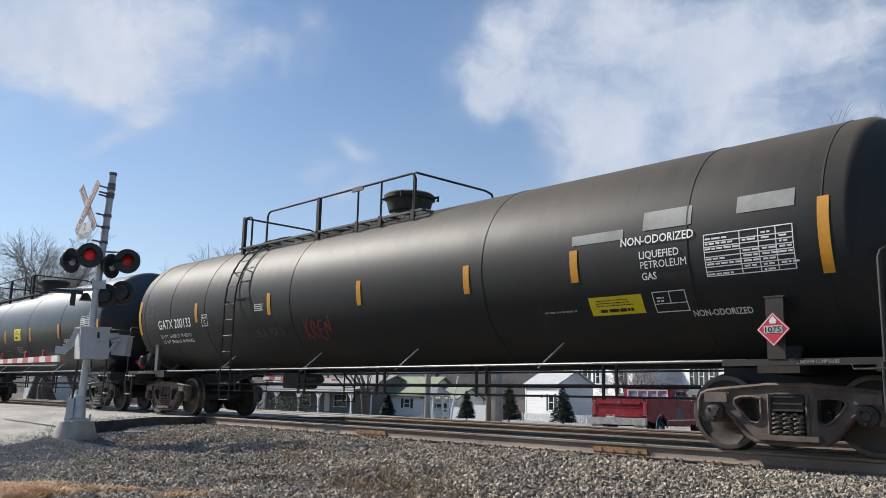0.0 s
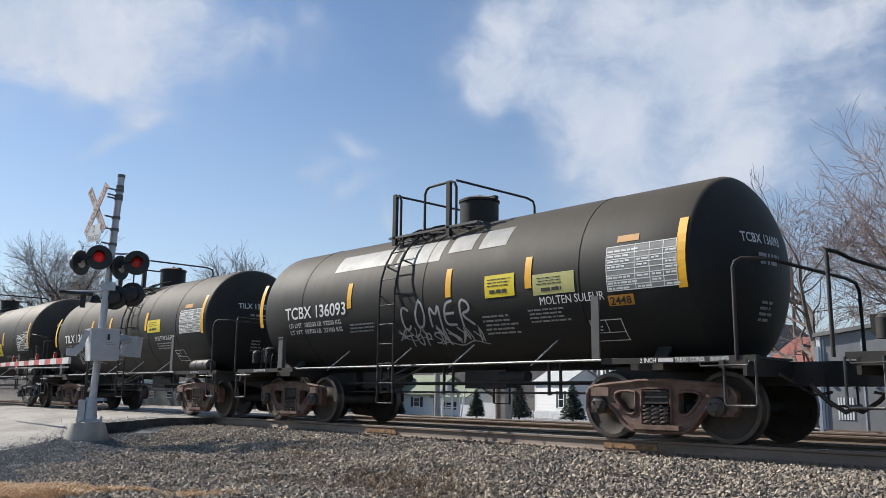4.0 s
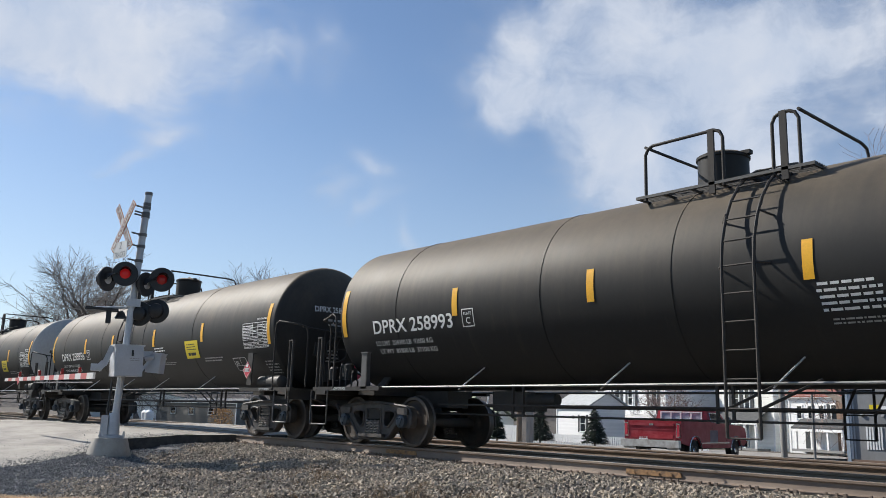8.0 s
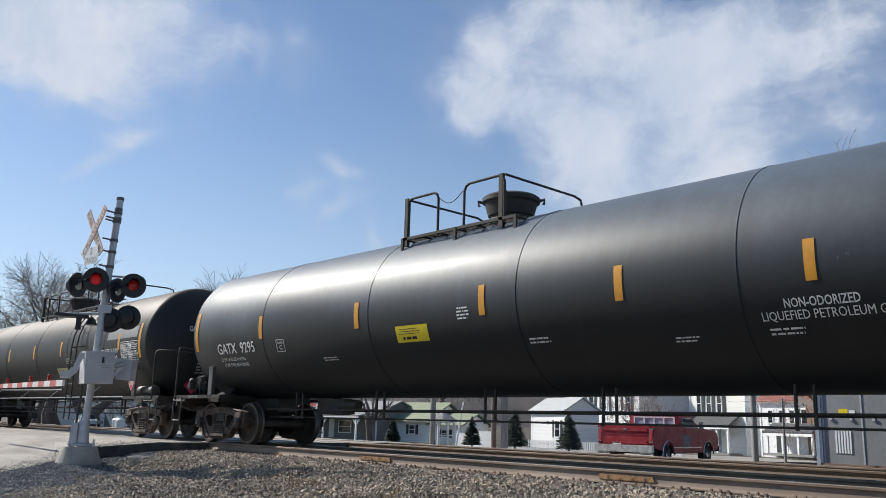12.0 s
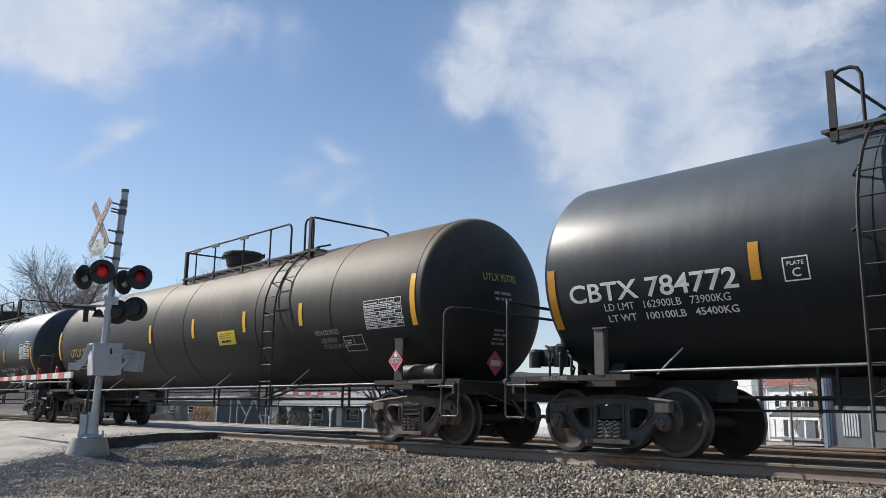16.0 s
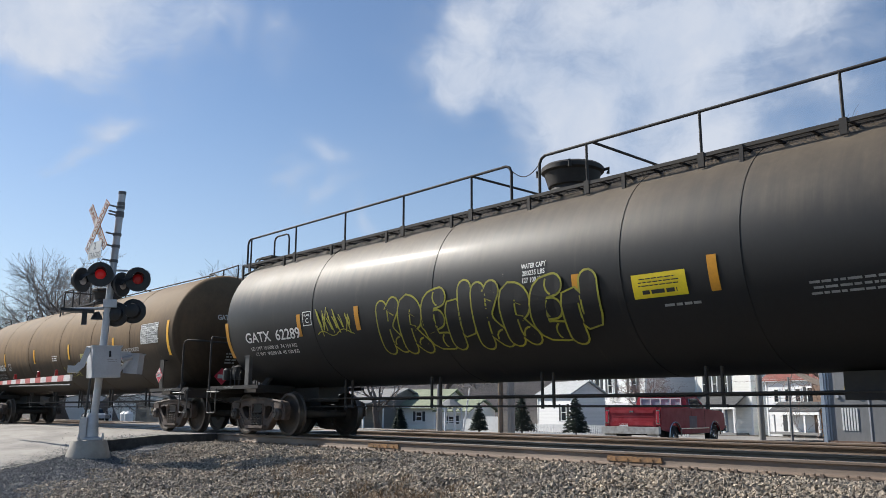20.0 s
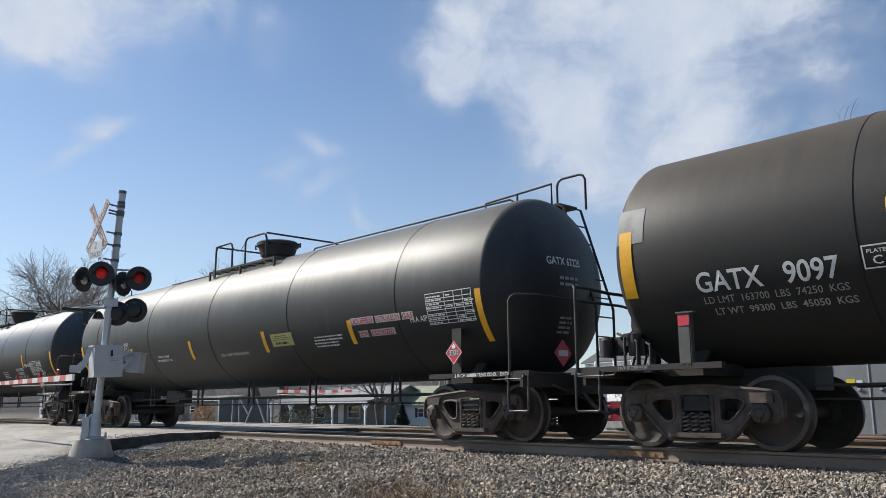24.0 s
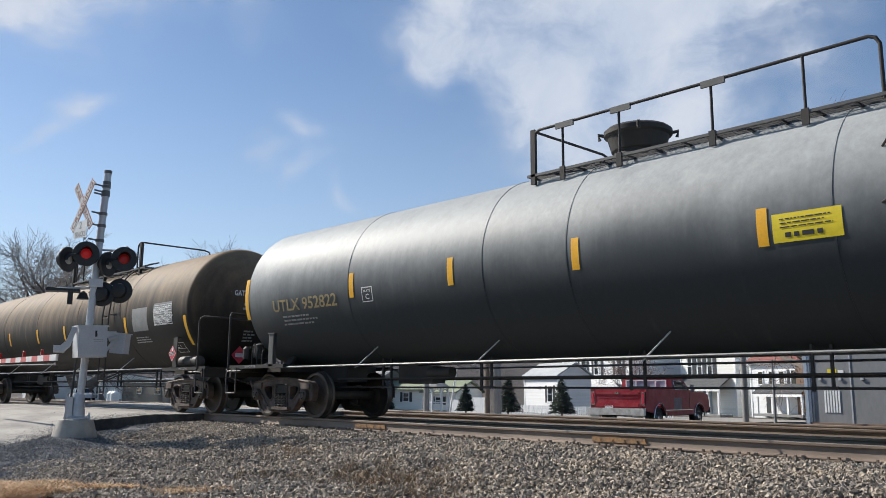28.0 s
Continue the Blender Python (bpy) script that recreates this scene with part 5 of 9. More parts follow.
def ground_z(x, y):
    z = profile(y, BANK)
    bump = 0.07 * noise.noise(Vector((x * 0.45, y * 0.6, 0))) + 0.035 * noise.noise(Vector((x * 1.7, y * 1.9, 3)))
    z += bump * (1.0 if y < 8.2 else 0.1)
    z += 0.15 * math.exp(-((x + 17.15) ** 2 + (y - 7.05) ** 2) / 0.35)
    if -60 < y < 60:
        gap = x - profile(y, EDGE)
        rz = profile(y, ROAD)
        if gap < 0:
            z = min(z, rz - 0.10)
        elif gap < 3.0 and y < 9.0:
            k = 1 - gap / 3.0
            low = max(0.0, min(1.0, (7.4 - y) / 1.0))
            z += (rz - 0.03 + bump * 0.5 - z) * k * k * (3 - 2 * k) * low
    return z


def ground():
    xs = [-3000, -1500, -800, -400, -220, -140, -100, -80, -66, -56, -48, -42, -37, -33] + [-30 + 0.25 * i for i in range(133)] + [5, 8, 14, 25, 50, 100, 200, 500, 1500, 3000]
    ys = [-1500, -500, -150, -60, -25, -12, -6, -2, 0, 1, 2] + [2.5 + 0.25 * i for i in range(33)] + [11, 12, 13.5, 15, 16.5, 17.5, 18.5, 19.5, 22, 26, 32, 40, 50, 65, 90, 140, 250, 500, 1000, 3000]
    g = Geo()
    for y in ys:
        for x in xs:
            g.v.append((x, y, ground_z(x, y)))
    n = len(xs)
    for j in range(len(ys) - 1):
        for i in range(n - 1):
            a = j * n + i
            g.f.append((a, a + 1, a + n + 1, a + n))
    return solid("ground", g, M["soil"], "gravelly bank and dry winter grass", "ground", "", "structure", 180)


M["soil"] = material("soil_gravel", (0.055, 0.044, 0.034), 0.9, 0.0, (0.125, 0.098, 0.070), 0.7, 0.8, grain=28.0, bump=0.9, depth=0.03)
M["rail_side"] = material("rail_rust", (0.17, 0.125, 0.095), 0.7, 0.0, (0.29, 0.225, 0.175), 0.7, 2.5, (0.3, 1, 1), 50, 0.3)
M["rail_top"] = material("rail_head", (0.42, 0.41, 0.40), 0.25, 0.9, (0.3, 0.29, 0.28), 0.5, 2.0, (0.2, 1, 1), 60, 0.05)
M["tie"] = material("tie_wood", (0.085, 0.068, 0.055), 0.9, 0.0, (0.17, 0.14, 0.115), 0.7, 4.0, (6, 1, 6), 50, 0.6, rand=0.5)
M["asphalt"] = material("asphalt_worn", (0.195, 0.18, 0.163), 0.85, 0.0, (0.385, 0.357, 0.32), 0.9, 0.55, (1.0, 2.2, 1.0), grain=34, bump=0.8, depth=0.012, lo=0.30, hi=0.62)
# broken road edge, coloured near black so that its shade is painted in
M["asphalt_edge"] = material("asphalt_broken_edge", (0.045, 0.042, 0.040), 0.9, 0.0, (0.095, 0.088, 0.080), 0.8, 5.0, grain=40, bump=0.9, depth=0.02)
M["rust_orange"] = material("rust_orange", (0.36, 0.20, 0.09), 0.85, 0.0, (0.13, 0.09, 0.065), 0.9, 14.0, bump=0.3)
ground()

RAIL = [(-0.075, 0), (0.075, 0), (0.075, 0.012), (0.018, 0.03), (0.009, 0.045), (0.009, 0.135), (0.03, 0.147), (0.0365, 0.152), (0.0365, 0.178), (0.028, 0.186),
        (-0.028, 0.186), (-0.0365, 0.178), (-0.0365, 0.152), (-0.03, 0.147), (-0.009, 0.135), (-0.009, 0.045), (-0.018, 0.03), (-0.075, 0.012)]


def rail(y, parent):
    g = Geo()
    xs = [-260 + 12 * i for i in range(34)]
    for x in xs:
        g.v += [(x, y + a, b - 0.186) for a, b in RAIL]
    n = len(RAIL)
    for i in range(len(xs) - 1):
        for k in range(n):
            a, b = i * n + k, i * n + (k + 1) % n
            g.f.append((a, b, b + n, a + n))
    me = g.mesh("rail", M["rail_side"], 40, True)
    me.materials.append(M["rail_top"])
    for p in me.polygons:
        if p.normal.z > 0.9 and p.center.z > -0.01:
            p.material_index = 1
    ob = new("rail", me)
    ob.parent = parent
    return ob


def track(name, yc):
    base = thing(name, "railway track with rusty rails on timber ties", "track", pose(0, 0, 0), "", "structure")
    for s in (-1, 1):
        rail(yc + s * GAUGE_HALF, base)
    return base


TRACKS = [track("track_1", TRACK_Y), track("track_2", TRACK_Y + 4.27)]


def road_piece(name, y0, y1, label):
    """Asphalt between two lines across the road, with a skirt that gives it thickness."""
    ys = sorted({y0, y1, *[k[0] for k in ROAD + EDGE if y0 < k[0] < y1], *[y0 + (y1 - y0) * i / 24 for i in range(25)]})
    g = Geo()
    n = 13
    for y in ys:
        r = profile(y, EDGE)
        l = min(-34.0, r - 14)
        z = profile(y, ROAD)
        for i in range(n):
            s = i / (n - 1)
            x = l + (r - l) * s + (0.12 * noise.noise(Vector((y * 0.8, 7, 0))) if i == n - 1 else 0)
            g.v.append((x, y, z + 0.02 * noise.noise(Vector((x * 0.3, y * 0.5, 1)))))
        g.v.append((r + (0.18 if y < 6.6 else 0.03), y, z - (0.22 if y < 6.6 else 0.5)))
    m = n + 1
    for j in range(len(ys) - 1):
        for i in range(n):
            a = j * m + i
            g.f.append((a, a + 1, a + m + 1, a + m))
    ob = solid(name, g, M["asphalt"], label, "road", "", "structure", 40)
    ob.data.materials.append(M["asphalt_edge"])
    # skirt faces get the darkened edge colour in place of shade
    for p in ob.data.polygons:
        if p.index % n == n - 1:
            p.material_index = 1
    return ob


near_rails = (RAIL_Y, TRACK_Y + GAUGE_HALF, TRACK_Y + 4.27 - GAUGE_HALF, TRACK_Y + 4.27 + GAUGE_HALF)
road_piece("road_1", -60.0, near_rails[0] - 0.05, "worn grey asphalt approach road with patches")
road_piece("road_2", near_rails[0] + 0.11, near_rails[1] - 0.11, "asphalt between the crossing rails")
road_piece("road_3", near_rails[1] + 0.05, near_rails[2] - 0.05, "asphalt between the two tracks")
road_piece("road_4", near_rails[2] + 0.11, near_rails[3] - 0.11, "asphalt between the crossing rails")
road_piece("road_5", near_rails[3] + 0.05, 60.0, "worn grey asphalt street")

# ties and plates


def tie_mesh():
    g = Geo()
    g.box(0, 0, -0.275, 0.23, 2.60, 0.175)
    return g.mesh("tie", M["tie"], 0)


def plate_mesh():
    g = Geo()
    g.box(0, 0, -0.186, 0.19, 0.36, 0.014)
    for sx in (-0.06, 0.06):
        for sy in (-0.10, 0.10):
            g.box(sx, sy, -0.165, 0.022, 0.035, 0.035)
    return g.mesh("tie_plate", M["rail_side"], 0)


def anchor_mesh():
    g = Geo()
    g.box(0, 0, -0.19, 0.035, 0.20, 0.03).box(0, -0.09, -0.175, 0.04, 0.03, 0.05)
    return g.mesh("rail_anchor", M["rail_side"], 0)


rng = random.Random(11)
for number, base in enumerate(TRACKS):
    yc = TRACK_Y + 4.27 * number
    for i in range(76 if number == 0 else 60):
        x = 4.0 - 0.53 * i + rng.uniform(-0.03, 0.03)
        if x < -20.6:
            x -= 14.0
        t = part("tie", shared("tie", tie_mesh), None, base)
        t.location = (x, yc + rng.uniform(-0.06, 0.06), rng.uniform(-0.012, 0.0))
        for s in (-1, 1):
            p = part("tie_plate", shared("tie_plate", plate_mesh), None, base)
            p.location = (x, yc + s * GAUGE_HALF, 0)
        if number == 0 and i < 48:
            p = part("rail_anchor", shared("rail_anchor", anchor_mesh), None, base)
            p.location = (x + 0.15, yc - GAUGE_HALF, 0)
for x in (-6.9, -2.2, -12.4):
    j = part("joint_bar", shared("joint_bar", lambda: Geo().prism([(-0.45, -0.135), (0.45, -0.135), (0.43, -0.065), (-0.43, -0.065)], [], -0.032, -0.012).box(-0.3, -0.036, -0.10, 0.022, 0.016, 0.022).box(-0.1, -0.036, -0.10, 0.022, 0.016, 0.022).box(0.1, -0.036, -0.10, 0.022, 0.016, 0.022).box(0.3, -0.036, -0.10, 0.022, 0.016, 0.022).mesh("joint_bar", M["rust_orange"], 0)), None, TRACKS[0], "orange rusty joint bar with bolts")
    j.location = (x, RAIL_Y, 0)


# ---- ballast, weeds ----
M["stone"] = material("ballast_stone", (0.25, 0.213, 0.174), 0.85, 0.0, (0.45, 0.372, 0.28), 0.8, 1.1, grain=70, bump=0.4, island=1.3, lo=0.35, hi=0.7)
M["fine_gravel"] = material("fine_gravel", (0.175, 0.174, 0.176), 0.85, 0.0, (0.30, 0.292, 0.283), 0.7, 3.0, grain=80, bump=0.5, island=0.9)
M["straw"] = material("dry_grass", (0.60, 0.41, 0.235), 0.8, 0.0, (0.44, 0.27, 0.14), 0.7, 4.0, bump=0.0, island=0.6)
M["weed"] = material("dead_weed", (0.27, 0.19, 0.115), 0.85, 0.0, (0.15, 0.10, 0.065), 0.7, 4.0, bump=0.0, island=0.6)


def scatter_stones(name, label, mat, spots, size, seed):
    """Broken angular stones lying on the ground: one joined mesh."""
    r = np.random.RandomState(seed)
    base = np.array([(x, y, z) for z in (-0.6, 0.6) for x, y in ((-0.6, -0.6), (0.6, -0.6), (0.6, 0.6), (-0.6, 0.6))])
    tris = np.array([(0, 2, 1), (0, 3, 2), (4, 5, 6), (4, 6, 7), (0, 1, 5), (0, 5, 4), (1, 2, 6), (1, 6, 5), (2, 3, 7), (2, 7, 6), (3, 0, 4), (3, 4, 7)])
    n = len(spots)
    shapes = base[None] * (0.62 + 0.62 * r.rand(60, 8, 1)) + r.normal(0, 0.13, (60, 8, 3))
    q = r.normal(size=(n, 4))
    q /= np.linalg.norm(q, axis=1, keepdims=True)
    w, x, y, z = q.T
    m = np.stack([1 - 2 * (y * y + z * z), 2 * (x * y - z * w), 2 * (x * z + y * w), 2 * (x * y + z * w), 1 - 2 * (x * x + z * z), 2 * (y * z - x * w),
                  2 * (x * z - y * w), 2 * (y * z + x * w), 1 - 2 * (x * x + y * y)], 1).reshape(n, 3, 3)
    s = size * (0.55 + 0.95 * r.rand(n, 1) ** 1.6) * np.concatenate([np.full((n, 1), 1.35), np.full((n, 1), 0.9), 0.55 + 0.35 * r.rand(n, 1)], 1)
    verts = (np.einsum("nij,nkj->nki", m, shapes[np.arange(n) % 60] * s[:, None, :]) + np.array(spots)[:, None, :]).astype(np.float32)
    faces = (tris[None] + (np.arange(n) * 8)[:, None, None]).reshape(-1, 3)
    me = bpy.data.meshes.new(name)
    me.vertices.add(n * 8)
    me.vertices.foreach_set("co", verts.reshape(-1))
    me.loops.add(len(faces) * 3)
    me.loops.foreach_set("vertex_index", faces.reshape(-1).astype(np.int32))
    me.polygons.add(len(faces))
    me.polygons.foreach_set("loop_start", np.arange(0, len(faces) * 3, 3, dtype=np.int32))
    me.update(calc_edges=True)
    me.shade_flat()
    me.materials.append(mat)
    return tagged(new(name, me), label, "gravel", "", "stuff")


def stone_spots(x0, x1, y0, y1, per_m2, seed, keep=lambda x, y: True, lift=0.012):
    r = random.Random(seed)
    out = []
    for _ in range(int((x1 - x0) * (y1 - y0) * per_m2)):
        x, y = r.uniform(x0, x1), r.uniform(y0, y1)
        if keep(x, y):
            out.append((x, y, ground_z(x, y) + lift + r.uniform(-0.014, 0.026)))
    return out


def apron(y):
    """Width of the fine gravel beside the road."""
    return max(0.6, 2.7 - 0.1 * (y - 3.4) - max(0.0, y - 7.7) * 2.0)


def off_road(x, y):
    gap = x - profile(y, EDGE)
    return gap > 0.25 and (y > 8.6 or gap > apron(y) + 0.9 * noise.noise(Vector((x, y, 0))))


def in_view(x, y):
    return y > 3.0 and -24.5 * 1 < x and x < 2.2 and y > 2.6 and x < -0.30 * (9.75 - y) + 1.5 - max(0, (7.2 - y)) * 1.7


BARE = ((-8.4, 6.6, 0.9), (-7.5, 6.5, 0.85), (-7.0, 6.0, 0.6), (-9.4, 6.0, 0.5), (-10.9, 7.3, 0.35))


def bare(x, y):
    """Patches of brown dirt where few stones lie."""
    return any(math.hypot(x - a, (y - b) * 1.6) < r * (1 + 0.8 * noise.noise(Vector((x * 2, y * 2, 9)))) for a, b, r in BARE)


big = stone_spots(-21, 1.5, 3.4, 9.72, 1280, 1, lambda x, y: off_road(x, y) and in_view(x, y) and not (bare(x, y) and (x * 7919.0) % 1.0 < 0.72))
scatter_stones("ballast", "grey broken ballast stones along the track bank", M["stone"], big, 0.0215, 2)
side = stone_spots(1.5, 16, 4.5, 9.72, 110, 21, lambda x, y: not in_view(x, y)) + stone_spots(-52, -35, 7.0, 9.72, 60, 22)
scatter_stones("ballast", "grey ballast stones further along the bank", M["stone"], side, 0.034, 23)
loose = stone_spots(-12, 6, -4, 3.4, 45, 24, lambda x, y: x - profile(y, EDGE) > 1.0)
scatter_stones("loose_gravel", "loose gravel strewn over the dry verge", M["stone"], loose, 0.024, 25)
mid = stone_spots(-40, 1.5, 10.2, 16.8, 70, 3, lambda x, y: x > -20.0 and min(abs(y - k) for k in near_rails) > 0.12)
scatter_stones("ballast", "grey ballast stones between the rails", M["stone"], mid, 0.036, 4)
fine = stone_spots(-20.5, -9.0, 2.6, 8.9, 2100, 5, lambda x, y: -0.15 < x - profile(y, EDGE) < apron(y) + 0.5 + 0.9 * noise.noise(Vector((x, y, 0))))
scatter_stones("fine_gravel", "fine blue-grey gravel beside the road edge", M["fine_gravel"], fine, 0.0125, 6)
strewn = [(x, y, profile(y, ROAD) + 0.012) for x, y, z in stone_spots(-24.0, -11.0, 1.5, 8.6, 620, 31, lambda x, y: x < profile(y, EDGE) + 0.1) if random.Random(x * 91.7 + y).random() < math.exp((x - profile(y, EDGE)) / 0.5) + (0.016 if noise.noise(Vector((x * 0.9, y * 1.6, 7))) > 0.15 else 0.003)]
scatter_stones("strewn_gravel", "fine gravel strewn over the asphalt edge", M["fine_gravel"], strewn, 0.0085, 32)


def shoulder():
    """Packed fine gravel under the loose stones, from the road edge outward."""
    g = Geo()
    ys = [1.0 + 0.2 * i for i in range(38)]
    for y in ys:
        e = profile(y, EDGE)
        for i in range(11):
            x = e - 0.1 + (apron(y) + 0.15 + 0.5 * noise.noise(Vector((y * 1.5, 4, 0)))) * i / 10
            g.v.append((x, y, ground_z(x, y) + (0.022 if i < 10 else -0.01)))
    for j in range(len(ys) - 1):
        for i in range(10):
            a = j * 11 + i
            g.f.append((a, a + 1, a + 12, a + 11))
    return solid("shoulder", g, M["shoulder"], "packed blue-grey fine gravel road shoulder", "gravel", "", "structure", 180)


M["shoulder"] = material("packed_fine_gravel", (0.065, 0.067, 0.073), 0.9, 0.0, (0.15, 0.15, 0.152), 0.85, 5.0, grain=95.0, bump=1.0, depth=0.02)
shoulder()


def tuft(g, x, y, count, height, spread, r, lean=0.5):
    z = ground_z(x, y)
    for _ in range(count):
        a, d = r.uniform(0, 6.28), spread * math.sqrt(r.random())
        px, py = x + d * math.cos(a), y + d * math.sin(a)
        h = height * r.uniform(0.5, 1.1)
        ux, uy = r.gauss(0, lean) * h, r.gauss(0, lean) * h
        w = r.uniform(0.003, 0.007)
        o = len(g.v)
        b = r.uniform(0, 3.14)
        cx, cy = math.cos(b) * w, math.sin(b) * w
        g.v += [(px - cx, py - cy, z), (px + cx, py + cy, z), (px + ux * 0.4 + cx * 0.7, py + uy * 0.4 + cy * 0.7, z + h * 0.6), (px + ux * 0.4 - cx * 0.7, py + uy * 0.4 - cy * 0.7, z + h * 0.6), (px + ux, py + uy, z + h * r.uniform(0.7, 1.0))]
        g.f += [(o, o + 1, o + 2, o + 3), (o + 3, o + 2, o + 4)]


def weeds():
    r = random.Random(8)
    g = Geo()
    for k in range(1100):
        x = r.uniform(-11.9, -9.9)
        y = 4.35 + (x + 10.0) * 0.55 - abs(r.gauss(0, 0.8)) + 0.25 * noise.noise(Vector((x * 2.3, 2, 4)))
        if noise.noise(Vector((x * 1.1, y * 1.4, 4))) > -0.22:
            tuft(g, x, y, 30, 0.10, 0.12, r, 1.3)
    for k in range(40):
        tuft(g, r.gauss(-9.0, 0.28), r.gauss(4.62, 0.16), 24, 0.10, 0.09, r, 1.0)
    for k in range(420):
        x, y = r.uniform(-11, 5), r.uniform(-4, 2.4)
        if noise.noise(Vector((x * 0.7, y * 0.7, 4))) > 0.0:
            tuft(g, x, y, 20, 0.12, 0.16, r, 1.0)
    solid("dry_grass", g, M["straw"], "straw-coloured dry grass on the bank", "grass", "", "stuff", 0)
    g = Geo()
    for cx, cy, n in ((-10.9, 7.3, 18), (-8.6, 6.7, 26), (-8.0, 6.6, 36), (-7.4, 6.8, 24), (-7.0, 6.1, 30), (-9.3, 6.0, 10), (-11.8, 7.9, 12)):
        for k in range(n):
            tuft(g, r.gauss(cx, 0.48), r.gauss(cy, 0.34), 12, 0.13, 0.10, r, 0.9)
    solid("dead_weeds", g, M["weed"], "brown dead weeds among the ballast", "weeds", "", "stuff", 0)


weeds()

M["old_wood"] = material("rotten_wood", (0.23, 0.18, 0.13), 0.9, 0.0, (0.12, 0.09, 0.07), 0.7, 5.0, (1, 8, 8), 60, 0.8)
board = Geo()
ring_n, seg_n = 10, 14
for i in range(seg_n + 1):
    u = -0.52 + 1.04 * i / seg_n
    taper = 1.0 if 0 < i < seg_n else 0.35
    for k in range(ring_n):
        a = 2 * math.pi * k / ring_n
        w = taper * (1 + 0.55 * noise.noise(Vector((u * 5, math.cos(a) * 2, math.sin(a) * 2))))
        board.v.append((u + 0.05 * noise.noise(Vector((a * 3, u, 1))), 0.11 * w * math.cos(a), 0.065 * w * math.sin(a)))
board.f = [(i * ring_n + k, i * ring_n + (k + 1) % ring_n, (i + 1) * ring_n + (k + 1) % ring_n, (i + 1) * ring_n + k) for i in range(seg_n) for k in range(ring_n)]
board.f += [tuple(range(ring_n - 1, -1, -1)), tuple(seg_n * ring_n + k for k in range(ring_n))]
ob = solid("timber_scrap", board, M["old_wood"], "rotten timber scrap lying on the ballast", "timber", smooth=0)
ob.matrix_world = pose(-4.72, 7.72, -0.37, 4, -3, 33) @ Matrix.Scale(0.42, 4)
rock = scatter_stones("rock", "pale loose rock on the ballast", M["stone"], [(-5.56, 7.45, -0.40)], 0.085, 12)
rock["category"], rock["kind"] = "rock", ""


# ---- crossing signal ----
M["galv"] = material("galvanised_steel", (0.50, 0.51, 0.53), 0.5, 0.3, (0.38, 0.39, 0.41), 0.6, 4.0, bump=0.1)
M["cabinet"] = material("cabinet_grey", (0.50, 0.51, 0.53), 0.5, 0.0, (0.42, 0.42, 0.43), 0.5, 4.0, bump=0.05)
M["lamp_black"] = material("lamp_black", (0.014, 0.014, 0.015), 0.5, 0.0, (0.03, 0.03, 0.03), 0.4, 5.0, bump=0.05)
M["clamp_dark"] = material("weathered_clamp", (0.11, 0.11, 0.115), 0.6, 0.2, (0.19, 0.185, 0.18), 0.6, 6.0, bump=0.1)
M["concrete"] = material("concrete", (0.38, 0.355, 0.315), 0.9, 0.0, (0.25, 0.23, 0.20), 0.7, 3.0, grain=60, bump=0.5)
M["buck_white"] = material("crossbuck_white", (0.74, 0.73, 0.70), 0.45, 0.0, (0.62, 0.60, 0.57), 0.4, 5.0, bump=0.03)
M["buck_edge"] = material("crossbuck_edge", (0.62, 0.22, 0.06), 0.5, bump=0.02)
M["buck_letter"] = material("crossbuck_letters", (0.36, 0.13, 0.045), 0.5, bump=0.02)
M["arm_white"] = material("gate_white", (0.66, 0.64, 0.62), 0.5, 0.0, (0.5, 0.48, 0.46), 0.5, 5.0, bump=0.03)
M["arm_red"] = material("gate_red", (0.50, 0.10, 0.09), 0.5, 0.0, (0.40, 0.08, 0.07), 0.4, 5.0, bump=0.03)
M["lens_red"] = glow("lens_red_lit", (0.46, 0.012, 0.014), 0.22)
M["lens_dim"] = glow("lens_red_dim", (0.32, 0.012, 0.012), 0.10)
M["lens_clear"] = material("lens_pale", (0.52, 0.50, 0.49), 0.35, 0.0, (0.28, 0.28, 0.27), 0.5, 9.0, bump=0.05)


def lamp_unit(root, x, y, z, turn, lit, lens):
    """A flashing lamp: round black background, hood, lens. It faces the local -y before the turn."""
    disc = part("lamp", shared("lamp_disc", lambda: Geo().lathe([(-0.02, 0.10), (-0.02, 0.25), (0.0, 0.255), (0.03, 0.25), (0.05, 0.16), (0.16, 0.14), (0.20, 0.05)], "y", 30).mesh("lamp", M["lamp_black"], 35)), None, root, "black round flashing lamp")
    disc.matrix_local = pose(x, y, z, 0, 0, turn)
    part("lens", shared("lens" + lens, lambda: Geo().lathe([(-0.055, 0.01), (-0.05, 0.06), (-0.03, 0.10), (-0.015, 0.105)], "y", 24).mesh("lens", M[lens], 60)), None, disc, "red glass lens" if lit else "pale lens")
    hood = Geo()
    for k in range(13):
        a = radians(-15 + 210 * k / 12)
        hood.v += [(0.125 * math.cos(a), -0.02, 0.125 * math.sin(a)), (0.12 * math.cos(a), -0.10 - 0.16 * max(0.0, math.sin(a)), 0.12 * math.sin(a))]
    hood.f = [(2 * k, 2 * k + 1, 2 * k + 3, 2 * k + 2) for k in range(12)]
    part("hood", shared("lamp_hood", lambda: hood.mesh("hood", M["lamp_black"], 60)), None, disc)
    return disc


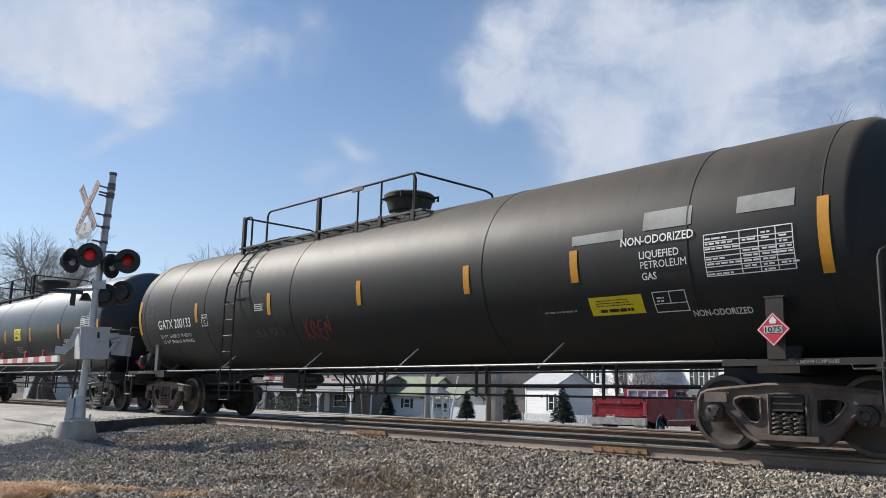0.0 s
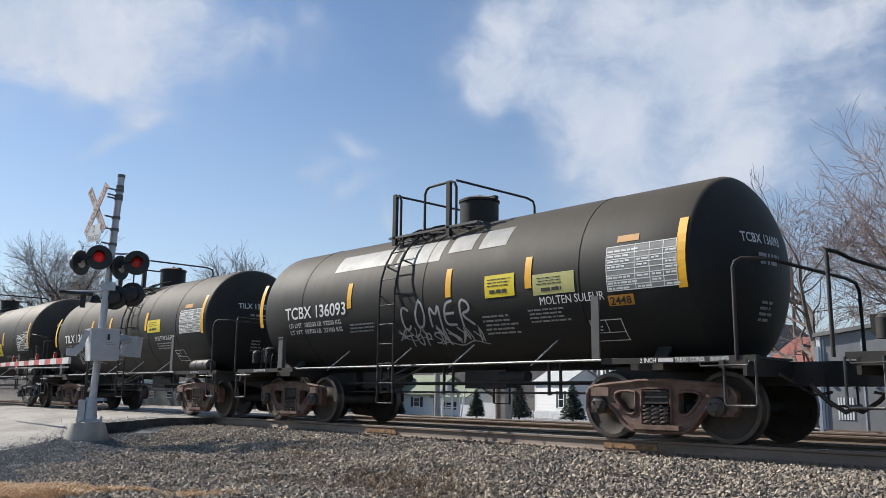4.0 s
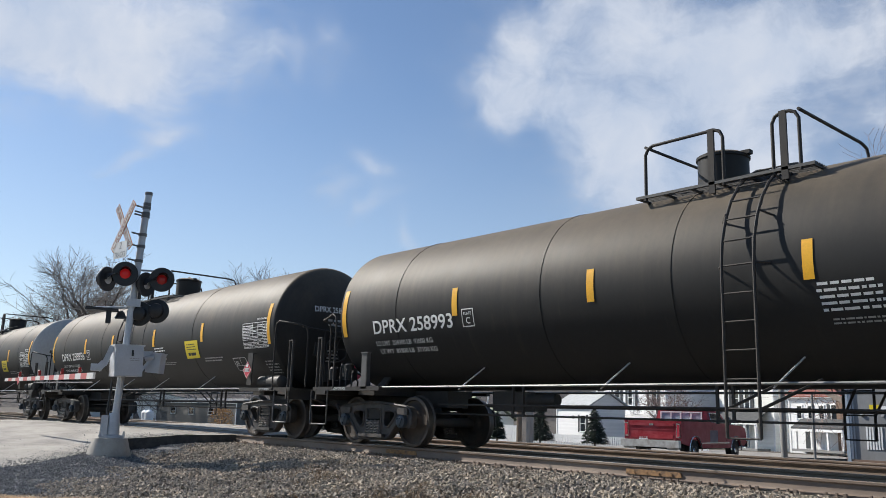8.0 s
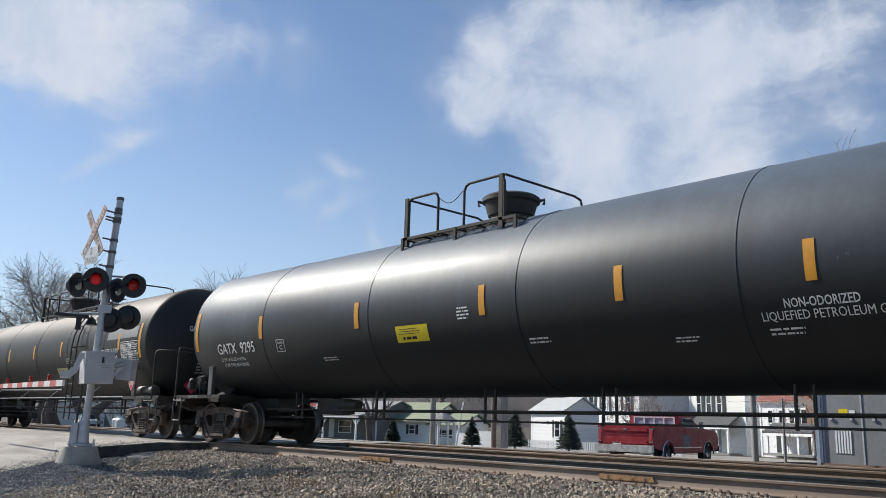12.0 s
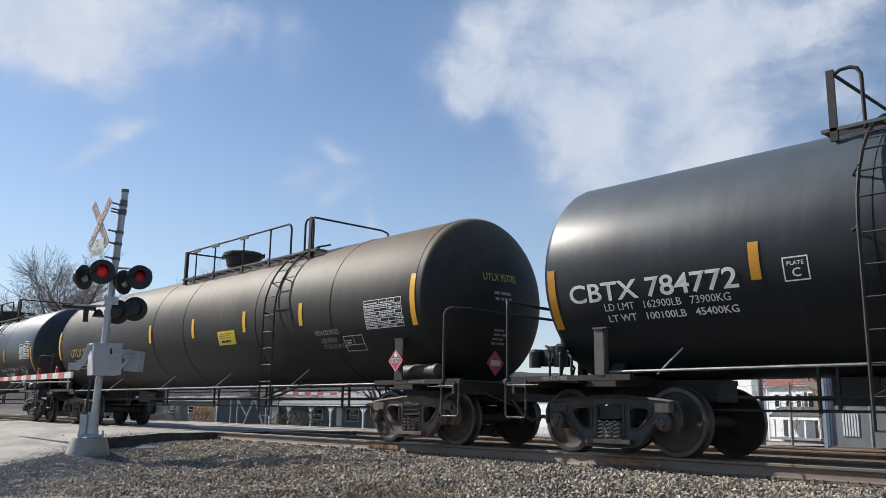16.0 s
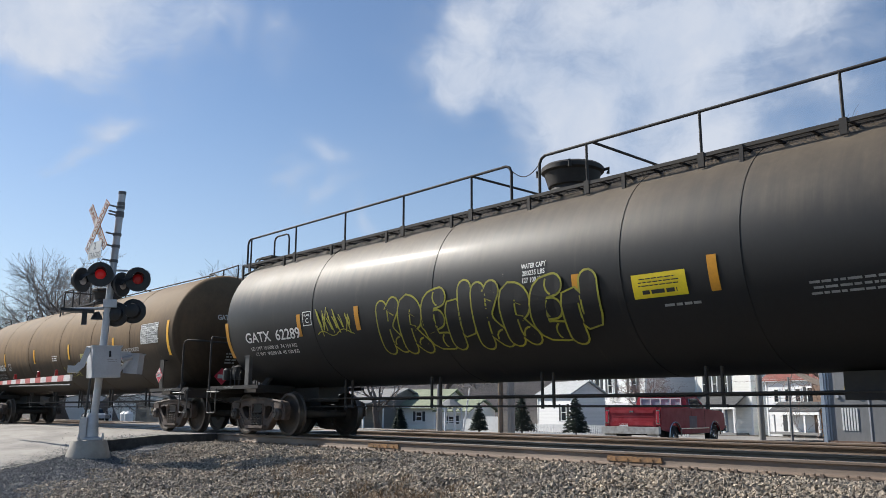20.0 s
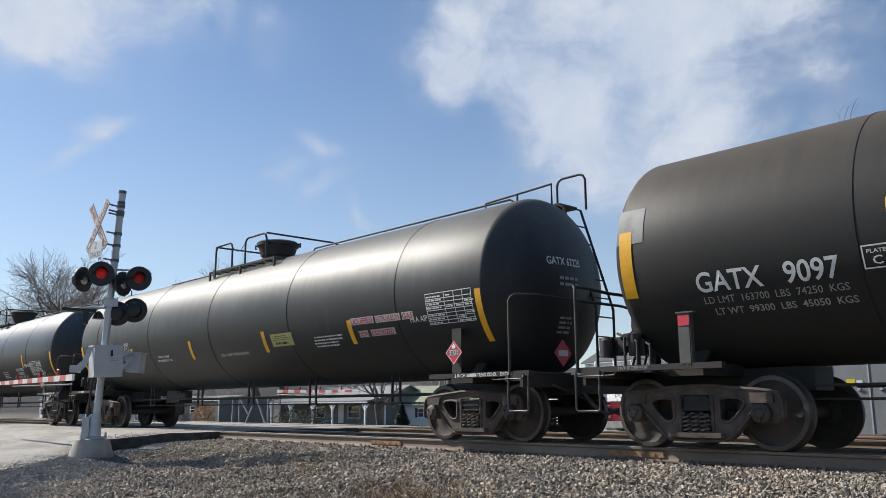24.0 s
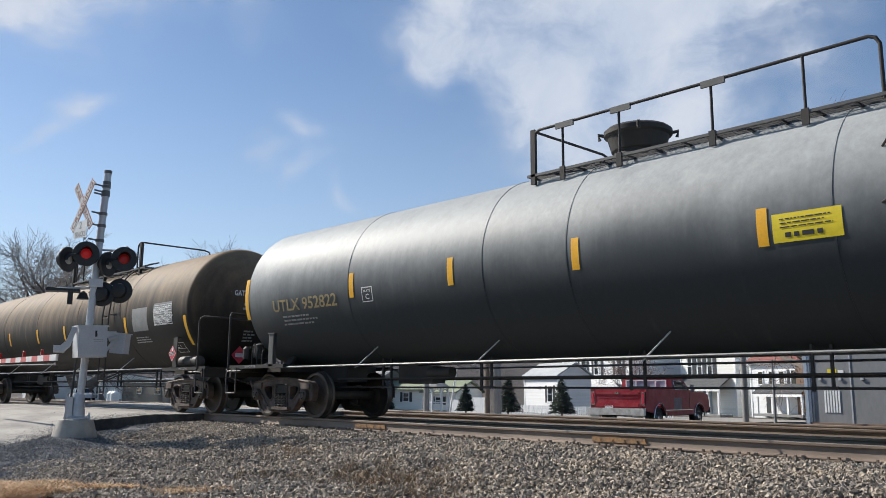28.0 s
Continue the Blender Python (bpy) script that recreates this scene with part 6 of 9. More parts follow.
def crossing_signal(m, lean=0.043):
    root = thing("crossing_signal", "grey railway crossing signal mast with crossbuck and red lamps", "crossing signal", m)
    g = Geo()
    g.lathe([(-0.40, 0.47), (-0.05, 0.43), (0.06, 0.40), (0.25, 0.335), (0.29, 0.315), (0.30, 0.27), (0.30, 0.01)], "z", 22)
    g.v = [(x + 0.022 * noise.noise(Vector((x * 4, y * 4, z * 5))), y + 0.022 * noise.noise(Vector((y * 4, z * 5, x * 4))), z) for x, y, z in g.v]
    part("foundation", g, M["concrete"], root, "worn round concrete foundation", 40)
    part("base_casting", Geo().lathe([(0.29, 0.22), (0.33, 0.22), (0.36, 0.13), (0.75, 0.105), (0.78, 0.09)], "z", 20, (0.03, 0, 0)), M["galv"], root)
    part("junction_box", Geo().box(-0.14, -0.02, 0.52, 0.13, 0.16, 0.42), M["galv"], root, "", 0)
    for sx, sy in ((-0.2, -0.2), (0.24, -0.2), (0.24, 0.2), (-0.2, 0.2)):
        part("anchor_bolt", Geo().cyl((sx, sy, 0.28), (sx, sy, 0.42), 0.016, 8).cyl((sx, sy, 0.32), (sx, sy, 0.35), 0.032, 6), M["galv"], root)

    def ax(z):
        return 0.02 + lean * z
    part("mast", Geo().tube([(ax(0.3), 0, 0.3), (ax(5.36), 0, 5.36)], 0.072, 18), M["galv"], root, "galvanised steel mast")
    part("conduit", Geo().tube([(ax(0.7) - 0.17, 0.02, 0.6), (ax(1.5) - 0.15, 0.02, 1.6)], 0.024, 10), M["lamp_black"], root, "dark cable conduit")
    for z in (3.88, 4.19, 4.44, 4.84, 4.90, 5.02):
        part("clamp", Geo().lathe([(z - 0.03, 0.085), (z + 0.03, 0.085)], "z", 14, (ax(z), 0, 0)).cyl((ax(z), 0, z), (ax(z) - 0.22, -0.08, z + 0.02), 0.018, 8), M["clamp_dark"], root, "dark clamp with sign bracket")
    for z0, z1 in ((5.30, 5.365), (5.06, 5.13)):
        part("mast_band", Geo().lathe([(z0, 0.078), (z1, 0.078)], "z", 18, (ax((z0 + z1) / 2), 0, 0)), M["clamp_dark"], root, "dark band round the mast top")
    # crossbuck, turned towards the road
    sign = part("crossbuck", Geo().box(0, 0.02, 0, 0.05, 0.03, 0.30), M["galv"], root)
    sign.matrix_local = pose(-0.17, -0.14, 4.55, 0, 0, -63)
    for turn in (52, -52):
        y = -0.012 if turn > 0 else 0.004
        b = part("crossbuck_board", Geo().box(0, 0, 0, 1.20, 0.008, 0.18), M["buck_edge"], sign, "white crossbuck board with worn orange edge", 0)
        b.matrix_local = pose(0, y, 0, 0, -turn, 0)
        f = part("crossbuck_board", Geo().box(0, -0.005, 0, 1.17, 0.006, 0.145), M["buck_white"], sign, "white reflective crossbuck face", 0)
        f.matrix_local = pose(0, y, 0, 0, -turn, 0)
        spread = [("CROSSING", -0.56, 1.12)] if turn > 0 else [("RAIL", -0.56, 0.40), ("ROAD", 0.16, 0.40)]
        for word, u, w in spread:
            q = part("lettering", upright(plus_at(lettering(word, w, 0.105), u, -0.0525), -0.011), M["buck_letter"], sign, "worn brown crossing words", 0)
            q.matrix_local = pose(0, y, 0, 0, -turn, 0)
    plate = part("track_sign", Geo().box(0, 0, 0, 0.52, 0.006, 0.35), M["buck_white"], root, "white two tracks sign", 0)
    plate.matrix_local = pose(-0.19, -0.13, 4.06, 0, 0, -63)
    part("lettering", upright(plus_at(lettering("2", 0.10, 0.15), -0.05, 0.02), -0.005), M["letter_dim"], plate, "", 0)
    part("lettering", upright(plus_at(lettering("TRACKS", 0.44, 0.11), -0.22, -0.15), -0.005), M["letter_dim"], plate, "", 0)
    # lamps
    part("lamp_arm", Geo().tube([(ax(3.66) - 0.40, 0.0, 3.62), (ax(3.7), 0.05, 3.70), (0.86, 0.05, 3.72), (0.90, 0.05, 3.66), (0.90, 0.05, 3.55)], 0.022, 8), M["galv"], root)
    part("lamp_arm", Geo().tube([(ax(2.9) - 0.75, 0.1, 2.86), (ax(2.9), 0.1, 2.92), (0.75, 0.1, 3.0)], 0.03, 8), M["galv"], root)
    part("lamp_arm", Geo().box(ax(3.2) + 0.02, -0.02, 3.0, 0.26, 0.2, 0.16), M["galv"], root, "", 0)
    lamp_unit(root, -0.05, -0.16, 3.57, 2, True, "lens_red")
    lamp_unit(root, 0.67, -0.16, 3.51, 2, True, "lens_dim")
    lamp_unit(root, -0.38, -0.06, 3.45, 52, False, "lens_clear")
    lamp_unit(root, 0.38, -0.06, 3.40, 52, False, "lens_clear")
    lamp_unit(root, 0.31, 0.10, 2.80, 165, False, "lens_clear")
    lamp_unit(root, 0.64, 0.10, 2.88, 165, False, "lens_clear")
    bell = Geo().box(-0.42, 0.12, 2.84, 0.62, 0.30, 0.05).span((-0.72, 0.1, 2.86), (-0.1, 0.1, 2.83), 0.12, 0.06).box(-0.28, 0.05, 2.70, 0.10, 0.10, 0.28).lathe([(2.68, 0.12), (2.80, 0.07), (2.84, 0.03)], "z", 14, (-0.05, 0.12, 0))
    part("bell_bracket", bell, M["lamp_black"], root, "black side lamp seen edge-on", 20)
    # gate mechanism
    c = part("mechanism_cabinet", Geo().box(0, 0, 0, 0.54, 0.42, 0.60).box(0, 0, 0.31, 0.58, 0.46, 0.03), M["cabinet"], root, "pale grey gate mechanism cabinet", 0)
    c.matrix_local = pose(0.15, -0.20, 1.80, 0, -2, 14)
    part("cabinet_door", Geo().box(0, -0.218, -0.01, 0.48, 0.02, 0.54), M["cabinet"], c, "", 0)
    part("hasp", Geo().box(0.05, -0.235, 0.17, 0.035, 0.02, 0.10).cyl((0.05, -0.245, 0.10), (0.05, -0.245, 0.16), 0.022, 8), M["lamp_black"], c, "dark padlock and hasp", 30)
    part("cabinet_writing", upright(bars(0.22, 0.07, 2, random.Random(3)), -0.2305), M["letter_dim"], c, "", 0)["kind"] = "stuff"
    box = part("relay_box", Geo().box(0, 0, 0, 0.30, 0.24, 0.40).box(0, 0, 0.205, 0.34, 0.28, 0.02), M["cabinet"], root, "grey side box with lid", 0)
    box.matrix_local = pose(0.72, 0.06, 1.80, 0, 4, -28)
    part("relay_bracket", Geo().box(0.52, 0.05, 1.98, 0.24, 0.16, 0.12).cyl((0.50, -0.02, 1.88), (0.68, -0.06, 1.93), 0.05, 10).span((0.44, 0.0, 1.62), (0.60, 0.0, 1.86), 0.05, 0.06), M["galv"], root, "steel bracket and shaft", 30)
    for y in (-0.30, 0.10):
        arm = Geo().span((-0.14, y, 2.08), (-0.26, y, 1.72), 0.03, 0.10).span((-0.26, y, 1.76), (-0.38, y, 1.62), 0.03, 0.12)
        arm.cyl((-0.16, y - 0.03, 2.02), (-0.16, y + 0.03, 2.02), 0.05, 10).cyl((-0.20, y - 0.03, 1.90), (-0.20, y + 0.03, 1.90), 0.025, 8)
        part("gate_lever", arm, M["cabinet"], root, "grey gate lever", 30)
    part("counterweight", Geo().box(-0.40, -0.10, 1.66, 0.20, 0.34, 0.13), M["cabinet"], root, "grey gate arm clamp", 0)
    return root


SIGNAL_AT = pose(-17.1, 6.28, -0.34, 0, 0, 69.8)
crossing_signal(SIGNAL_AT)


def gate_arm(start, end):
    """A lowered crossing gate: a tapered arm in red and white bands with small lamps."""
    a, b = Vector(start), Vector(end)
    d = b - a
    yaw = math.degrees(math.atan2(d.y, d.x))
    pitch = -math.degrees(math.atan2(d.z, math.hypot(d.x, d.y)))
    root = thing("gate_arm", "lowered crossing gate arm banded red and white", "gate", pose(*start, 0, pitch, yaw))
    n = int(d.length / 0.41)
    for i in range(n):
        x = (i + 0.5) * d.length / n
        s = 1 - 0.4 * i / n
        g = Geo().box(x, 0, 0, d.length / n, 0.05, 0.125 * s)
        part("band", g, M["arm_red" if i % 2 else "arm_white"], root, "", 0)
    part("lower_rail", Geo().tube([(0, 0.0, -0.14), (d.length * 0.6, 0.0, -0.10)], 0.018, 6), M["lamp_black"], root)
    for k in (0.13, 0.30, 0.55, 0.8):
        part("gate_lamp", Geo().box(d.length * k, 0, 0.10, 0.05, 0.06, 0.07).lathe([(0.12, 0.03), (0.18, 0.034), (0.195, 0.02)], "z", 12, (d.length * k, 0, 0)), M["lens_dim"], root, "small red gate lamp", 30)
    return root


gate_arm((-17.6, 6.0, 1.17), (-25.6, 6.35, 1.20))
gate_arm((-30.6, 18.7, 1.205), (-25.2, 18.9, 1.12))


# ---- across the tracks: houses ----
M["siding"] = material("white_siding", (0.80, 0.80, 0.80), 0.6, 0.0, (0.67, 0.67, 0.67), 0.5, 0.8, (0.2, 0.2, 7.0), 12, 0.25, 0.01)
M["siding_cream"] = material("cream_siding", (0.83, 0.82, 0.77), 0.6, 0.0, (0.68, 0.66, 0.60), 0.5, 0.8, (0.2, 0.2, 7.0), 12, 0.25, 0.01)
M["siding_grey"] = material("grey_siding", (0.20, 0.19, 0.172), 0.65, 0.0, (0.15, 0.14, 0.128), 0.5, 0.8, (0.2, 0.2, 7.0), 12, 0.25, 0.01)
M["shed_metal"] = material("shed_metal", (0.25, 0.255, 0.26), 0.5, 0.1, (0.18, 0.185, 0.185), 0.6, 0.6, (1, 1, 0.4), 10, 0.1, 0.006)
M["shingle"] = material("dark_shingle", (0.065, 0.068, 0.072), 0.85, 0.0, (0.11, 0.11, 0.11), 0.7, 2.0, (1, 1, 5), 30, 0.5, 0.01)
M["roof_red"] = material("red_roof", (0.26, 0.085, 0.065), 0.75, 0.0, (0.19, 0.07, 0.055), 0.6, 1.5, (1, 1, 5), 20, 0.3)
M["roof_grey"] = material("grey_roof", (0.24, 0.24, 0.235), 0.75, 0.0, (0.18, 0.18, 0.175), 0.6, 1.5, (1, 1, 5), 20, 0.3)
M["roof_pale"] = material("pale_roof", (0.42, 0.43, 0.43), 0.7, 0.0, (0.33, 0.34, 0.34), 0.6, 1.5, (1, 1, 5), 20, 0.3)
M["roof_sage"] = material("sage_roof", (0.22, 0.25, 0.16), 0.7, 0.0, (0.31, 0.33, 0.23), 0.6, 1.5, (1, 1, 5), 20, 0.3)
M["brick"] = material("brown_brick", (0.19, 0.12, 0.085), 0.85, 0.0, (0.27, 0.20, 0.15), 0.7, 3.0, (1, 1, 4), 20, 0.5)
M["trim"] = material("white_trim", (0.84, 0.84, 0.83), 0.5, 0.0, (0.66, 0.66, 0.65), 0.4, 3.0, bump=0.03)
M["shutter"] = material("dark_shutter", (0.035, 0.04, 0.045), 0.6, bump=0.05)
M["pane"] = glass("window_pane")
M["bluegrey"] = material("blue_grey_door", (0.33, 0.40, 0.48), 0.55, bump=0.03)
M["pole_wood"] = material("pole_wood", (0.15, 0.115, 0.085), 0.9, 0.0, (0.23, 0.19, 0.15), 0.7, 3.0, (4, 4, 0.5), 40, 0.5)
M["pole_grey"] = material("pole_grey", (0.27, 0.26, 0.245), 0.8, 0.0, (0.19, 0.185, 0.175), 0.7, 3.0, (4, 4, 0.5), 40, 0.4)


def window(house, x, y, z, w, h, shutters=True):
    """A sash window on a wall that faces the tracks; y is the wall's face."""
    f = Geo()
    for a, b, c, d in ((0, h / 2, w + 0.16, 0.09), (0, -h / 2, w + 0.2, 0.10), (-w / 2, 0, 0.08, h), (w / 2, 0, 0.08, h), (0, 0, w, 0.05)):
        f.box(x + a, y - 0.03, z + b, c, 0.08, d)
    win = part("window", f, M["trim"], house, "white sash window", 0)
    part("pane", Geo().box(x, y - 0.006, z, w, 0.02, h), M["pane"], win, "", 0)
    if shutters:
        for s in (-1, 1):
            part("shutter", Geo().box(x + s * (w / 2 + 0.24), y - 0.025, z, 0.34, 0.04, h + 0.1), M["shutter"], house, "dark shutter", 0)
    return win


def gable_house(label, x0, x1, y0, y1, z0, eave, ridge, wall, roof, along="x", over=0.35, turn=None, tilt=-15):
    """Walls and a gable roof; along is the ridge's direction."""
    h = thing("house", label, "house", pose(0, 0, 0) if turn is None else pose(turn, y0, 0, 0, 0, tilt) @ pose(-turn, -y0, 0))
    g = Geo()
    xm, ym = (x0 + x1) / 2, (y0 + y1) / 2
    v = [(x0, y0, z0), (x1, y0, z0), (x1, y1, z0), (x0, y1, z0), (x0, y0, eave), (x1, y0, eave), (x1, y1, eave), (x0, y1, eave)]
    g.v = v + ([(x0, ym, ridge), (x1, ym, ridge)] if along == "x" else [(xm, y0, ridge), (xm, y1, ridge)])
    if along == "x":
        g.f = [(0, 1, 5, 4), (2, 3, 7, 6), (1, 2, 6, 9, 5), (3, 0, 4, 8, 7)]
    else:
        g.f = [(0, 1, 5, 8, 4), (2, 3, 7, 9, 6), (1, 2, 6, 5), (3, 0, 4, 7)]
    part("wall", g, M[wall], h, "", 0)
    t = 0.14
    for s in (-1, 1):
        r = Geo()
        if along == "x":
            ye = y0 - over if s < 0 else y1 + over
            ze = eave - (ridge - eave) * over / (ym - y0)
            a = [(x0 - over, ye, ze), (x1 + over, ye, ze), (x1 + over, ym, ridge), (x0 - over, ym, ridge)]
        else:
            xe = x0 - over if s < 0 else x1 + over
            ze = eave - (ridge - eave) * over / (xm - x0)
            a = [(xe, y0 - over, ze), (xe, y1 + over, ze), (xm, y1 + over, ridge), (xm, y0 - over, ridge)]
        r.v = [(p[0], p[1], p[2] + 0.02) for p in a] + [(p[0], p[1], p[2] + 0.02 + t) for p in a]
        r.f = [(0, 1, 2, 3), (7, 6, 5, 4), (0, 4, 5, 1), (1, 5, 6, 2), (2, 6, 7, 3), (3, 7, 4, 0)]
        part("roof", r, M[roof], h, "", 0, True)
    for s in (x0, x1):
        part("corner_board", Geo().box(s, y0 - 0.01, (z0 + eave) / 2, 0.16, 0.08, eave - z0), M["trim"], h, "", 0)
    part("fascia", Geo().box(xm, y0 - over * 0.9, eave - 0.12, x1 - x0 + 0.5, 0.06, 0.18), M["trim"], h, "", 0) if along == "x" else None
    return h


def porch(h, x0, x1, y0, y1, floor, eave, top, posts, roof="shingle", brace=False):
    r = Geo()
    r.v = [(x0, y0, eave), (x1, y0, eave), (x1, y1, top), (x0, y1, top), (x0, y0, eave + 0.14), (x1, y0, eave + 0.14), (x1, y1, top + 0.14), (x0, y1, top + 0.14)]
    r.f = [(0, 3, 2, 1), (4, 5, 6, 7), (0, 1, 5, 4), (1, 2, 6, 5), (2, 3, 7, 6), (3, 0, 4, 7)]
    part("porch_roof", r, M[roof], h, "dark porch roof", 0)
    part("porch_fascia", Geo().box((x0 + x1) / 2, y0 + 0.05, eave - 0.10, x1 - x0, 0.10, 0.22), M["trim"], h, "", 0)
    part("porch_floor", Geo().box((x0 + x1) / 2, (y0 + y1) / 2, floor - 0.1, x1 - x0, y1 - y0, 0.2), M["roof_grey"], h, "", 0)
    for x in posts:
        g = Geo().box(x, y0 + 0.15, (floor + eave) / 2, 0.17, 0.17, eave - floor)
        if brace:
            for s in (-1, 1):
                g.span((x, y0 + 0.15, eave - 0.85), (x + s * 0.62, y0 + 0.15, eave - 0.15), 0.12, 0.12)
        part("porch_post", g, M["trim"], h, "white porch post", 0)


# two-storey white house with a balcony, and a low wing before it
h = gable_house("white two-storey house with dark shutters", -53.6, -44.6, 68, 78, -1.6, 4.9, 7.6, "siding", "shingle", "x", 0.35, -50.0, -15)
for x in (-51.6, -49.4, -46.2):
    window(h, x, 68, 2.95, 0.95, 1.5)
window(h, -51.6, 68, 0.0, 0.95, 1.4)
window(h, -46.4, 68, 0.0, 0.95, 1.4)
part("door", Geo().box(-49.2, 67.96, -0.35, 0.95, 0.06, 2.05), M["trim"], h, "white panelled door", 0)
porch(h, -53.4, -44.8, 66.6, 68, -1.2, 1.15, 1.3, [-53.2, -50.4, -47.6, -45.0], "trim")
part("balcony_rail", Geo().box(-49.1, 66.7, 2.0, 8.4, 0.07, 0.07), M["trim"], h, "white balcony rail", 0)
for i in range(42):
    part("baluster", shared("baluster", lambda: Geo().box(0, 0, 0, 0.04, 0.04, 0.66).mesh("baluster", M["trim"], 0)), None, h).location = (-53.2 + i * 0.2, 66.7, 1.68)
for x in (-53.2, -50.4, -47.6, -45.0):
    part("balcony_post", Geo().box(x, 66.7, 3.0, 0.14, 0.14, 3.6), M["trim"], h, "white balcony post", 0)
h = gable_house("low white house wing with a pale roof", -54.0, -47.9, 61, 64.6, -1.6, 2.0, 3.1, "siding", "roof_pale", "x", 0.3, -51.0, -20)
window(h, -49.2, 61, 0.35, 0.9, 1.45)
part("wall_lamp", Geo().box(-50.9, 60.97, 0.9, 0.16, 0.1, 0.3), M["shutter"], h, "small wall lantern", 0)
# white house with a dark porch roof
h = gable_house("white clapboard house with a dark porch roof", -41.0, -34.7, 68.2, 78, -1.6, 5.0, 7.4, "siding_cream", "shingle", "y", turn=-38.0)
for x in (-39.9, -38.7, -37.5):
    window(h, x, 68.2, 2.9, 0.55, 1.7, False)
    part("shutter", Geo().box(x + 0.55, 68.17, 2.9, 0.34, 0.04, 1.8), M["shutter"], h, "dark shutter", 0)
porch(h, -41.6, -35.2, 66.7, 68.2, -1.25, 0.9, 1.85, [-39.6, -37.6, -36.6, -35.4])
part("door", Geo().box(-37.9, 68.16, -0.25, 0.95, 0.06, 2.0), M["bluegrey"], h, "pale blue-grey door", 0)
window(h, -39.6, 68.2, 0.1, 0.8, 1.4, True)
# white house with a red roof and porch
h = gable_house("white house with a red roof and small porch", -36.3, -28.5, 72, 82, -1.6, 3.35, 6.2, "siding", "roof_red", "x", turn=-33.0)
for x in (-35.2, -34.0, -32.9):
    window(h, x, 72, 1.9, 0.55, 1.15, False)
for x in (-31.6, -30.2):
    window(h, x, 72, 1.9, 0.7, 1.3, True)
porch(h, -35.0, -29.9, 70.6, 72, -1.2, 0.47, 1.25, [-34.6, -33.0, -31.4, -30.0])
part("door", Geo().box(-34.2, 71.96, -0.2, 0.9, 0.06, 1.9), M["shutter"], h, "dark door", 0)
part("brick_front", Geo().box(-30.2, 71.95, 1.0, 2.4, 0.06, 4.6), M["brick"], h, "brown brick front", 0)
h.matrix_world = Matrix.Translation((0, 0, 0.557)) @ Matrix.Scale(0.84, 4) @ Matrix.Translation((0, 0, -0.557)) @ h.matrix_world
# grey metal shed with a striped panel
h = gable_house("grey metal shed with a white striped panel", -13.2, -5.0, 31, 38, -0.8, 2.85, 3.35, "shed_metal", "roof_grey", "y", 0.15)
for i in range(6):
    part("panel_stripe", Geo().box(-12.62 + i * 0.098, 30.985, 0.28, 0.055, 0.02, 0.78), M["trim"], h, "", 0)
part("yellow_sign", Geo().box(-12.32, 30.985, 1.32, 0.32, 0.02, 0.22), M["sign_yellow"], h, "small yellow sign", 0)
part("paper_notice", Geo().box(-12.02, 30.985, 1.33, 0.2, 0.02, 0.12), M["trim"], h, "", 0)
for i in range(5):
    part("seam_strip", Geo().box(-13.05 + i * 1.35, 30.99, 1.0, 0.05, 0.03, 3.5), M["galv"], h, "", 0)
for x in (-12.75, -12.05, -11.3):
    part("bolt_plate", Geo().box(x, 30.97, 1.08, 0.1, 0.06, 0.1), M["galv"], h, "", 0)
part("base_strip", Geo().box(-9.1, 30.96, -0.62, 8.2, 0.06, 0.3), M["brick"], h, "brown base strip", 0)
part("downpipe", Geo().box(-13.25, 30.95, 0.9, 0.13, 0.1, 3.2), M["bluegrey"], h, "", 0)
# long porch building with braced posts
h = gable_house("long low grey building with a white braced porch", -88.0, -69.6, 55.6, 62, -1.5, 1.35, 2.7, "siding_grey", "roof_grey", "x")
porch(h, -88.5, -69.2, 52.9, 55.6, -1.3, 1.05, 1.5, [-88.0, -83.8, -79.3, -75.5, -69.7], "roof_grey", True)
part("door", Geo().box(-77.4, 55.55, -0.2, 0.95, 0.06, 2.0), M["trim"], h, "white door", 0)
window(h, -75.0, 55.6, 0.0, 2.2, 1.3, False)
window(h, -81.5, 55.6, 0.0, 1.6, 1.2, False)
# pale low house and its annex
h = gable_house("pale low house with a weathered grey-green roof", -72.0, -64.6, 58, 64, -1.5, 0.9, 2.6, "siding_cream", "roof_sage", "x", 0.5, -68.0, 8)
window(h, -66.8, 58, -0.1, 0.8, 0.9, True)
window(h, -71.0, 58, -0.1, 0.6, 0.9, False)
h = gable_house("pale annex with a weathered pale roof", -64.5, -60.5, 59, 63.5, -1.5, 0.5, 1.5, "siding_cream", "roof_sage", "x", 0.4, -62.0, 8)
window(h, -62.6, 59, -0.4, 0.9, 0.7, True)
# far grey building and a white trailer by the street
h = gable_house("long low grey block building", -124.0, -99.0, 52, 60, -1.5, 1.6, 2.0, "siding_grey", "roof_grey", "x", 0.1)
for x in (-118, -112, -106):
    window(h, x, 52, 0.3, 1.6, 0.9, False)
h = gable_house("white storage building by the street", -156.0, -143.0, 48, 56, -1.5, 2.2, 3.1, "siding", "roof_grey", "x", 0.1)
h = gable_house("pale low warehouse far down the street", -185.0, -158.0, 62, 72, -1.5, 2.6, 3.2, "siding_cream", "roof_grey", "x", 0.1)

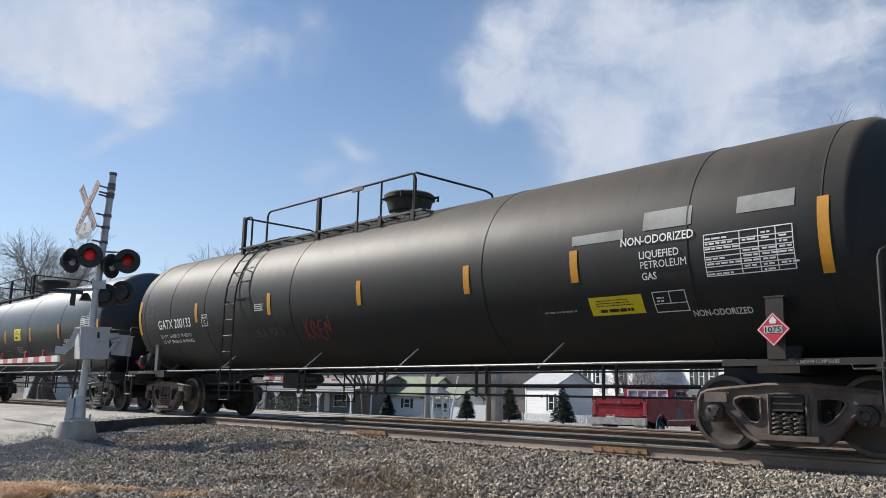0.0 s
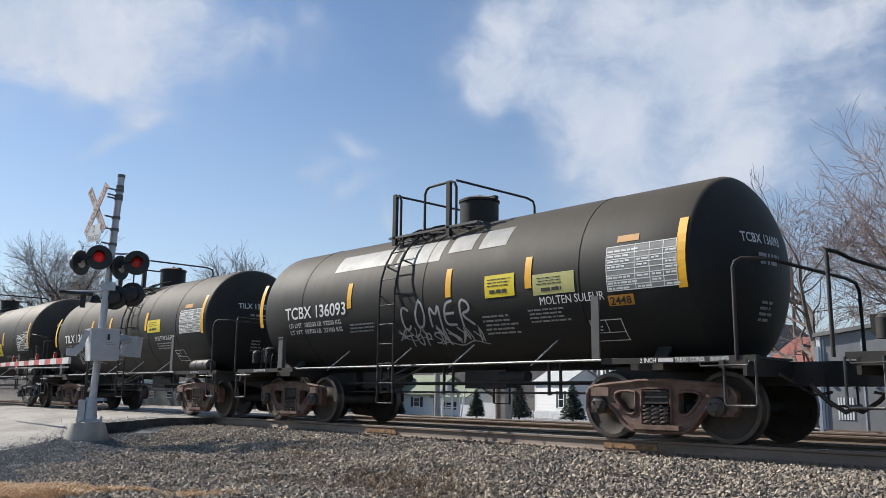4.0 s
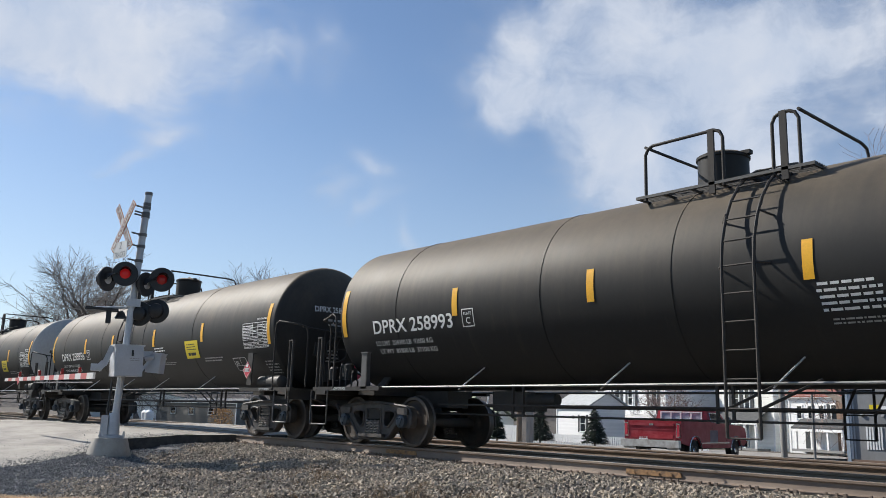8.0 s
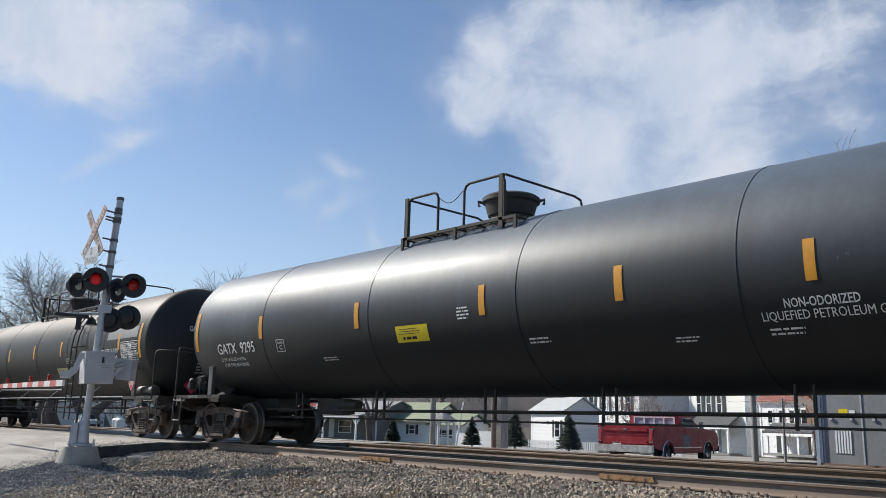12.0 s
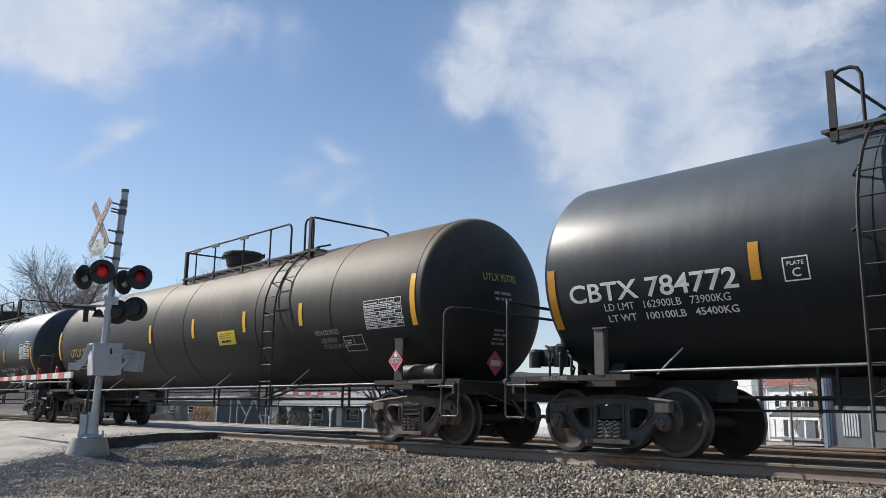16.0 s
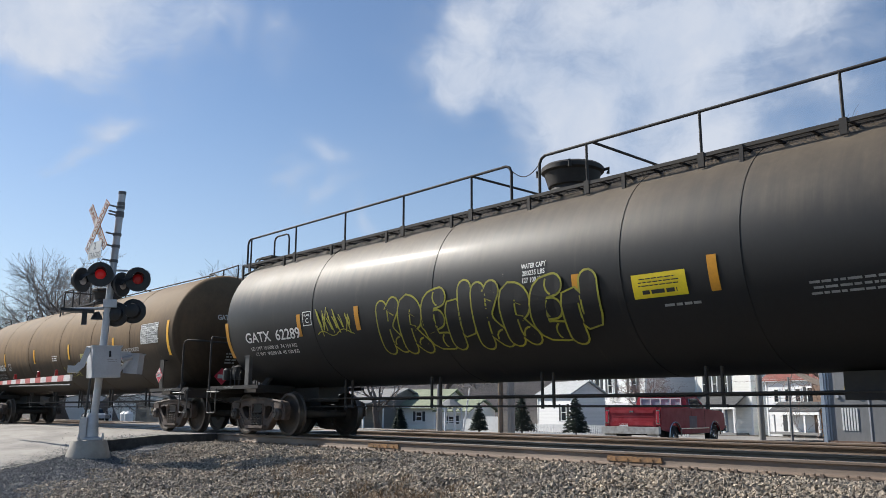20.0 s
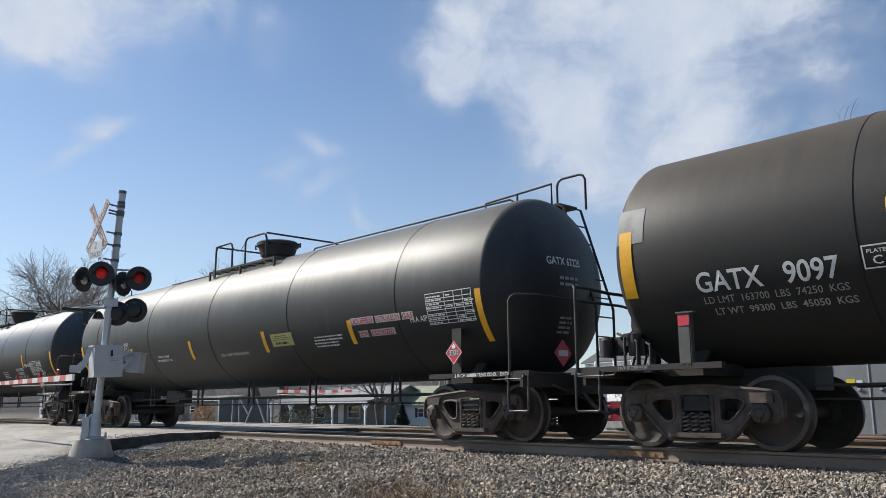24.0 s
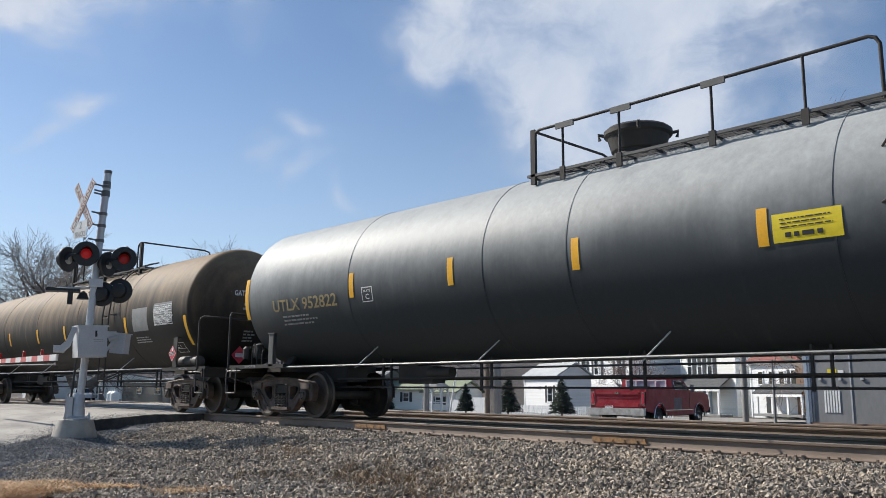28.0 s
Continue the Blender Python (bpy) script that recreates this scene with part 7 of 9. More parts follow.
# gazebo
gz = thing("gazebo", "small white gazebo with arched openings", "gazebo", pose(-58.2, 54.5, -1.35))
part("roof", Geo().lathe([(2.15, 1.35), (2.2, 1.4), (3.0, 0.12), (3.3, 0.05)], "z", 8), M["roof_grey"], gz, "", 0)
for k in range(8):
    a = k * math.pi / 4 + 0.39
    c, s = 1.15 * math.cos(a), 1.15 * math.sin(a)
    part("post", Geo().box(c, s, 1.1, 0.12, 0.12, 2.2), M["trim"], gz, "", 0)
    b = a + math.pi / 4
    part("arch", Geo().tube([(c, s, 1.7), ((c * 0.8 + 1.15 * math.cos(b) * 0.2), (s * 0.8 + 1.15 * math.sin(b) * 0.2), 2.0), ((c + 1.15 * math.cos(b)) / 2, (s + 1.15 * math.sin(b)) / 2, 2.1), ((c * 0.2 + 1.15 * math.cos(b) * 0.8), (s * 0.2 + 1.15 * math.sin(b) * 0.8), 2.0), (1.15 * math.cos(b), 1.15 * math.sin(b), 1.7)], 0.06, 6), M["trim"], gz, "", 40)
    part("rail", Geo().span((c, s, 0.85), (1.15 * math.cos(b), 1.15 * math.sin(b), 0.85), 0.06, 0.08), M["trim"], gz, "", 0)

# picket fence
fence = thing("picket_fence", "white picket fence before the houses", "fence", pose(0, 0, 0))
for i in range(96):
    p = part("picket", shared("picket", lambda: Geo().prism([(-0.04, 0), (0.04, 0), (0.04, 0.78), (0, 0.85), (-0.04, 0.78)], [], -0.01, 0.01).mesh("picket", M["trim"], 0)), None, fence)
    p.location = (-42.5 + i * 0.15, 46.4, ground_z(-35, 46.4))
for z in (0.2, 0.6):
    part("fence_rail", Geo().box(-35.4, 46.44, ground_z(-35, 46.4) + z, 14.4, 0.04, 0.08), M["trim"], fence, "", 0)
fence = thing("board_fence", "low white board fence beside the lot", "fence", pose(0, 0, 0))
for i in range(20):
    part("board", shared("fence_board", lambda: Geo().box(0, 0, 0.6, 0.19, 0.03, 1.2).mesh("board", M["trim"], 0)), None, fence).location = (-42.7 - i * 0.2, 45.0, ground_z(-44, 45) + (0.05 if i < 9 else -0.15))

# poles
for x, y, hgt, r, mat, tilt, lab in ((-25.6, 27, 8.2, 0.11, "pole_wood", 0, "brown wooden utility pole"), (-25.15, 27.2, 8.0, 0.15, "pole_grey", 0, "weathered grey utility pole"), (-29.9, 27.3, 8.3, 0.13, "pole_grey", 0.5, "weathered grey utility pole"),
                                     (-17.2, 34, 8.6, 0.12, "pole_grey", 0, "weathered grey utility pole"), (-34.7, 33.5, 2.6, 0.05, "trim", 12, "leaning white post on the lot"), (-14.05, 30, 2.5, 0.045, "pole_grey", 0, "thin street sign post"), (-34.0, 75, 15, 0.16, "pole_wood", 0, "distant wooden utility pole")):
    ob = solid("utility_pole" if hgt > 5 else "post", Geo().tube([(0, 0, -0.3), (0, 0, hgt * 0.5), (0, 0, hgt)], [r * 1.1, r, r * 0.8], 12), M[mat], lab, "pole")
    ob.matrix_world = pose(x, y, ground_z(x, y), 0, tilt, 0)


# ---- red pickup ----
M["truck_red"] = material("truck_red", (0.32, 0.032, 0.044), 0.42, 0.0, (0.44, 0.085, 0.10), 0.7, 2.5, bump=0.02, coat=0.05, spec=0.25)
M["bumper"] = material("bumper_worn_chrome", (0.72, 0.71, 0.68), 0.4, 0.25, (0.40, 0.36, 0.32), 0.7, 6.0, bump=0.1)
M["chrome"] = material("chrome_dull", (0.62, 0.62, 0.62), 0.25, 0.9, (0.5, 0.5, 0.5), 0.5, 4.0, bump=0.03)
M["rubber"] = material("tyre_rubber", (0.018, 0.018, 0.018), 0.85, bump=0.2)
M["primer"] = material("grey_primer", (0.26, 0.19, 0.20), 0.7, bump=0.05)
M["underside"] = material("underbody_black", (0.012, 0.012, 0.012), 0.8, bump=0.05)


def wheel_cut(cx, n=9, r=0.44, z=0.36):
    return [(cx + r * math.cos(a), z + r * math.sin(a)) for a in [math.pi * k / (n - 1) for k in range(n)]]


def pickup(m):
    t = thing("pickup_truck", "faded red old pickup truck with chrome bumper, parked", "pickup truck", m)
    w = 0.99
    # lower body side outline, nose at +x
    low = [(-2.62, 0.62), (-2.62, 1.30), (-0.5, 1.29), (2.25, 1.20), (2.58, 1.12), (2.66, 0.95), (2.66, 0.62), (2.45, 0.52)] + [(x, z) for x, z in wheel_cut(1.72) if z > 0.5] + [(1.2, 0.45), (-0.95, 0.45)] + [(x, z) for x, z in wheel_cut(-1.62) if z > 0.5] + [(-2.2, 0.55)]
    for s in (-1, 1):
        g = Geo().prism(low, [], s * (w - 0.05), s * w)
        part("side_panel", g, M["truck_red"], t, "", 20, True)
        for cx in (1.72, -1.62):
            arc = [(cx + 0.46 * math.cos(a), s * (w + 0.01), 0.38 + 0.46 * math.sin(a)) for a in [math.pi * k / 12 for k in range(13)]]
            part("wheel_lip", Geo().tube(arc, 0.022, 6), M["chrome"], t, "bright wheel arch lip")
        part("side_trim", Geo().box(-0.0, s * (w + 0.004), 0.62, 2.3, 0.012, 0.03), M["chrome"], t, "", 0)
    part("primer_patch", Geo().box(-0.15, -w - 0.004, 0.83, 0.62, 0.006, 0.40), M["primer"], t, "grey primer patch on the door", 0)
    part("door_seam", Geo().box(0.86, -w - 0.003, 0.9, 0.012, 0.006, 0.62), M["underside"], t, "", 0)
    part("door_seam", Geo().box(-0.28, -w - 0.003, 0.95, 0.012, 0.006, 0.5), M["underside"], t, "", 0)
    part("chassis", Geo().box(0, 0, 0.52, 5.0, 1.6, 0.2), M["underside"], t, "", 0)
    part("bed_floor", Geo().box(-1.55, 0, 0.74, 2.1, 1.88, 0.05), M["truck_red"], t, "", 0)
    part("bed_front", Geo().box(-0.52, 0, 0.98, 0.06, 1.9, 0.5), M["truck_red"], t, "", 0)
    hood = Geo()
    hood.v = [(0.95, -w + 0.03, 1.20), (2.55, -w + 0.06, 1.13), (2.66, -w + 0.1, 0.95), (2.66, w - 0.1, 0.95), (2.55, w - 0.06, 1.13), (0.95, w - 0.03, 1.20), (0.95, 0, 1.27), (2.5, 0, 1.20)]
    hood.f = [(0, 1, 7, 6), (6, 7, 4, 5), (1, 2, 3, 4, 7)]
    part("hood", hood, M["truck_red"], t, "", 20)
    part("grille", Geo().box(2.68, 0, 0.86, 0.05, 1.7, 0.34), M["chrome"], t, "", 0)
    # tailgate and lamps
    gate = part("tailgate", Geo().box(-2.62, 0, 0.98, 0.05, 1.62, 0.64), M["truck_red"], t, "", 0)
    part("pressing", Geo().box(-2.655, 0, 1.17, 0.03, 1.50, 0.09).box(-2.655, 0, 0.80, 0.03, 1.46, 0.13).box(-2.645, 0, 1.02, 0.02, 1.46, 0.03), M["truck_red"], gate, "", 0)
    part("latch", Geo().box(-2.67, 0, 1.17, 0.03, 0.14, 0.06), M["chrome"], gate, "", 0)
    part("number_plate", Geo().box(-2.665, 0.3, 0.74, 0.01, 0.30, 0.09), M["trim"], t, "plain white plate", 0)
    for s in (-1, 1):
        l = part("tail_lamp", Geo().box(-2.63, s * 0.90, 1.0, 0.05, 0.13, 0.44), M["chrome"], t, "chrome framed tail lamp", 0)
        part("lens", Geo().box(-2.66, s * 0.90, 1.0, 0.02, 0.08, 0.36), M["placard_red"], l, "", 0)
    part("rear_bumper", Geo().box(-2.78, 0, 0.58, 0.16, 2.0, 0.22).box(-2.74, -0.75, 0.46, 0.1, 0.35, 0.12).box(-2.74, 0.75, 0.46, 0.1, 0.35, 0.12), M["bumper"], t, "scratched chrome rear bumper", 0)
    part("front_bumper", Geo().box(2.78, 0, 0.58, 0.14, 2.0, 0.2), M["chrome"], t, "", 0)
    # cab
    cab = Geo()
    b = [(-0.50, 1.24), (-0.44, 1.66), (0.55, 1.68), (1.12, 1.22)]
    cab.v = [(x, -w + 0.03 + (0.10 if z > 1.45 else 0), z) for x, z in b] + [(x, w - 0.03 - (0.10 if z > 1.45 else 0), z) for x, z in b]
    cab.f = [(0, 1, 2, 3), (7, 6, 5, 4), (0, 4, 5, 1), (1, 5, 6, 2), (2, 6, 7, 3)]
    part("cab", cab, M["truck_red"], t, "", 0, True)
    part("cab_roof", Geo().box(0.06, 0, 1.685, 1.08, 1.60, 0.04).box(0.06, 0, 1.705, 0.9, 1.40, 0.02), M["truck_red"], t, "", 20)
    for s in (-1, 1):
        g = Geo()
        g.v = [(-0.30, s * (w - 0.028), 1.29), (-0.28, s * (w - 0.10), 1.59), (0.46, s * (w - 0.10), 1.60), (0.86, s * (w - 0.028), 1.28)]
        g.f = [(0, 1, 2, 3)]
        wdw = part("side_window", g, M["pane"], t, "", 0)
        part("window_frame", Geo().tube([g.v[0], g.v[1], g.v[2], g.v[3], g.v[0]], 0.016, 6), M["chrome"], wdw)
    rear = part("rear_window", Geo().box(-0.475, 0, 1.47, 0.03, 1.46, 0.27), M["bluegrey"], t, "rear window with white frame", 0)
    rear.rotation_euler = (0, 0, 0)
    for y in (-0.73, -0.36, 0.0, 0.36, 0.73):
        part("window_bar", Geo().box(-0.50, y, 1.47, 0.03, 0.04, 0.28), M["trim"], rear, "", 0)
    for z in (1.335, 1.605):
        part("window_bar", Geo().box(-0.50, 0, z, 0.03, 1.5, 0.04), M["trim"], rear, "", 0)
    part("mirror", Geo().box(0.82, -w - 0.14, 1.36, 0.06, 0.14, 0.24), M["chrome"], t, "", 0)
    for cx in (1.72, -1.62):
        for s in (-1, 1):
            tyre = part("wheel", shared("truck_tyre", lambda: Geo().lathe([(-0.11, 0.20), (-0.11, 0.33), (-0.09, 0.365), (0.09, 0.365), (0.11, 0.33), (0.11, 0.20)], "y", 28).mesh("wheel", M["rubber"], 40)), None, t, "black tyre")
            tyre.location = (cx, s * 0.84, 0.365)
            part("rim", shared("truck_rim", lambda: Geo().lathe([(-0.115, 0.02), (-0.125, 0.07), (-0.09, 0.12), (-0.115, 0.20), (-0.10, 0.21), (0.10, 0.21), (0.115, 0.02)], "y", 24).mesh("rim", M["chrome"], 40)), None, tyre, "steel rim")
    return t


pickup(pose(-16.42, 25.7, -0.64, 0, 0, 98))


def small_car(m, colour, label):
    c = thing("parked_car", label, "car", m)
    low = [(-2.2, 0.35), (-2.25, 0.75), (-1.9, 0.95), (1.2, 0.92), (2.1, 0.78), (2.25, 0.5), (2.15, 0.32)] + [(x, z) for x, z in wheel_cut(1.35, 7, 0.36, 0.3) if z > 0.35] + [(x, z) for x, z in wheel_cut(-1.35, 7, 0.36, 0.3) if z > 0.35]
    part("body", Geo().prism(low, [], -0.88, 0.88), M[colour], c, "", 30, True)
    g = Geo()
    b = [(-1.7, 0.93), (-1.2, 1.42), (0.3, 1.44), (1.0, 0.92)]
    g.v = [(x, -0.82 + (0.15 if z > 1 else 0), z) for x, z in b] + [(x, 0.82 - (0.15 if z > 1 else 0), z) for x, z in b]
    g.f = [(0, 1, 2, 3), (7, 6, 5, 4), (0, 4, 5, 1), (1, 5, 6, 2), (2, 6, 7, 3)]
    part("cabin", g, M["pane"], c, "dark windows", 0, True)
    part("roof", Geo().box(-0.45, 0, 1.44, 1.5, 1.3, 0.04), M[colour], c, "", 0)
    for x in (-1.35, 1.35):
        for s in (-1, 1):
            part("wheel", shared("car_wheel", lambda: Geo().lathe([(-0.1, 0.05), (-0.1, 0.31), (0.1, 0.31), (0.1, 0.05)], "y", 20).mesh("wheel", M["rubber"], 40)), None, c).location = (x, s * 0.8, 0.31)
    return c


M["car_silver"] = material("car_silver", (0.45, 0.46, 0.47), 0.3, 0.5, bump=0.0, coat=0.4)
M["car_white"] = material("car_white", (0.70, 0.70, 0.70), 0.3, 0.0, bump=0.0, coat=0.4)
M["car_blue"] = material("car_blue", (0.06, 0.08, 0.14), 0.3, 0.0, bump=0.0, coat=0.4)
small_car(pose(-104.0, 38.5, -0.9, 0, 0, 170), "car_white", "white parked car by the street")
small_car(pose(-112.0, 42.0, -1.0, 0, 0, 175), "car_silver", "silver parked car by the street")
small_car(pose(-118.0, 44.0, -1.0, 0, 0, 10), "car_blue", "dark blue parked car by the street")
tank = thing("propane_tank", "pair of white propane cylinders", "propane tank", pose(-73.4, 30.0, ground_z(-73.4, 30)))
for x in (-0.4, 0.4):
    part("cylinder", Geo().lathe([(0.0, 0.36), (0.9, 0.38), (1.05, 0.25), (1.1, 0.1), (1.25, 0.1)], "z", 20, (x, 0, 0)), M["trim"], tank)

# garden play frame and leaning timbers
swing = thing("play_frame", "weathered timber garden play frame", "play frame", pose(-70.0, 41.0, ground_z(-70, 41)))
for i, (a, b) in enumerate((((-5.2, 0, 0), (-5.2, 0, 2.6)), ((-3.9, 0, 0), (-3.9, 0, 2.5)), ((-2.6, 0, 0), (-0.8, 0, 2.5)), ((1.0, 0, 0), (-0.8, 0, 2.5)), ((1.4, 0, 0), (1.4, 0, 2.4)), ((2.2, 0, 0), (2.2, 0, 2.3)), ((-5.4, 0, 2.5), (2.4, 0, 2.4)), ((-3.9, 0, 2.4), (-2.2, 0, 0.9)), ((3.4, 0, 0), (3.4, 0, 2.4)))):
    part("timber", Geo().span(a, b, 0.14, 0.14), M["pole_grey"], swing, "", 0)

# ---- trees, shrubs, hills ----
M["bark"] = material("bark_grey", (0.13, 0.105, 0.09), 0.9, 0.0, (0.20, 0.165, 0.14), 0.7, 3.0, (3, 3, 0.6), 30, 0.5)
M["twig"] = material("twig_brown", (0.25, 0.18, 0.16), 0.85, 0.0, (0.33, 0.255, 0.225), 0.6, 2.0, bump=0.0, island=0.5)
M["twig_far"] = material("twig_grey", (0.24, 0.21, 0.19), 0.9, 0.0, (0.33, 0.29, 0.26), 0.6, 0.5, bump=0.0, island=0.5)
M["needle"] = material("spruce_needles", (0.026, 0.042, 0.030), 0.8, 0.0, (0.055, 0.070, 0.048), 0.7, 3.0, bump=0.0, island=0.7)
M["hedge"] = material("evergreen_shrub", (0.03, 0.045, 0.022), 0.8, 0.0, (0.07, 0.085, 0.045), 0.7, 3.0, bump=0.0, island=0.7)
M["rust_leaf"] = material("dry_orange_leaves", (0.48, 0.29, 0.12), 0.85, 0.0, (0.34, 0.19, 0.08), 0.7, 3.0, bump=0.0, island=0.6)


def bare_tree(m, height, seed, twig="twig", levels=5, spread=0.62, trunk_r=0.22, fork=0.25, label="bare winter tree with fine brown twigs"):
    r = random.Random(seed)
    root = thing("tree", label, "tree", m)
    wood, fine = Geo(), Geo()

    thin = 0.011 if twig == "twig_far" else 0.006

    def grow(p, d, length, rad, level):
        rad = max(rad, thin)
        pts, rr = [p], [rad]
        n = 4 if level < 3 else 3
        for k in range(n):
            d = (d + Vector((r.gauss(0, 0.19), r.gauss(0, 0.19), r.gauss(0, 0.12) + (0.03 if level > 0 else 0.0)))).normalized()
            p = p + d * (length / n)
            pts.append(p)
            rr.append(max(thin * 0.7, rad * (1 - 0.5 * (k + 1) / n)))
        (wood if level < 3 else fine).tube(pts, rr, 8 if level == 0 else (5 if level < 3 else 3), False)
        if level >= levels:
            return
        kids = 4 if level == 0 else (r.randint(2, 4) if level < levels - 1 else (r.randint(4, 7) if levels < 6 else r.randint(0, 2)))
        for k in range(kids):
            s = r.uniform(0.35, 1.0) if level else r.uniform(0.5, 1.0)
            i = min(n - 1, int(s * n))
            q = pts[i].lerp(pts[i + 1], s * n - i) if i < n else pts[-1]
            side = d.orthogonal().normalized()
            side.rotate(Matrix.Rotation(r.uniform(0, 6.283), 3, d))
            a = spread * r.uniform(0.6, 1.35)
            nd = (d * math.cos(a) + side * math.sin(a)).normalized()
            grow(q, nd, length * r.uniform(0.55, 0.8), rr[min(i, n)] * r.uniform(0.5, 0.7), level + 1)
        grow(pts[-1], (d + Vector((r.gauss(0, 0.2), r.gauss(0, 0.2), 0.1))).normalized(), length * 0.7, rr[-1], level + 1)

    grow(Vector((0, 0, -0.3)), Vector((r.gauss(0, 0.05), r.gauss(0, 0.05), 1)).normalized(), height * fork + 0.3, trunk_r, 0)
    size = height / max(z for x, y, z in fine.v)
    for g in (wood, fine):
        g.v = [(x * size, y * size, z * size) for x, y, z in g.v]
    part("trunk", wood, M["bark"], root, "grey-brown trunk and limbs", 60)
    part("crown", fine, M[twig], root, "fine bare twigs", 0)
    return root


def spruce(m, height, seed):
    r = random.Random(seed)
    root = thing("spruce", "small dark green spruce tree", "spruce", m, "spruces along the fence")
    part("trunk", Geo().tube([(0, 0, -0.2), (0, 0, height)], [0.07, 0.015], 8), M["bark"], root)
    g = Geo()
    for k in range(int(1900 * height / 2)):
        s = 1 - math.sqrt(r.random())
        z = height * (0.10 + 0.90 * s)
        reach = height * 0.31 * (1 - s) ** 0.85 * r.uniform(0.35, 1.12)
        a = r.uniform(0, 6.283)
        c = Vector((reach * math.cos(a), reach * math.sin(a), z + r.uniform(-0.05, 0.02)))
        u = Vector((math.cos(a), math.sin(a), -0.25)) * r.uniform(0.07, 0.16)
        v = Vector((-math.sin(a), math.cos(a), r.uniform(-0.5, 0.5))) * r.uniform(0.03, 0.07)
        g.quad(c - u * 0.6 - v, c - u * 0.6 + v, c + u + v * 0.2, c + u - v * 0.2)
    part("needles", g, M["needle"], root, "", 0)


def shrub(m, w, hgt, mat, label, seed, count=900):
    r = random.Random(seed)
    root = thing("shrub", label, "shrub", m)
    stems = Geo()
    for k in range(9):
        a = r.uniform(0, 6.28)
        stems.tube([(0, 0, -0.1), (w * 0.2 * math.cos(a), w * 0.2 * math.sin(a), hgt * 0.5), (w * 0.36 * math.cos(a), w * 0.36 * math.sin(a), hgt * 0.85)], [0.03, 0.02, 0.008], 5)
    part("stem", stems, M["bark"], root)
    g = Geo()
    for k in range(count):
        a, q = r.uniform(0, 6.28), math.sqrt(r.random())
        z = hgt * r.uniform(0.05, 1.0)
        lim = w / 2 * math.sqrt(max(0.05, 1 - (z / hgt - 0.35) ** 2 * 1.6)) * (0.85 + 0.3 * noise.noise(Vector((a, z * 2, seed))))
        c = Vector((lim * q * math.cos(a), lim * q * math.sin(a), z))
        u = Vector((r.gauss(0, 1), r.gauss(0, 1), r.gauss(0, 1))).normalized() * 0.06
        v = u.orthogonal().normalized() * 0.035
        g.quad(c - u, c + v, c + u, c - v)
    part("leaves", g, M[mat], root, "", 0)


# big bare trees behind the shed
bare_tree(pose(-15.9, 39, -0.9, 0, 0, 20), 13.0, 3, "twig", 6, 0.75, 0.17, 0.20)
bare_tree(pose(-13.9, 41, -0.9, 0, 0, 200), 16.6, 5, "twig", 6, 0.75, 0.2, 0.2)
bare_tree(pose(-10.0, 44, -0.9, 0, 0, 90), 16.3, 8, "twig", 5, 0.72, 0.2, 0.2)
bare_tree(pose(-31.4, 47.5, -1.3, 0, 0, 0), 5.6, 12, "twig", 5, 0.8, 0.16, 0.25, "small bare garden tree before the house")
bare_tree(pose(-51.8, 41, -0.95, 0, 0, 40), 6.2, 14, "twig_far", 4, 0.7, 0.3, 0.35, "pruned bare street tree")
# far trees that rise over the train
for i, (x, y, hgt) in enumerate(((-118, 40, 22.5), (-128, 42, 25), (-107, 38.5, 18.5), (-140, 44, 25), (-152, 60, 26), (-103, 60, 22.0), (-99, 62, 18.0), (-123, 46, 17.5), (-84, 78, 15.0), (-136, 50, 20), (-146, 48, 22))):
    bare_tree(pose(x, y, -1.2, 0, 0, 37 * i), hgt, 20 + i, "twig_far", 5, 0.75, 0.42, 0.2, "distant bare tree with grey twigs")
for x, y, hgt, s in ((-50.5, 42, 1.9, 1), (-41.9, 42, 2.1, 2), (-36.1, 40, 2.5, 3), (-31.8, 40, 2.4, 4)):
    spruce(pose(x, y, ground_z(x, y), 0, 0, s * 50), hgt, s)
shrub(pose(-61.5, 40, ground_z(-61.5, 40)), 6.0, 1.3, "hedge", "dense evergreen shrub row with pale flowers", 3, 1800)
shrub(pose(-67.2, 34, ground_z(-67, 34)), 2.4, 1.5, "rust_leaf", "rust-orange dry leafed shrub", 4, 900)
shrub(pose(-17.2, 41.0, ground_z(-17, 41)), 1.2, 2.6, "rust_leaf", "tall brown vine-covered trunk", 6, 900)

# wooded hills
M["hill"] = material("bare_woods", (0.125, 0.105, 0.095), 0.95, 0.0, (0.075, 0.07, 0.062), 0.7, 0.05, (1, 1, 1), 0.6, 0.8, 1.5)


def hill(name, r0, az0, az1, low, high, seed, label):
    g = Geo()
    n = 120
    for j in range(7):
        for i in range(n + 1):
            a = radians(az0 + (az1 - az0) * i / n)
            top = low + (high - low) * (0.5 + 0.5 * noise.noise(Vector((i * 0.06, seed, 0)))) + 1.6 * noise.noise(Vector((i * 0.9, seed, 2)))
            s = j / 6
            rr = r0 + 160 * s
            g.v.append((-rr * math.sin(a), rr * math.cos(a), -3 + (top + 3) * math.sin(s * math.pi / 2) + 1.2 * noise.noise(Vector((i * 1.3, j * 1.7, seed)))))
    m = n + 1
    for j in range(6):
        for i in range(n):
            a = j * m + i
            g.f.append((a, a + 1, a + m + 1, a + m))
    return solid(name, g, M["hill"], label, "hill", "", "structure", 180)


hill("hill_1", 420, -5, 98, 16, 34, 3, "brown bare wooded hillside")


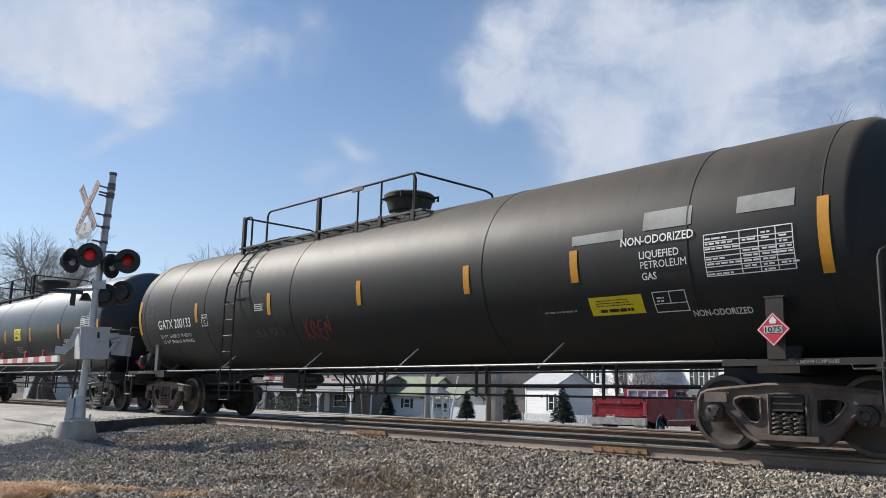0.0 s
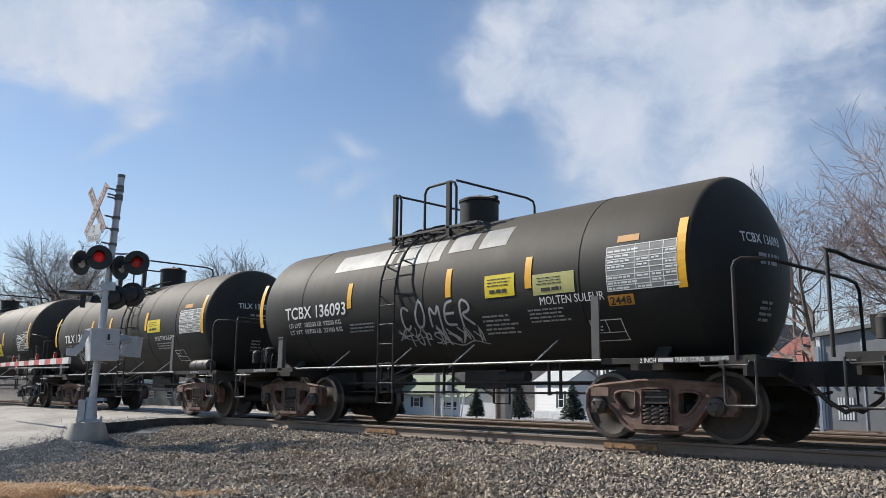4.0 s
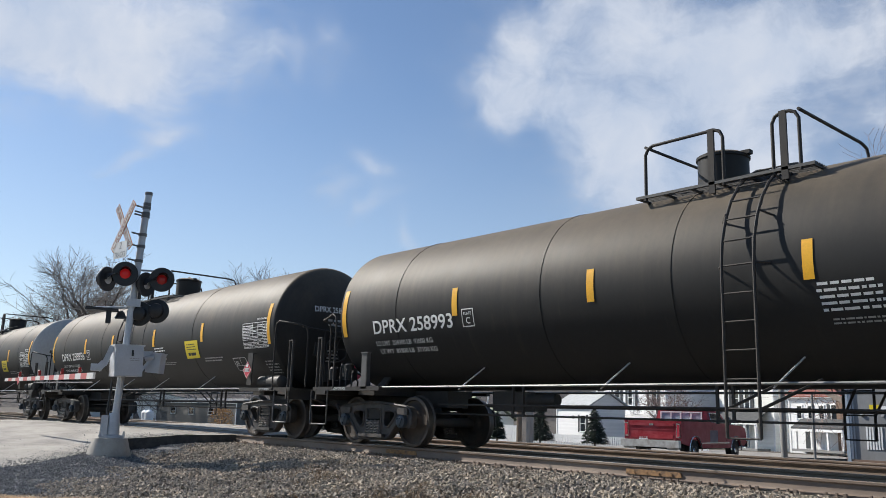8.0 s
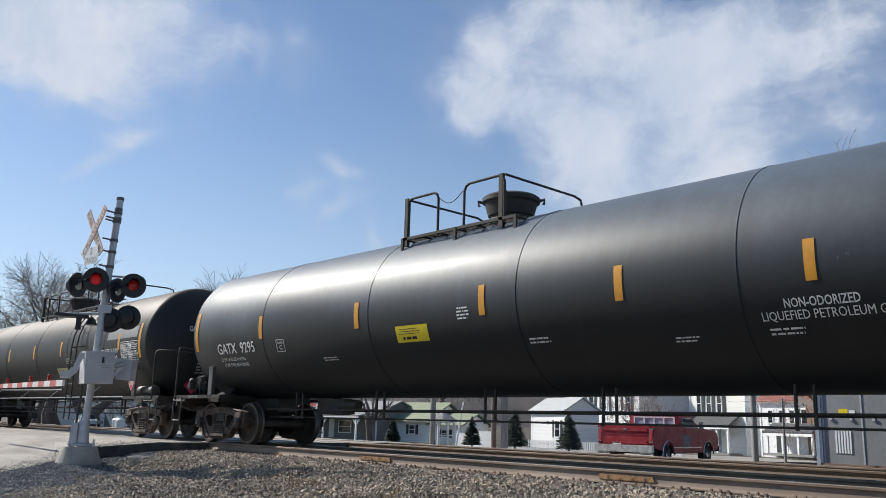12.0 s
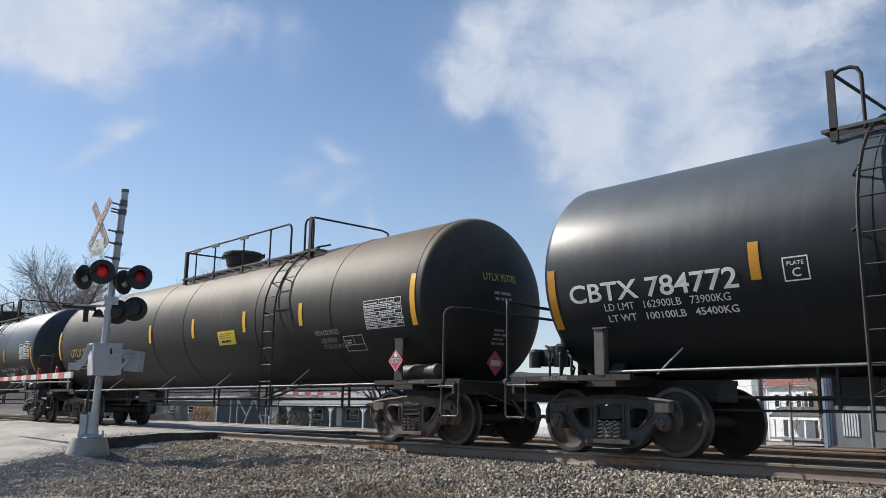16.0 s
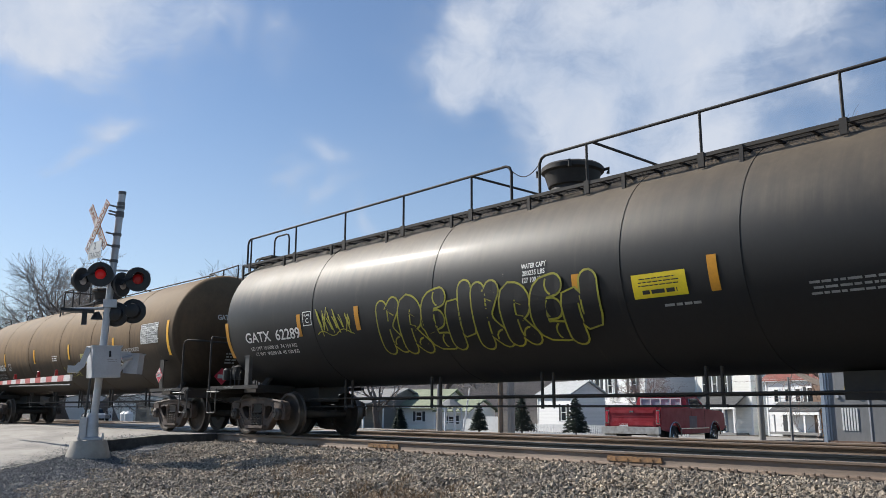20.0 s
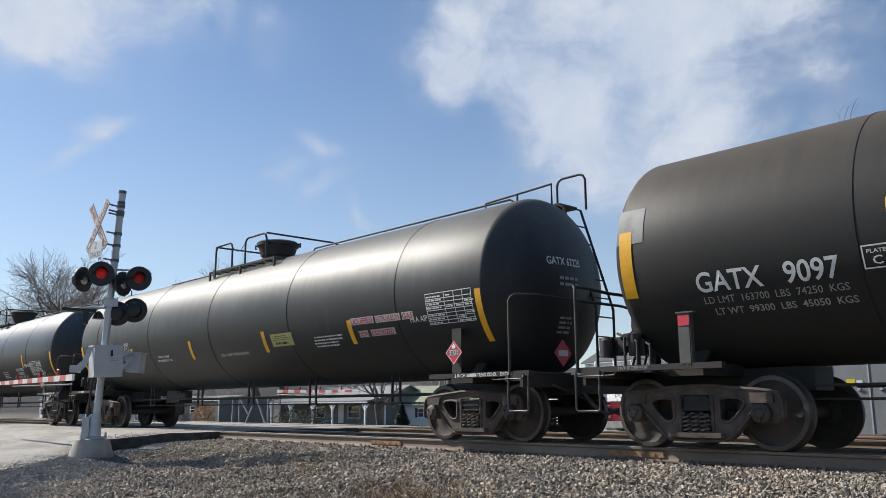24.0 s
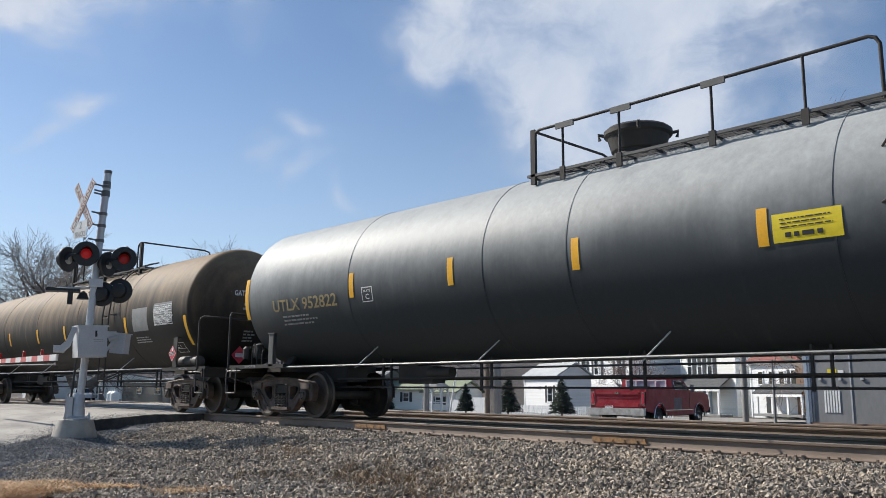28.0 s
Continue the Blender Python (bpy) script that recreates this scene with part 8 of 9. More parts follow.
# loops of hand rail: (from, to, 1 tall or 0 low)
RAILS_A = dict(platform=(-4.75, 0.9), loops=[(-4.6, -4.25), (-3.7, -0.17), (0.42, 0.72)], posts=[-4.6, -1.9, 0.62], cross=[-4.6, 0.72], chains=[-0.17], dome=0.0, ladder=-3.95, platform_y=(0.97, False))
RAILS_M = dict(platform=(-1.4, 4.9), loops=[(-1.28, 3.85), (4.4, 4.72)], posts=[-1.28, 4.62], thin=[-0.7, 0.32, 1.76, 2.97], gussets=[-0.65, 0.36, 1.8], cross=[-1.28, 4.72], dome=0.0, ladder=4.25, platform_y=(0.97, False))
RAILS_C = dict(platform=(-0.55, 5.0), loops=[(-0.38, -0.13), (0.47, 3.82), (4.45, 4.75)], posts=[-0.38, 2.13, 4.65], cross=[-0.38, 4.75], chains=[-0.13], dome=0.1, ladder=4.25, platform_y=(0.97, False))
RAILS_B = dict(platform=(-1.45, 1.6), loops=[(-1.22, -0.39), (0.24, 1.2)], cross=[-1.22, 1.2], thin=[-1.22], chains=[-0.39], dome=0.1, platform_y=(0.97, True), pipe=False, top_pipe=True, end_ladder=1, rail_h=0.46)
RAILS_S = dict(platform=(-1.35, 1.0), loops=[(-1.25, -1.05), (-0.2, 0.65)], posts=[-1.25, 0.47], cross=[-1.25, 0.65], ladder=0.64, platform_y=(0.97, False), rail_h=0.64)
RAILS_O = dict(platform=(-1.0, 1.6), loops=[(-0.84, 0.38), (1.07, 1.42)], posts=[0.21, 1.22], cross=[-0.84, 1.42], dome=-0.18, ladder=0.86, platform_y=(0.97, False), rail_h=0.57)
OIL_TEXT = [("table", 6.30, 7.42, -9, 0.58), ("yellow", 3.67, 4.42, -17, 0.46), ("plate", 5.60, 6.20, -36, 0.36), ("lines", 1.70, 2.46, -18, 0.38, 5, "letter"), ("lines", 1.8, 3.1, -30, 0.10, 2),
            ("lines", 4.6, 5.7, -28, 0.14, 2), ("plate_c", -4.2, -3.92, -12, 0.30), ("lines", -6.65, -5.1, -25, 0.10, 1, "letter"), ("lines", -6.65, -5.1, -32, 0.10, 1, "letter"), ("lines", 7.0, 7.6, -40, 0.4, 5)]
OIL_STRIPES = [-7.58, -4.37, -1.5, 1.64, 4.61, 7.50]
CBTX_MARKS = [("table", 7.12, 8.24, -4, 0.53), ("yellow", 0.95, 1.64, -6, 0.40), ("plate", 6.97, 7.53, -31, 0.33), ("plate_c", -5.09, -4.79, -13, 0.28), ("lines", 1.05, 1.75, -26, 0.26, 4, "letter_dim"),
              ("lines", -0.3, 0.35, -27, 0.05, 1), ("lines", -0.1, 0.3, -33, 0.05, 1), ("lines", 7.7, 8.2, 9, 0.06, 1, "letter"), ("lines", 5.9, 6.9, -40, 0.06, 1)]
CBTX_STRIPES = [-8.5, -5.42, -2.73, -0.06, 2.60, 5.28, 8.42]

CARS = [
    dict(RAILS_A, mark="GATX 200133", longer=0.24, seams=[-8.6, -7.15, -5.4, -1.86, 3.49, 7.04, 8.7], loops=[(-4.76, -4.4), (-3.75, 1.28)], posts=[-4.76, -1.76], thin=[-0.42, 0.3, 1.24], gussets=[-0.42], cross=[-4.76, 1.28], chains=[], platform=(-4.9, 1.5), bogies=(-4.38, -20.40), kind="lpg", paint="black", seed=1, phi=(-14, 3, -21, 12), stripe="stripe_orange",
         label="matt black liquefied gas tank car with brown dust and red graffiti", stripes=[-8.86, -5.80, -2.63, 0.40, 3.16, 5.28, 8.72], fit_x=-3.6,
         text=[("GATX 200133", -7.80, -6.10, -13, 0.22), ("LD LMT  164000 LB  74 400 KG", -7.80, -6.18, -24.5, 0.09), ("LT WT  99000 LB  44 900 KG", -7.75, -6.15, -30, 0.09), ("NON-ODORIZED", 6.07, 7.14, 3.5, 0.11),
               ("LIQUEFIED", 6.35, 6.93, -4, 0.095), ("PETROLEUM", 6.36, 7.02, -9, 0.095), ("GAS", 6.36, 6.58, -14.5, 0.095), ("NON-ODORIZED", 6.96, 7.74, -35, 0.09)],
         marks=[("table", 7.27, 8.38, -8, 0.52), ("yellow", 5.44, 6.29, -28, 0.27), ("plate", 6.45, 6.93, -28, 0.29), ("plate_c", -5.55, -5.27, -13, 0.27), ("frame", -8.45, -8.13, 2, 0.32), ("lines", -3.2, -2.75, -7, 0.16, 4, "letter"),
                ("patch", 5.25, 6.1, 8, 0.14), ("patch", 6.4, 7.1, 13, 0.26), ("patch", 7.7, 8.4, 14, 0.22), ("tag", -1.5, -0.6, -28, 0.44, "KREN", "red_paint", 0.05), ("tag", -3.3, -2.2, -27, 0.3, 5, "spray_faint", 0.02), ("lines", 4.6, 5.2, -29, 0.06, 1)]),
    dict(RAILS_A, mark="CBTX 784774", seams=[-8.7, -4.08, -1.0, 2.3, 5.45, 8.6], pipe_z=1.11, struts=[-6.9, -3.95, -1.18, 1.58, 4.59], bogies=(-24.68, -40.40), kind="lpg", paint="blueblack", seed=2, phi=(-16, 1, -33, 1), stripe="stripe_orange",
         label="glossy black liquefied gas tank car with orange reflective stripes", stripes=CBTX_STRIPES, marks=CBTX_MARKS,
         text=[("CBTX 784774", -8.14, -5.62, -13, 0.24), ("LD LMT   163000LB   73950KG", -7.58, -5.78, -22, 0.10), ("LT WT   100000LB   45350KG", -7.62, -5.72, -28, 0.10), ("LIQUEFIED", 5.69, 6.34, -19.5, 0.10),
               ("PETROLEUM  GAS", 5.49, 6.59, -25, 0.10), ("NON- ODORIZED", 7.00, 8.01, -20, 0.10)]),
    dict(RAILS_S, mark="GATX 8528", loops=[(-0.28, 0.5), (1.0, 1.25)], posts=[-0.28, 1.08], cross=[-0.28, 1.25], platform=(-0.45, 1.6), bogies=(-44.52, -53.28), kind="sul", paint="sulphur", seed=3, phi=(-21, 0, -42, -2), has_dome=False, blank_placard="diamond", reservoir=True, placard_at=(4.38, 1.33),
         label="short matt black molten sulphur tank car with yellow stripes", stripes=[-5.40, -2.48, -0.70, 1.66, 2.59, 3.62, 5.04],
         text=[("GATX 8528", -4.38, -2.54, -14, 0.24), ("LD LMT  205300 LBS  92900 KGS", -4.3, -2.3, -27, 0.08, "letter_dim"), ("LT WT  59300 LBS  26900 KGS", -4.3, -2.3, -33, 0.08, "letter_dim"), ("MOLTEN SULPHUR", 3.59, 4.94, 3.5, 0.135),
               ("DOT 111A100W1", 3.9, 4.4, 11, 0.05), ("2448", 4.56, 4.93, -34, 0.12, "letter_black")],
         marks=[("orange", 4.52, 4.97, -34, 0.17), ("table", 3.85, 5.01, -11, 0.50), ("plate", 3.38, 3.95, -36, 0.35), ("dull", -1.46, -0.63, -30, 0.40), ("lines", -1.72, -0.80, -11, 0.30, 4, "letter"), ("lines", -1.3, -0.75, 8, 0.22, 3, "letter"),
                ("lines", 1.8, 2.7, -27, 0.26, 4), ("red", 4.62, 4.80, -25, 0.14), ("lines", 2.7, 3.3, -33, 0.2, 3), ("tag", 2.60, 3.05, 4, 0.50, "N", "spray_faint", 0.03)]),
    dict(RAILS_S, mark="TCBX 136093", seams=[-5.2, -3.71, 0.0, 3.35, 5.2], bogies=(-57.48, -66.28), kind="sul", paint="sulphur", seed=4, phi=(-6, 15, -15, 26), loops=[(-1.2, -1.03), (-0.36, 0.46)], posts=[-1.2, 0.27], cross=[-1.2, 0.46], platform=(-1.35, 1.0), ladder=-0.76, dome=0.06, blank_placard=True, placard_at=(3.75, 1.2),
         label="short black molten sulphur tank car with white graffiti and pale patches", stripes=[-5.27, -2.09, 0.65, 2.41, 5.01], sill="2 INCH HF COMP SHOES",
         text=[("TCBX 136093", -4.30, -2.20, -5, 0.24), ("LD LMT  203300 LB  92200 KG", -4.2, -2.4, -16, 0.09), ("LT WT  59700 LB  27100 KG", -4.2, -2.4, -22, 0.09), ("MOLTEN SULFUR", 2.61, 3.77, -15, 0.12), ("2448", 3.86, 4.20, -19, 0.11, "letter_black")],
         marks=[("orange", 3.82, 4.24, -19, 0.15), ("table_light", 3.84, 4.95, 0, 0.62), ("yellow", 1.50, 2.13, -2, 0.35), ("pale", 2.50, 3.28, -4.5, 0.31), ("tag", -0.69, 1.2, -17, 0.50, "COMER", "spray_white", 0.045), ("tag", -0.62, 0.30, -36, 0.26, "TOPS", "spray_white", 0.03), ("tag", 0.2, 1.25, -34, 0.40, 4, "spray_white", 0.03), ("tag", -0.8, 0.0, -30, 0.3, 3, "spray_white", 0.018), ("patch", -2.80, -1.04, 37, 0.42),
                ("patch", -0.89, 0.30, 34, 0.48), ("patch", 0.47, 1.04, 38, 0.42), ("patch", 1.21, 1.82, 37, 0.42), ("plate", 3.4, 3.95, -38, 0.36), ("lines", 2.3, 3.2, -24, 0.24, 4), ("lines", 1.35, 2.1, -28, 0.36, 5), ("orange", 4.0, 4.35, 18, 0.1), ("lines", -2.2, -1.2, -22, 0.2, 3)]),
    dict(RAILS_S, mark="TILX 136078", bogies=(-70.45, -79.23), kind="sul", paint="sulphur", seed=5, phi=(-5, 16, -14, 27), dome=0.3, reservoir=True, blank_placard=True, placard_at=(3.75, 1.3),
         label="short black molten sulphur tank car with grey graffiti tags", stripes=[-5.29, -2.19, -0.78, 1.71, 4.92],
         text=[("TILX 136078", -4.43, -2.28, -5, 0.24), ("LD LMT  203000 LB  92000 KG", -4.3, -2.5, -16, 0.09, "letter_dim"), ("MOLTEN SULFUR", 2.27, 3.44, -15.5, 0.11)],
         marks=[("table_light", 3.72, 4.85, 0, 0.57), ("yellow", 1.83, 2.60, -1, 0.33), ("tag", -3.6, -1.7, -33, 0.5, 6, "letter_dim", 0.03), ("tag", -0.9, 0.1, -20, 0.6, 6, "spray_white", 0.03), ("orange", 3.9, 4.3, 17, 0.1), ("plate", 3.2, 3.7, -38, 0.34), ("lines", 2.3, 3.3, -24, 0.2, 3)]),
]
for mark, ld, lt, bog, seed in (("DPRX 258967", "LD LMT  204000 LB  92600 KG", "LT WT  81400 LB  36900 KG", (-83.35, -97.30), 6), ("DPRX 258993", "LD LMT  204300 LB  92600 KG", "LT WT  81800 LB  37100 KG", (-101.38, -115.32), 7),
                                ("DPRX 258956", "LD LMT  204700 LB  92800 KG", "LT WT  81300 LB  36900 KG", (-119.40, -133.30), 8), ("DPRX 258520", "LD LMT  204800 LB  92850 KG", "LT WT  81200 LB  36850 KG", (-137.50, -151.45), 9)):
    old = seed == 8
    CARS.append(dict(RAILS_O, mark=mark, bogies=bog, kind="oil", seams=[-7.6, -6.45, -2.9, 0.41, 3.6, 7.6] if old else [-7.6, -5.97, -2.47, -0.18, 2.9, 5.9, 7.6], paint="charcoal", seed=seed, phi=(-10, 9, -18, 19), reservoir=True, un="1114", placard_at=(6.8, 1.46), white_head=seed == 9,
                     label="charcoal black tank car with yellow stripes" + (" and a white front head" if seed == 9 else ""),
                     stripes=[-7.62, -4.36, -1.96, 1.17, 4.16, 7.47] if old else OIL_STRIPES,
                     text=[(mark, -6.65, -4.44, -12.5, 0.24), (ld, -6.65, -5.05, -25, 0.09), (lt, -6.60, -5.0, -31.5, 0.09), ("DOT 111A100W1", 6.95, 7.40, 5.5, 0.05)],
                     marks=[(a, b - (0.5 if old and 1 < b < 5 else 0), c - (0.5 if old and 1 < b < 5 else 0), *r) for a, b, c, *r in OIL_TEXT if not (a == "lines" and b < -6)],
                     **(dict(ladder=-0.95, dome=-0.05, platform=(-1.6, 1.2), loops=[(-1.46, -1.27), (-0.61, 0.85)], posts=[-1.46, -0.41], cross=[-1.46, 0.85]) if old else {})))
CARS += [
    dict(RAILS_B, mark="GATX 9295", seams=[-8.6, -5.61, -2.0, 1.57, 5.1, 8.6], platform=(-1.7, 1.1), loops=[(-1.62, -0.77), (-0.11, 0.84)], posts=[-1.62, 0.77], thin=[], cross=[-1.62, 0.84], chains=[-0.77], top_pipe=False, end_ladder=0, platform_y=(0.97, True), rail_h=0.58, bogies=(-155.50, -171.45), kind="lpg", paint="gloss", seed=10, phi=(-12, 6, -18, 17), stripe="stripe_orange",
         label="shiny black liquefied gas tank car with orange stripes", stripes=[-8.52, -5.67, -2.33, 0.87, 3.42, 5.98, 8.25],
         text=[("GATX  9295", -7.56, -5.97, -17.5, 0.23), ("LD LMT 163300 LBS 74 100 KGS", -7.5, -6.45, -27, 0.08), ("LT WT 99700 LBS 45 200 KGS", -7.45, -6.4, -32, 0.08), ("NON-ODORIZED", 5.62, 6.46, -20.5, 0.11), ("LIQUEFIED PETROLEUM GAS", 5.33, 6.85, -26, 0.11)],
         marks=[("table", 7.06, 8.15, -9, 0.49), ("yellow", -1.25, -0.43, -19, 0.29), ("plate_c", -5.1, -4.8, -19, 0.26), ("lines", 0.3, 0.62, -9, 0.22, 4, "letter"), ("lines", 1.7, 2.2, -29, 0.12, 2, "letter"), ("lines", -3.6, -3.05, -32, 0.1, 2, "letter"), ("lines", 4.1, 4.5, -34, 0.1, 2, "letter"), ("lines", 5.35, 5.9, -33, 0.12, 2, "letter")]),
    dict(RAILS_M, mark="GATX 202497", bogies=(-175.58, -191.94), kind="lpg", paint="black", seed=11, phi=(-8, 9, -18, 17), stripe="stripe_orange", reservoir=True,
         label="dusty black liquefied gas tank car with a grey patch", stripes=[-8.70, -5.58, -2.6, 0.1, 2.65, 5.44, 7.17, 8.53],
         text=[("GATX  202497", -7.92, -6.07, -12, 0.25), ("LD LMT  164100 LB   74 450 KG", -7.92, -6.27, -23, 0.10), ("LT WT   98800 LB   44 850 KG", -7.90, -6.20, -29, 0.10), ("LIQUEFIED PETROLEUM", 5.37, 7.12, -8.5, 0.12), ("GAS", 6.7, 7.05, -15, 0.11)],
         marks=[("table", 7.32, 8.41, -10, 0.51), ("patch", 6.34, 8.35, 9, 0.30), ("pale", 2.19, 3.11, -28, 0.30), ("plate_c", -5.3, -5.0, -13, 0.28), ("lines", -7.85, -7.4, -38, 0.08, 1), ("patch", -7.2, -7.0, -44, 0.16), ("lines", 3.1, 3.6, -14, 0.2, 3), ("plate", 6.6, 7.1, -28, 0.3)]),
    dict(RAILS_A, mark="CBTX 784772", seams=[-8.7, -4.08, -1.0, 2.3, 5.45, 8.6], pipe_z=1.11, struts=[-6.9, -3.95, -1.18, 1.58, 4.59], bogies=(-196.15, -211.87), kind="lpg", paint="blueblack", seed=12, phi=(-16, 1, -32, 1), stripe="stripe_orange",
         label="glossy black liquefied gas tank car with red and white labels", stripes=CBTX_STRIPES, marks=CBTX_MARKS + [("label", 5.43, 6.13, -17, 0.13, "LIQUEFIED"), ("label", 5.43, 6.53, -22.3, 0.13, "PETROLEUM GAS"), ("label", 5.46, 6.39, -27.8, 0.13, "NON-ODORIZED"), ("lines", 7.2, 7.5, -42, 0.09, 1, "letter")],
         text=[("CBTX 784772", -8.19, -5.65, -13.5, 0.25), ("LD LMT   162900LB   73900KG", -7.64, -5.79, -22, 0.10), ("LT WT   100100LB   45400KG", -7.62, -5.72, -28, 0.10)]),
    dict(RAILS_M, mark="UTLX 957782", seams=[-8.7, -5.31, -1.82, -0.06, 3.4, 6.2, 8.7], pipe_z=1.02, bogies=(-216.09, -232.40), kind="lpg", paint="dusty", seed=13, phi=(-13, 4.5, -21, 13), ink="letter_yellow", reservoir=True,
         label="matt black liquefied gas tank car with faded yellow lettering", stripes=[-8.88, -5.25, -1.97, 0.49, 2.94, 5.19, 8.65],
         text=[("UTLX 957782", -7.88, -5.74, -14.5, 0.24, "letter_yellow"), ("NON-ODORIZED", 5.64, 6.42, -20, 0.10, "letter_dim"), ("LIQUEFIED", 5.75, 6.3, -26, 0.09, "letter_dim"), ("PETROLEUM GAS", 5.8, 6.6, -31, 0.09, "letter_dim")],
         marks=[("table", 7.29, 8.36, -11, 0.52), ("yellow", 1.71, 2.50, -16, 0.32), ("plate_c", -4.9, -4.6, -13, 0.27), ("plate", 6.5, 7.1, -30, 0.32), ("lines", -7.7, -6.7, -23, 0.08, 1), ("lines", -7.6, -6.1, -31, 0.2, 2)]),
    dict(RAILS_C, mark="CBTX 784760", seams=[-8.7, -4.08, -1.0, 2.3, 5.45, 8.6], pipe_z=1.11, struts=[-6.2, -3.84, -1.4, 0.79, 5.1, 6.02], bogies=(-236.57, -252.42), kind="lpg", paint="blueblack", seed=14, phi=(-16, 1, -33, 1), stripe="stripe_orange", reservoir=True,
         label="glossy black liquefied gas tank car with white stencils", stripes=CBTX_STRIPES, marks=CBTX_MARKS,
         text=[("CBTX 784760", -8.22, -5.55, -13, 0.25), ("LD LMT   163200 LB   74050 KG", -7.6, -5.75, -22, 0.10), ("LT WT   99800 LB   45250 KG", -7.58, -5.7, -28, 0.10), ("LIQUEFIED  PETROLEUM  GAS", 4.66, 6.70, -27.5, 0.11), ("NON-  ODORIZED", 4.98, 6.26, -35, 0.11)]),
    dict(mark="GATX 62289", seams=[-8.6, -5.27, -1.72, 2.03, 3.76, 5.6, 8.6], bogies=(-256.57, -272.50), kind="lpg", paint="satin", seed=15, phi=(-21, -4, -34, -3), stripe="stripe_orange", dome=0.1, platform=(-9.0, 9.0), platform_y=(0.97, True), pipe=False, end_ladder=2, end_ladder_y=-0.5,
         loops=[(-8.85, -0.39), (0.21, 8.9)], thin=[-8.7, -6.79, -4.97, -3.13, -1.32, 1.14, 3.03, 4.87, 6.72], cross=[-1.32, 1.25], chains=[-0.39], rail_h=0.45,
         label="black gas tank car with full-length walkway and yellow graffiti", stripes=[-8.68, -5.76, -3.83, -1.71, 1.28, 3.38, 5.73, 8.16],
         fit_x=4.6,
         text=[("GATX  62289", -7.91, -5.77, -17.5, 0.22), ("LD LMT 163500 LB  74 150 KG", -7.8, -6.0, -27, 0.08), ("LT WT  99500 LB  45 150 KG", -7.7, -6.0, -32, 0.08), ("WATER CAPY", 0.28, 0.76, 4.5, 0.075), ("280235 LBS", 0.30, 0.74, 0.5, 0.075), ("127 100 KGS", 0.30, 0.76, -3.5, 0.075), ("FRA AIP", 6.25, 6.75, -10, 0.11), ("NON ODORIZED", 5.85, 6.90, -21, 0.10), ("LIQUEFIED", 5.9, 6.6, -26, 0.10), ("PETROLEUM GAS", 5.95, 7.15, -31.5, 0.10)],
         marks=[("table", 6.92, 8.0, -11, 0.52), ("yellow", 2.20, 3.00, -15, 0.32), ("plate_c", -5.6, -5.3, -8, 0.28), ("tag", -5.14, -4.04, -12, 0.55, 6, "spray_yellow", 0.028), ("bubble", -3.25, 1.62, -20.5, 1.22, "KRENKREN"), ("lines", 2.6, 3.2, -25, 0.08, 1), ("lines", 4.5, 5.5, -24, 0.2, 3)]),
    dict(RAILS_B, mark="GATX 30626", bogies=(-276.73, -292.46), kind="lpg", paint="brown", seed=16, phi=(-18, 0, -25, 9),
         label="brown dusty liquefied gas tank car with rust stains", stripes=[-8.68, -5.55, -2.18, 1.18, 4.77, 8.29],
         text=[("GATX  30626", -7.64, -5.61, -19, 0.22), ("LD LMT 162000 LB 73 500 KG", -7.4, -5.8, -29, 0.08, "letter_dim"), ("LT WT 100200 LB 45 450 KG", -7.35, -5.8, -34, 0.08, "letter_dim"), ("NON ODORIZED", 5.45, 6.5, -15, 0.11, "letter_dim")],
         marks=[("table_light", 6.66, 7.72, -1, 0.52), ("pale", 2.14, 2.92, -18.5, 0.30), ("label", 4.81, 5.40, -17.5, 0.12, "LIQUEFIED"), ("label", 4.83, 5.42, -22, 0.12, "PETROLEUM GAS"), ("plate_c", -5.2, -4.9, -19, 0.26), ("plate", 4.95, 5.45, -31, 0.34), ("patch", 5.6, 6.3, -24, 0.24), ("tag", 0.5, 1.7, -32, 0.45, 5, "spray_yellow", 0.014), ("lines", -0.4, 0.15, -14, 0.2, 3, "letter"), ("lines", 4.15, 4.65, -26, 0.14, 2, "letter")]),
    dict(RAILS_B, mark="GATX 9097", red_flag=True, bogies=(-296.80, -312.97), kind="lpg", paint="black", seed=17, phi=(-11, 6, -23, 11), stripe_w=0.19,
         label="matt black liquefied gas tank car with wide yellow stripes", stripes=[-8.72, -5.35, -2.02, 1.25, 4.9, 8.60],
         text=[("GATX   9097", -7.75, -6.0, -19, 0.25), ("LD LMT  163700  LBS  74250  KGS", -7.7, -5.95, -28, 0.09, "letter_dim"), ("LT WT  99300  LBS  45050  KGS", -7.6, -5.9, -34, 0.09, "letter_dim"), ("WATER CAPACITY", -1.35, -0.75, 5, 0.07), ("280205 LBS", -1.25, -0.8, 1, 0.07), ("127100 KGS", -1.25, -0.8, -3, 0.07)],
         marks=[("plate_c", -5.75, -5.45, -17, 0.26), ("lines", -1.2, 0.0, -26, 0.36, 4, "letter"), ("patch", -8.85, -8.45, 14, 0.5), ("table_light", 7.2, 8.3, -9, 0.5), ("patch", 6.2, 7.8, 4, 0.5), ("yellow", 2.1, 2.9, -18, 0.3), ("red", 7.7, 7.95, -32, 0.12)]),
    dict(RAILS_B, mark="GATX 62225", seams=[-8.6, -7.38, -3.82, -0.44, 3.0, 6.5, 8.6], bogies=(-317.05, -332.92), kind="lpg", paint="slate", seed=18, phi=(-33, -15, -40, -6), sill="2 INCH TREAD COND SHOES",
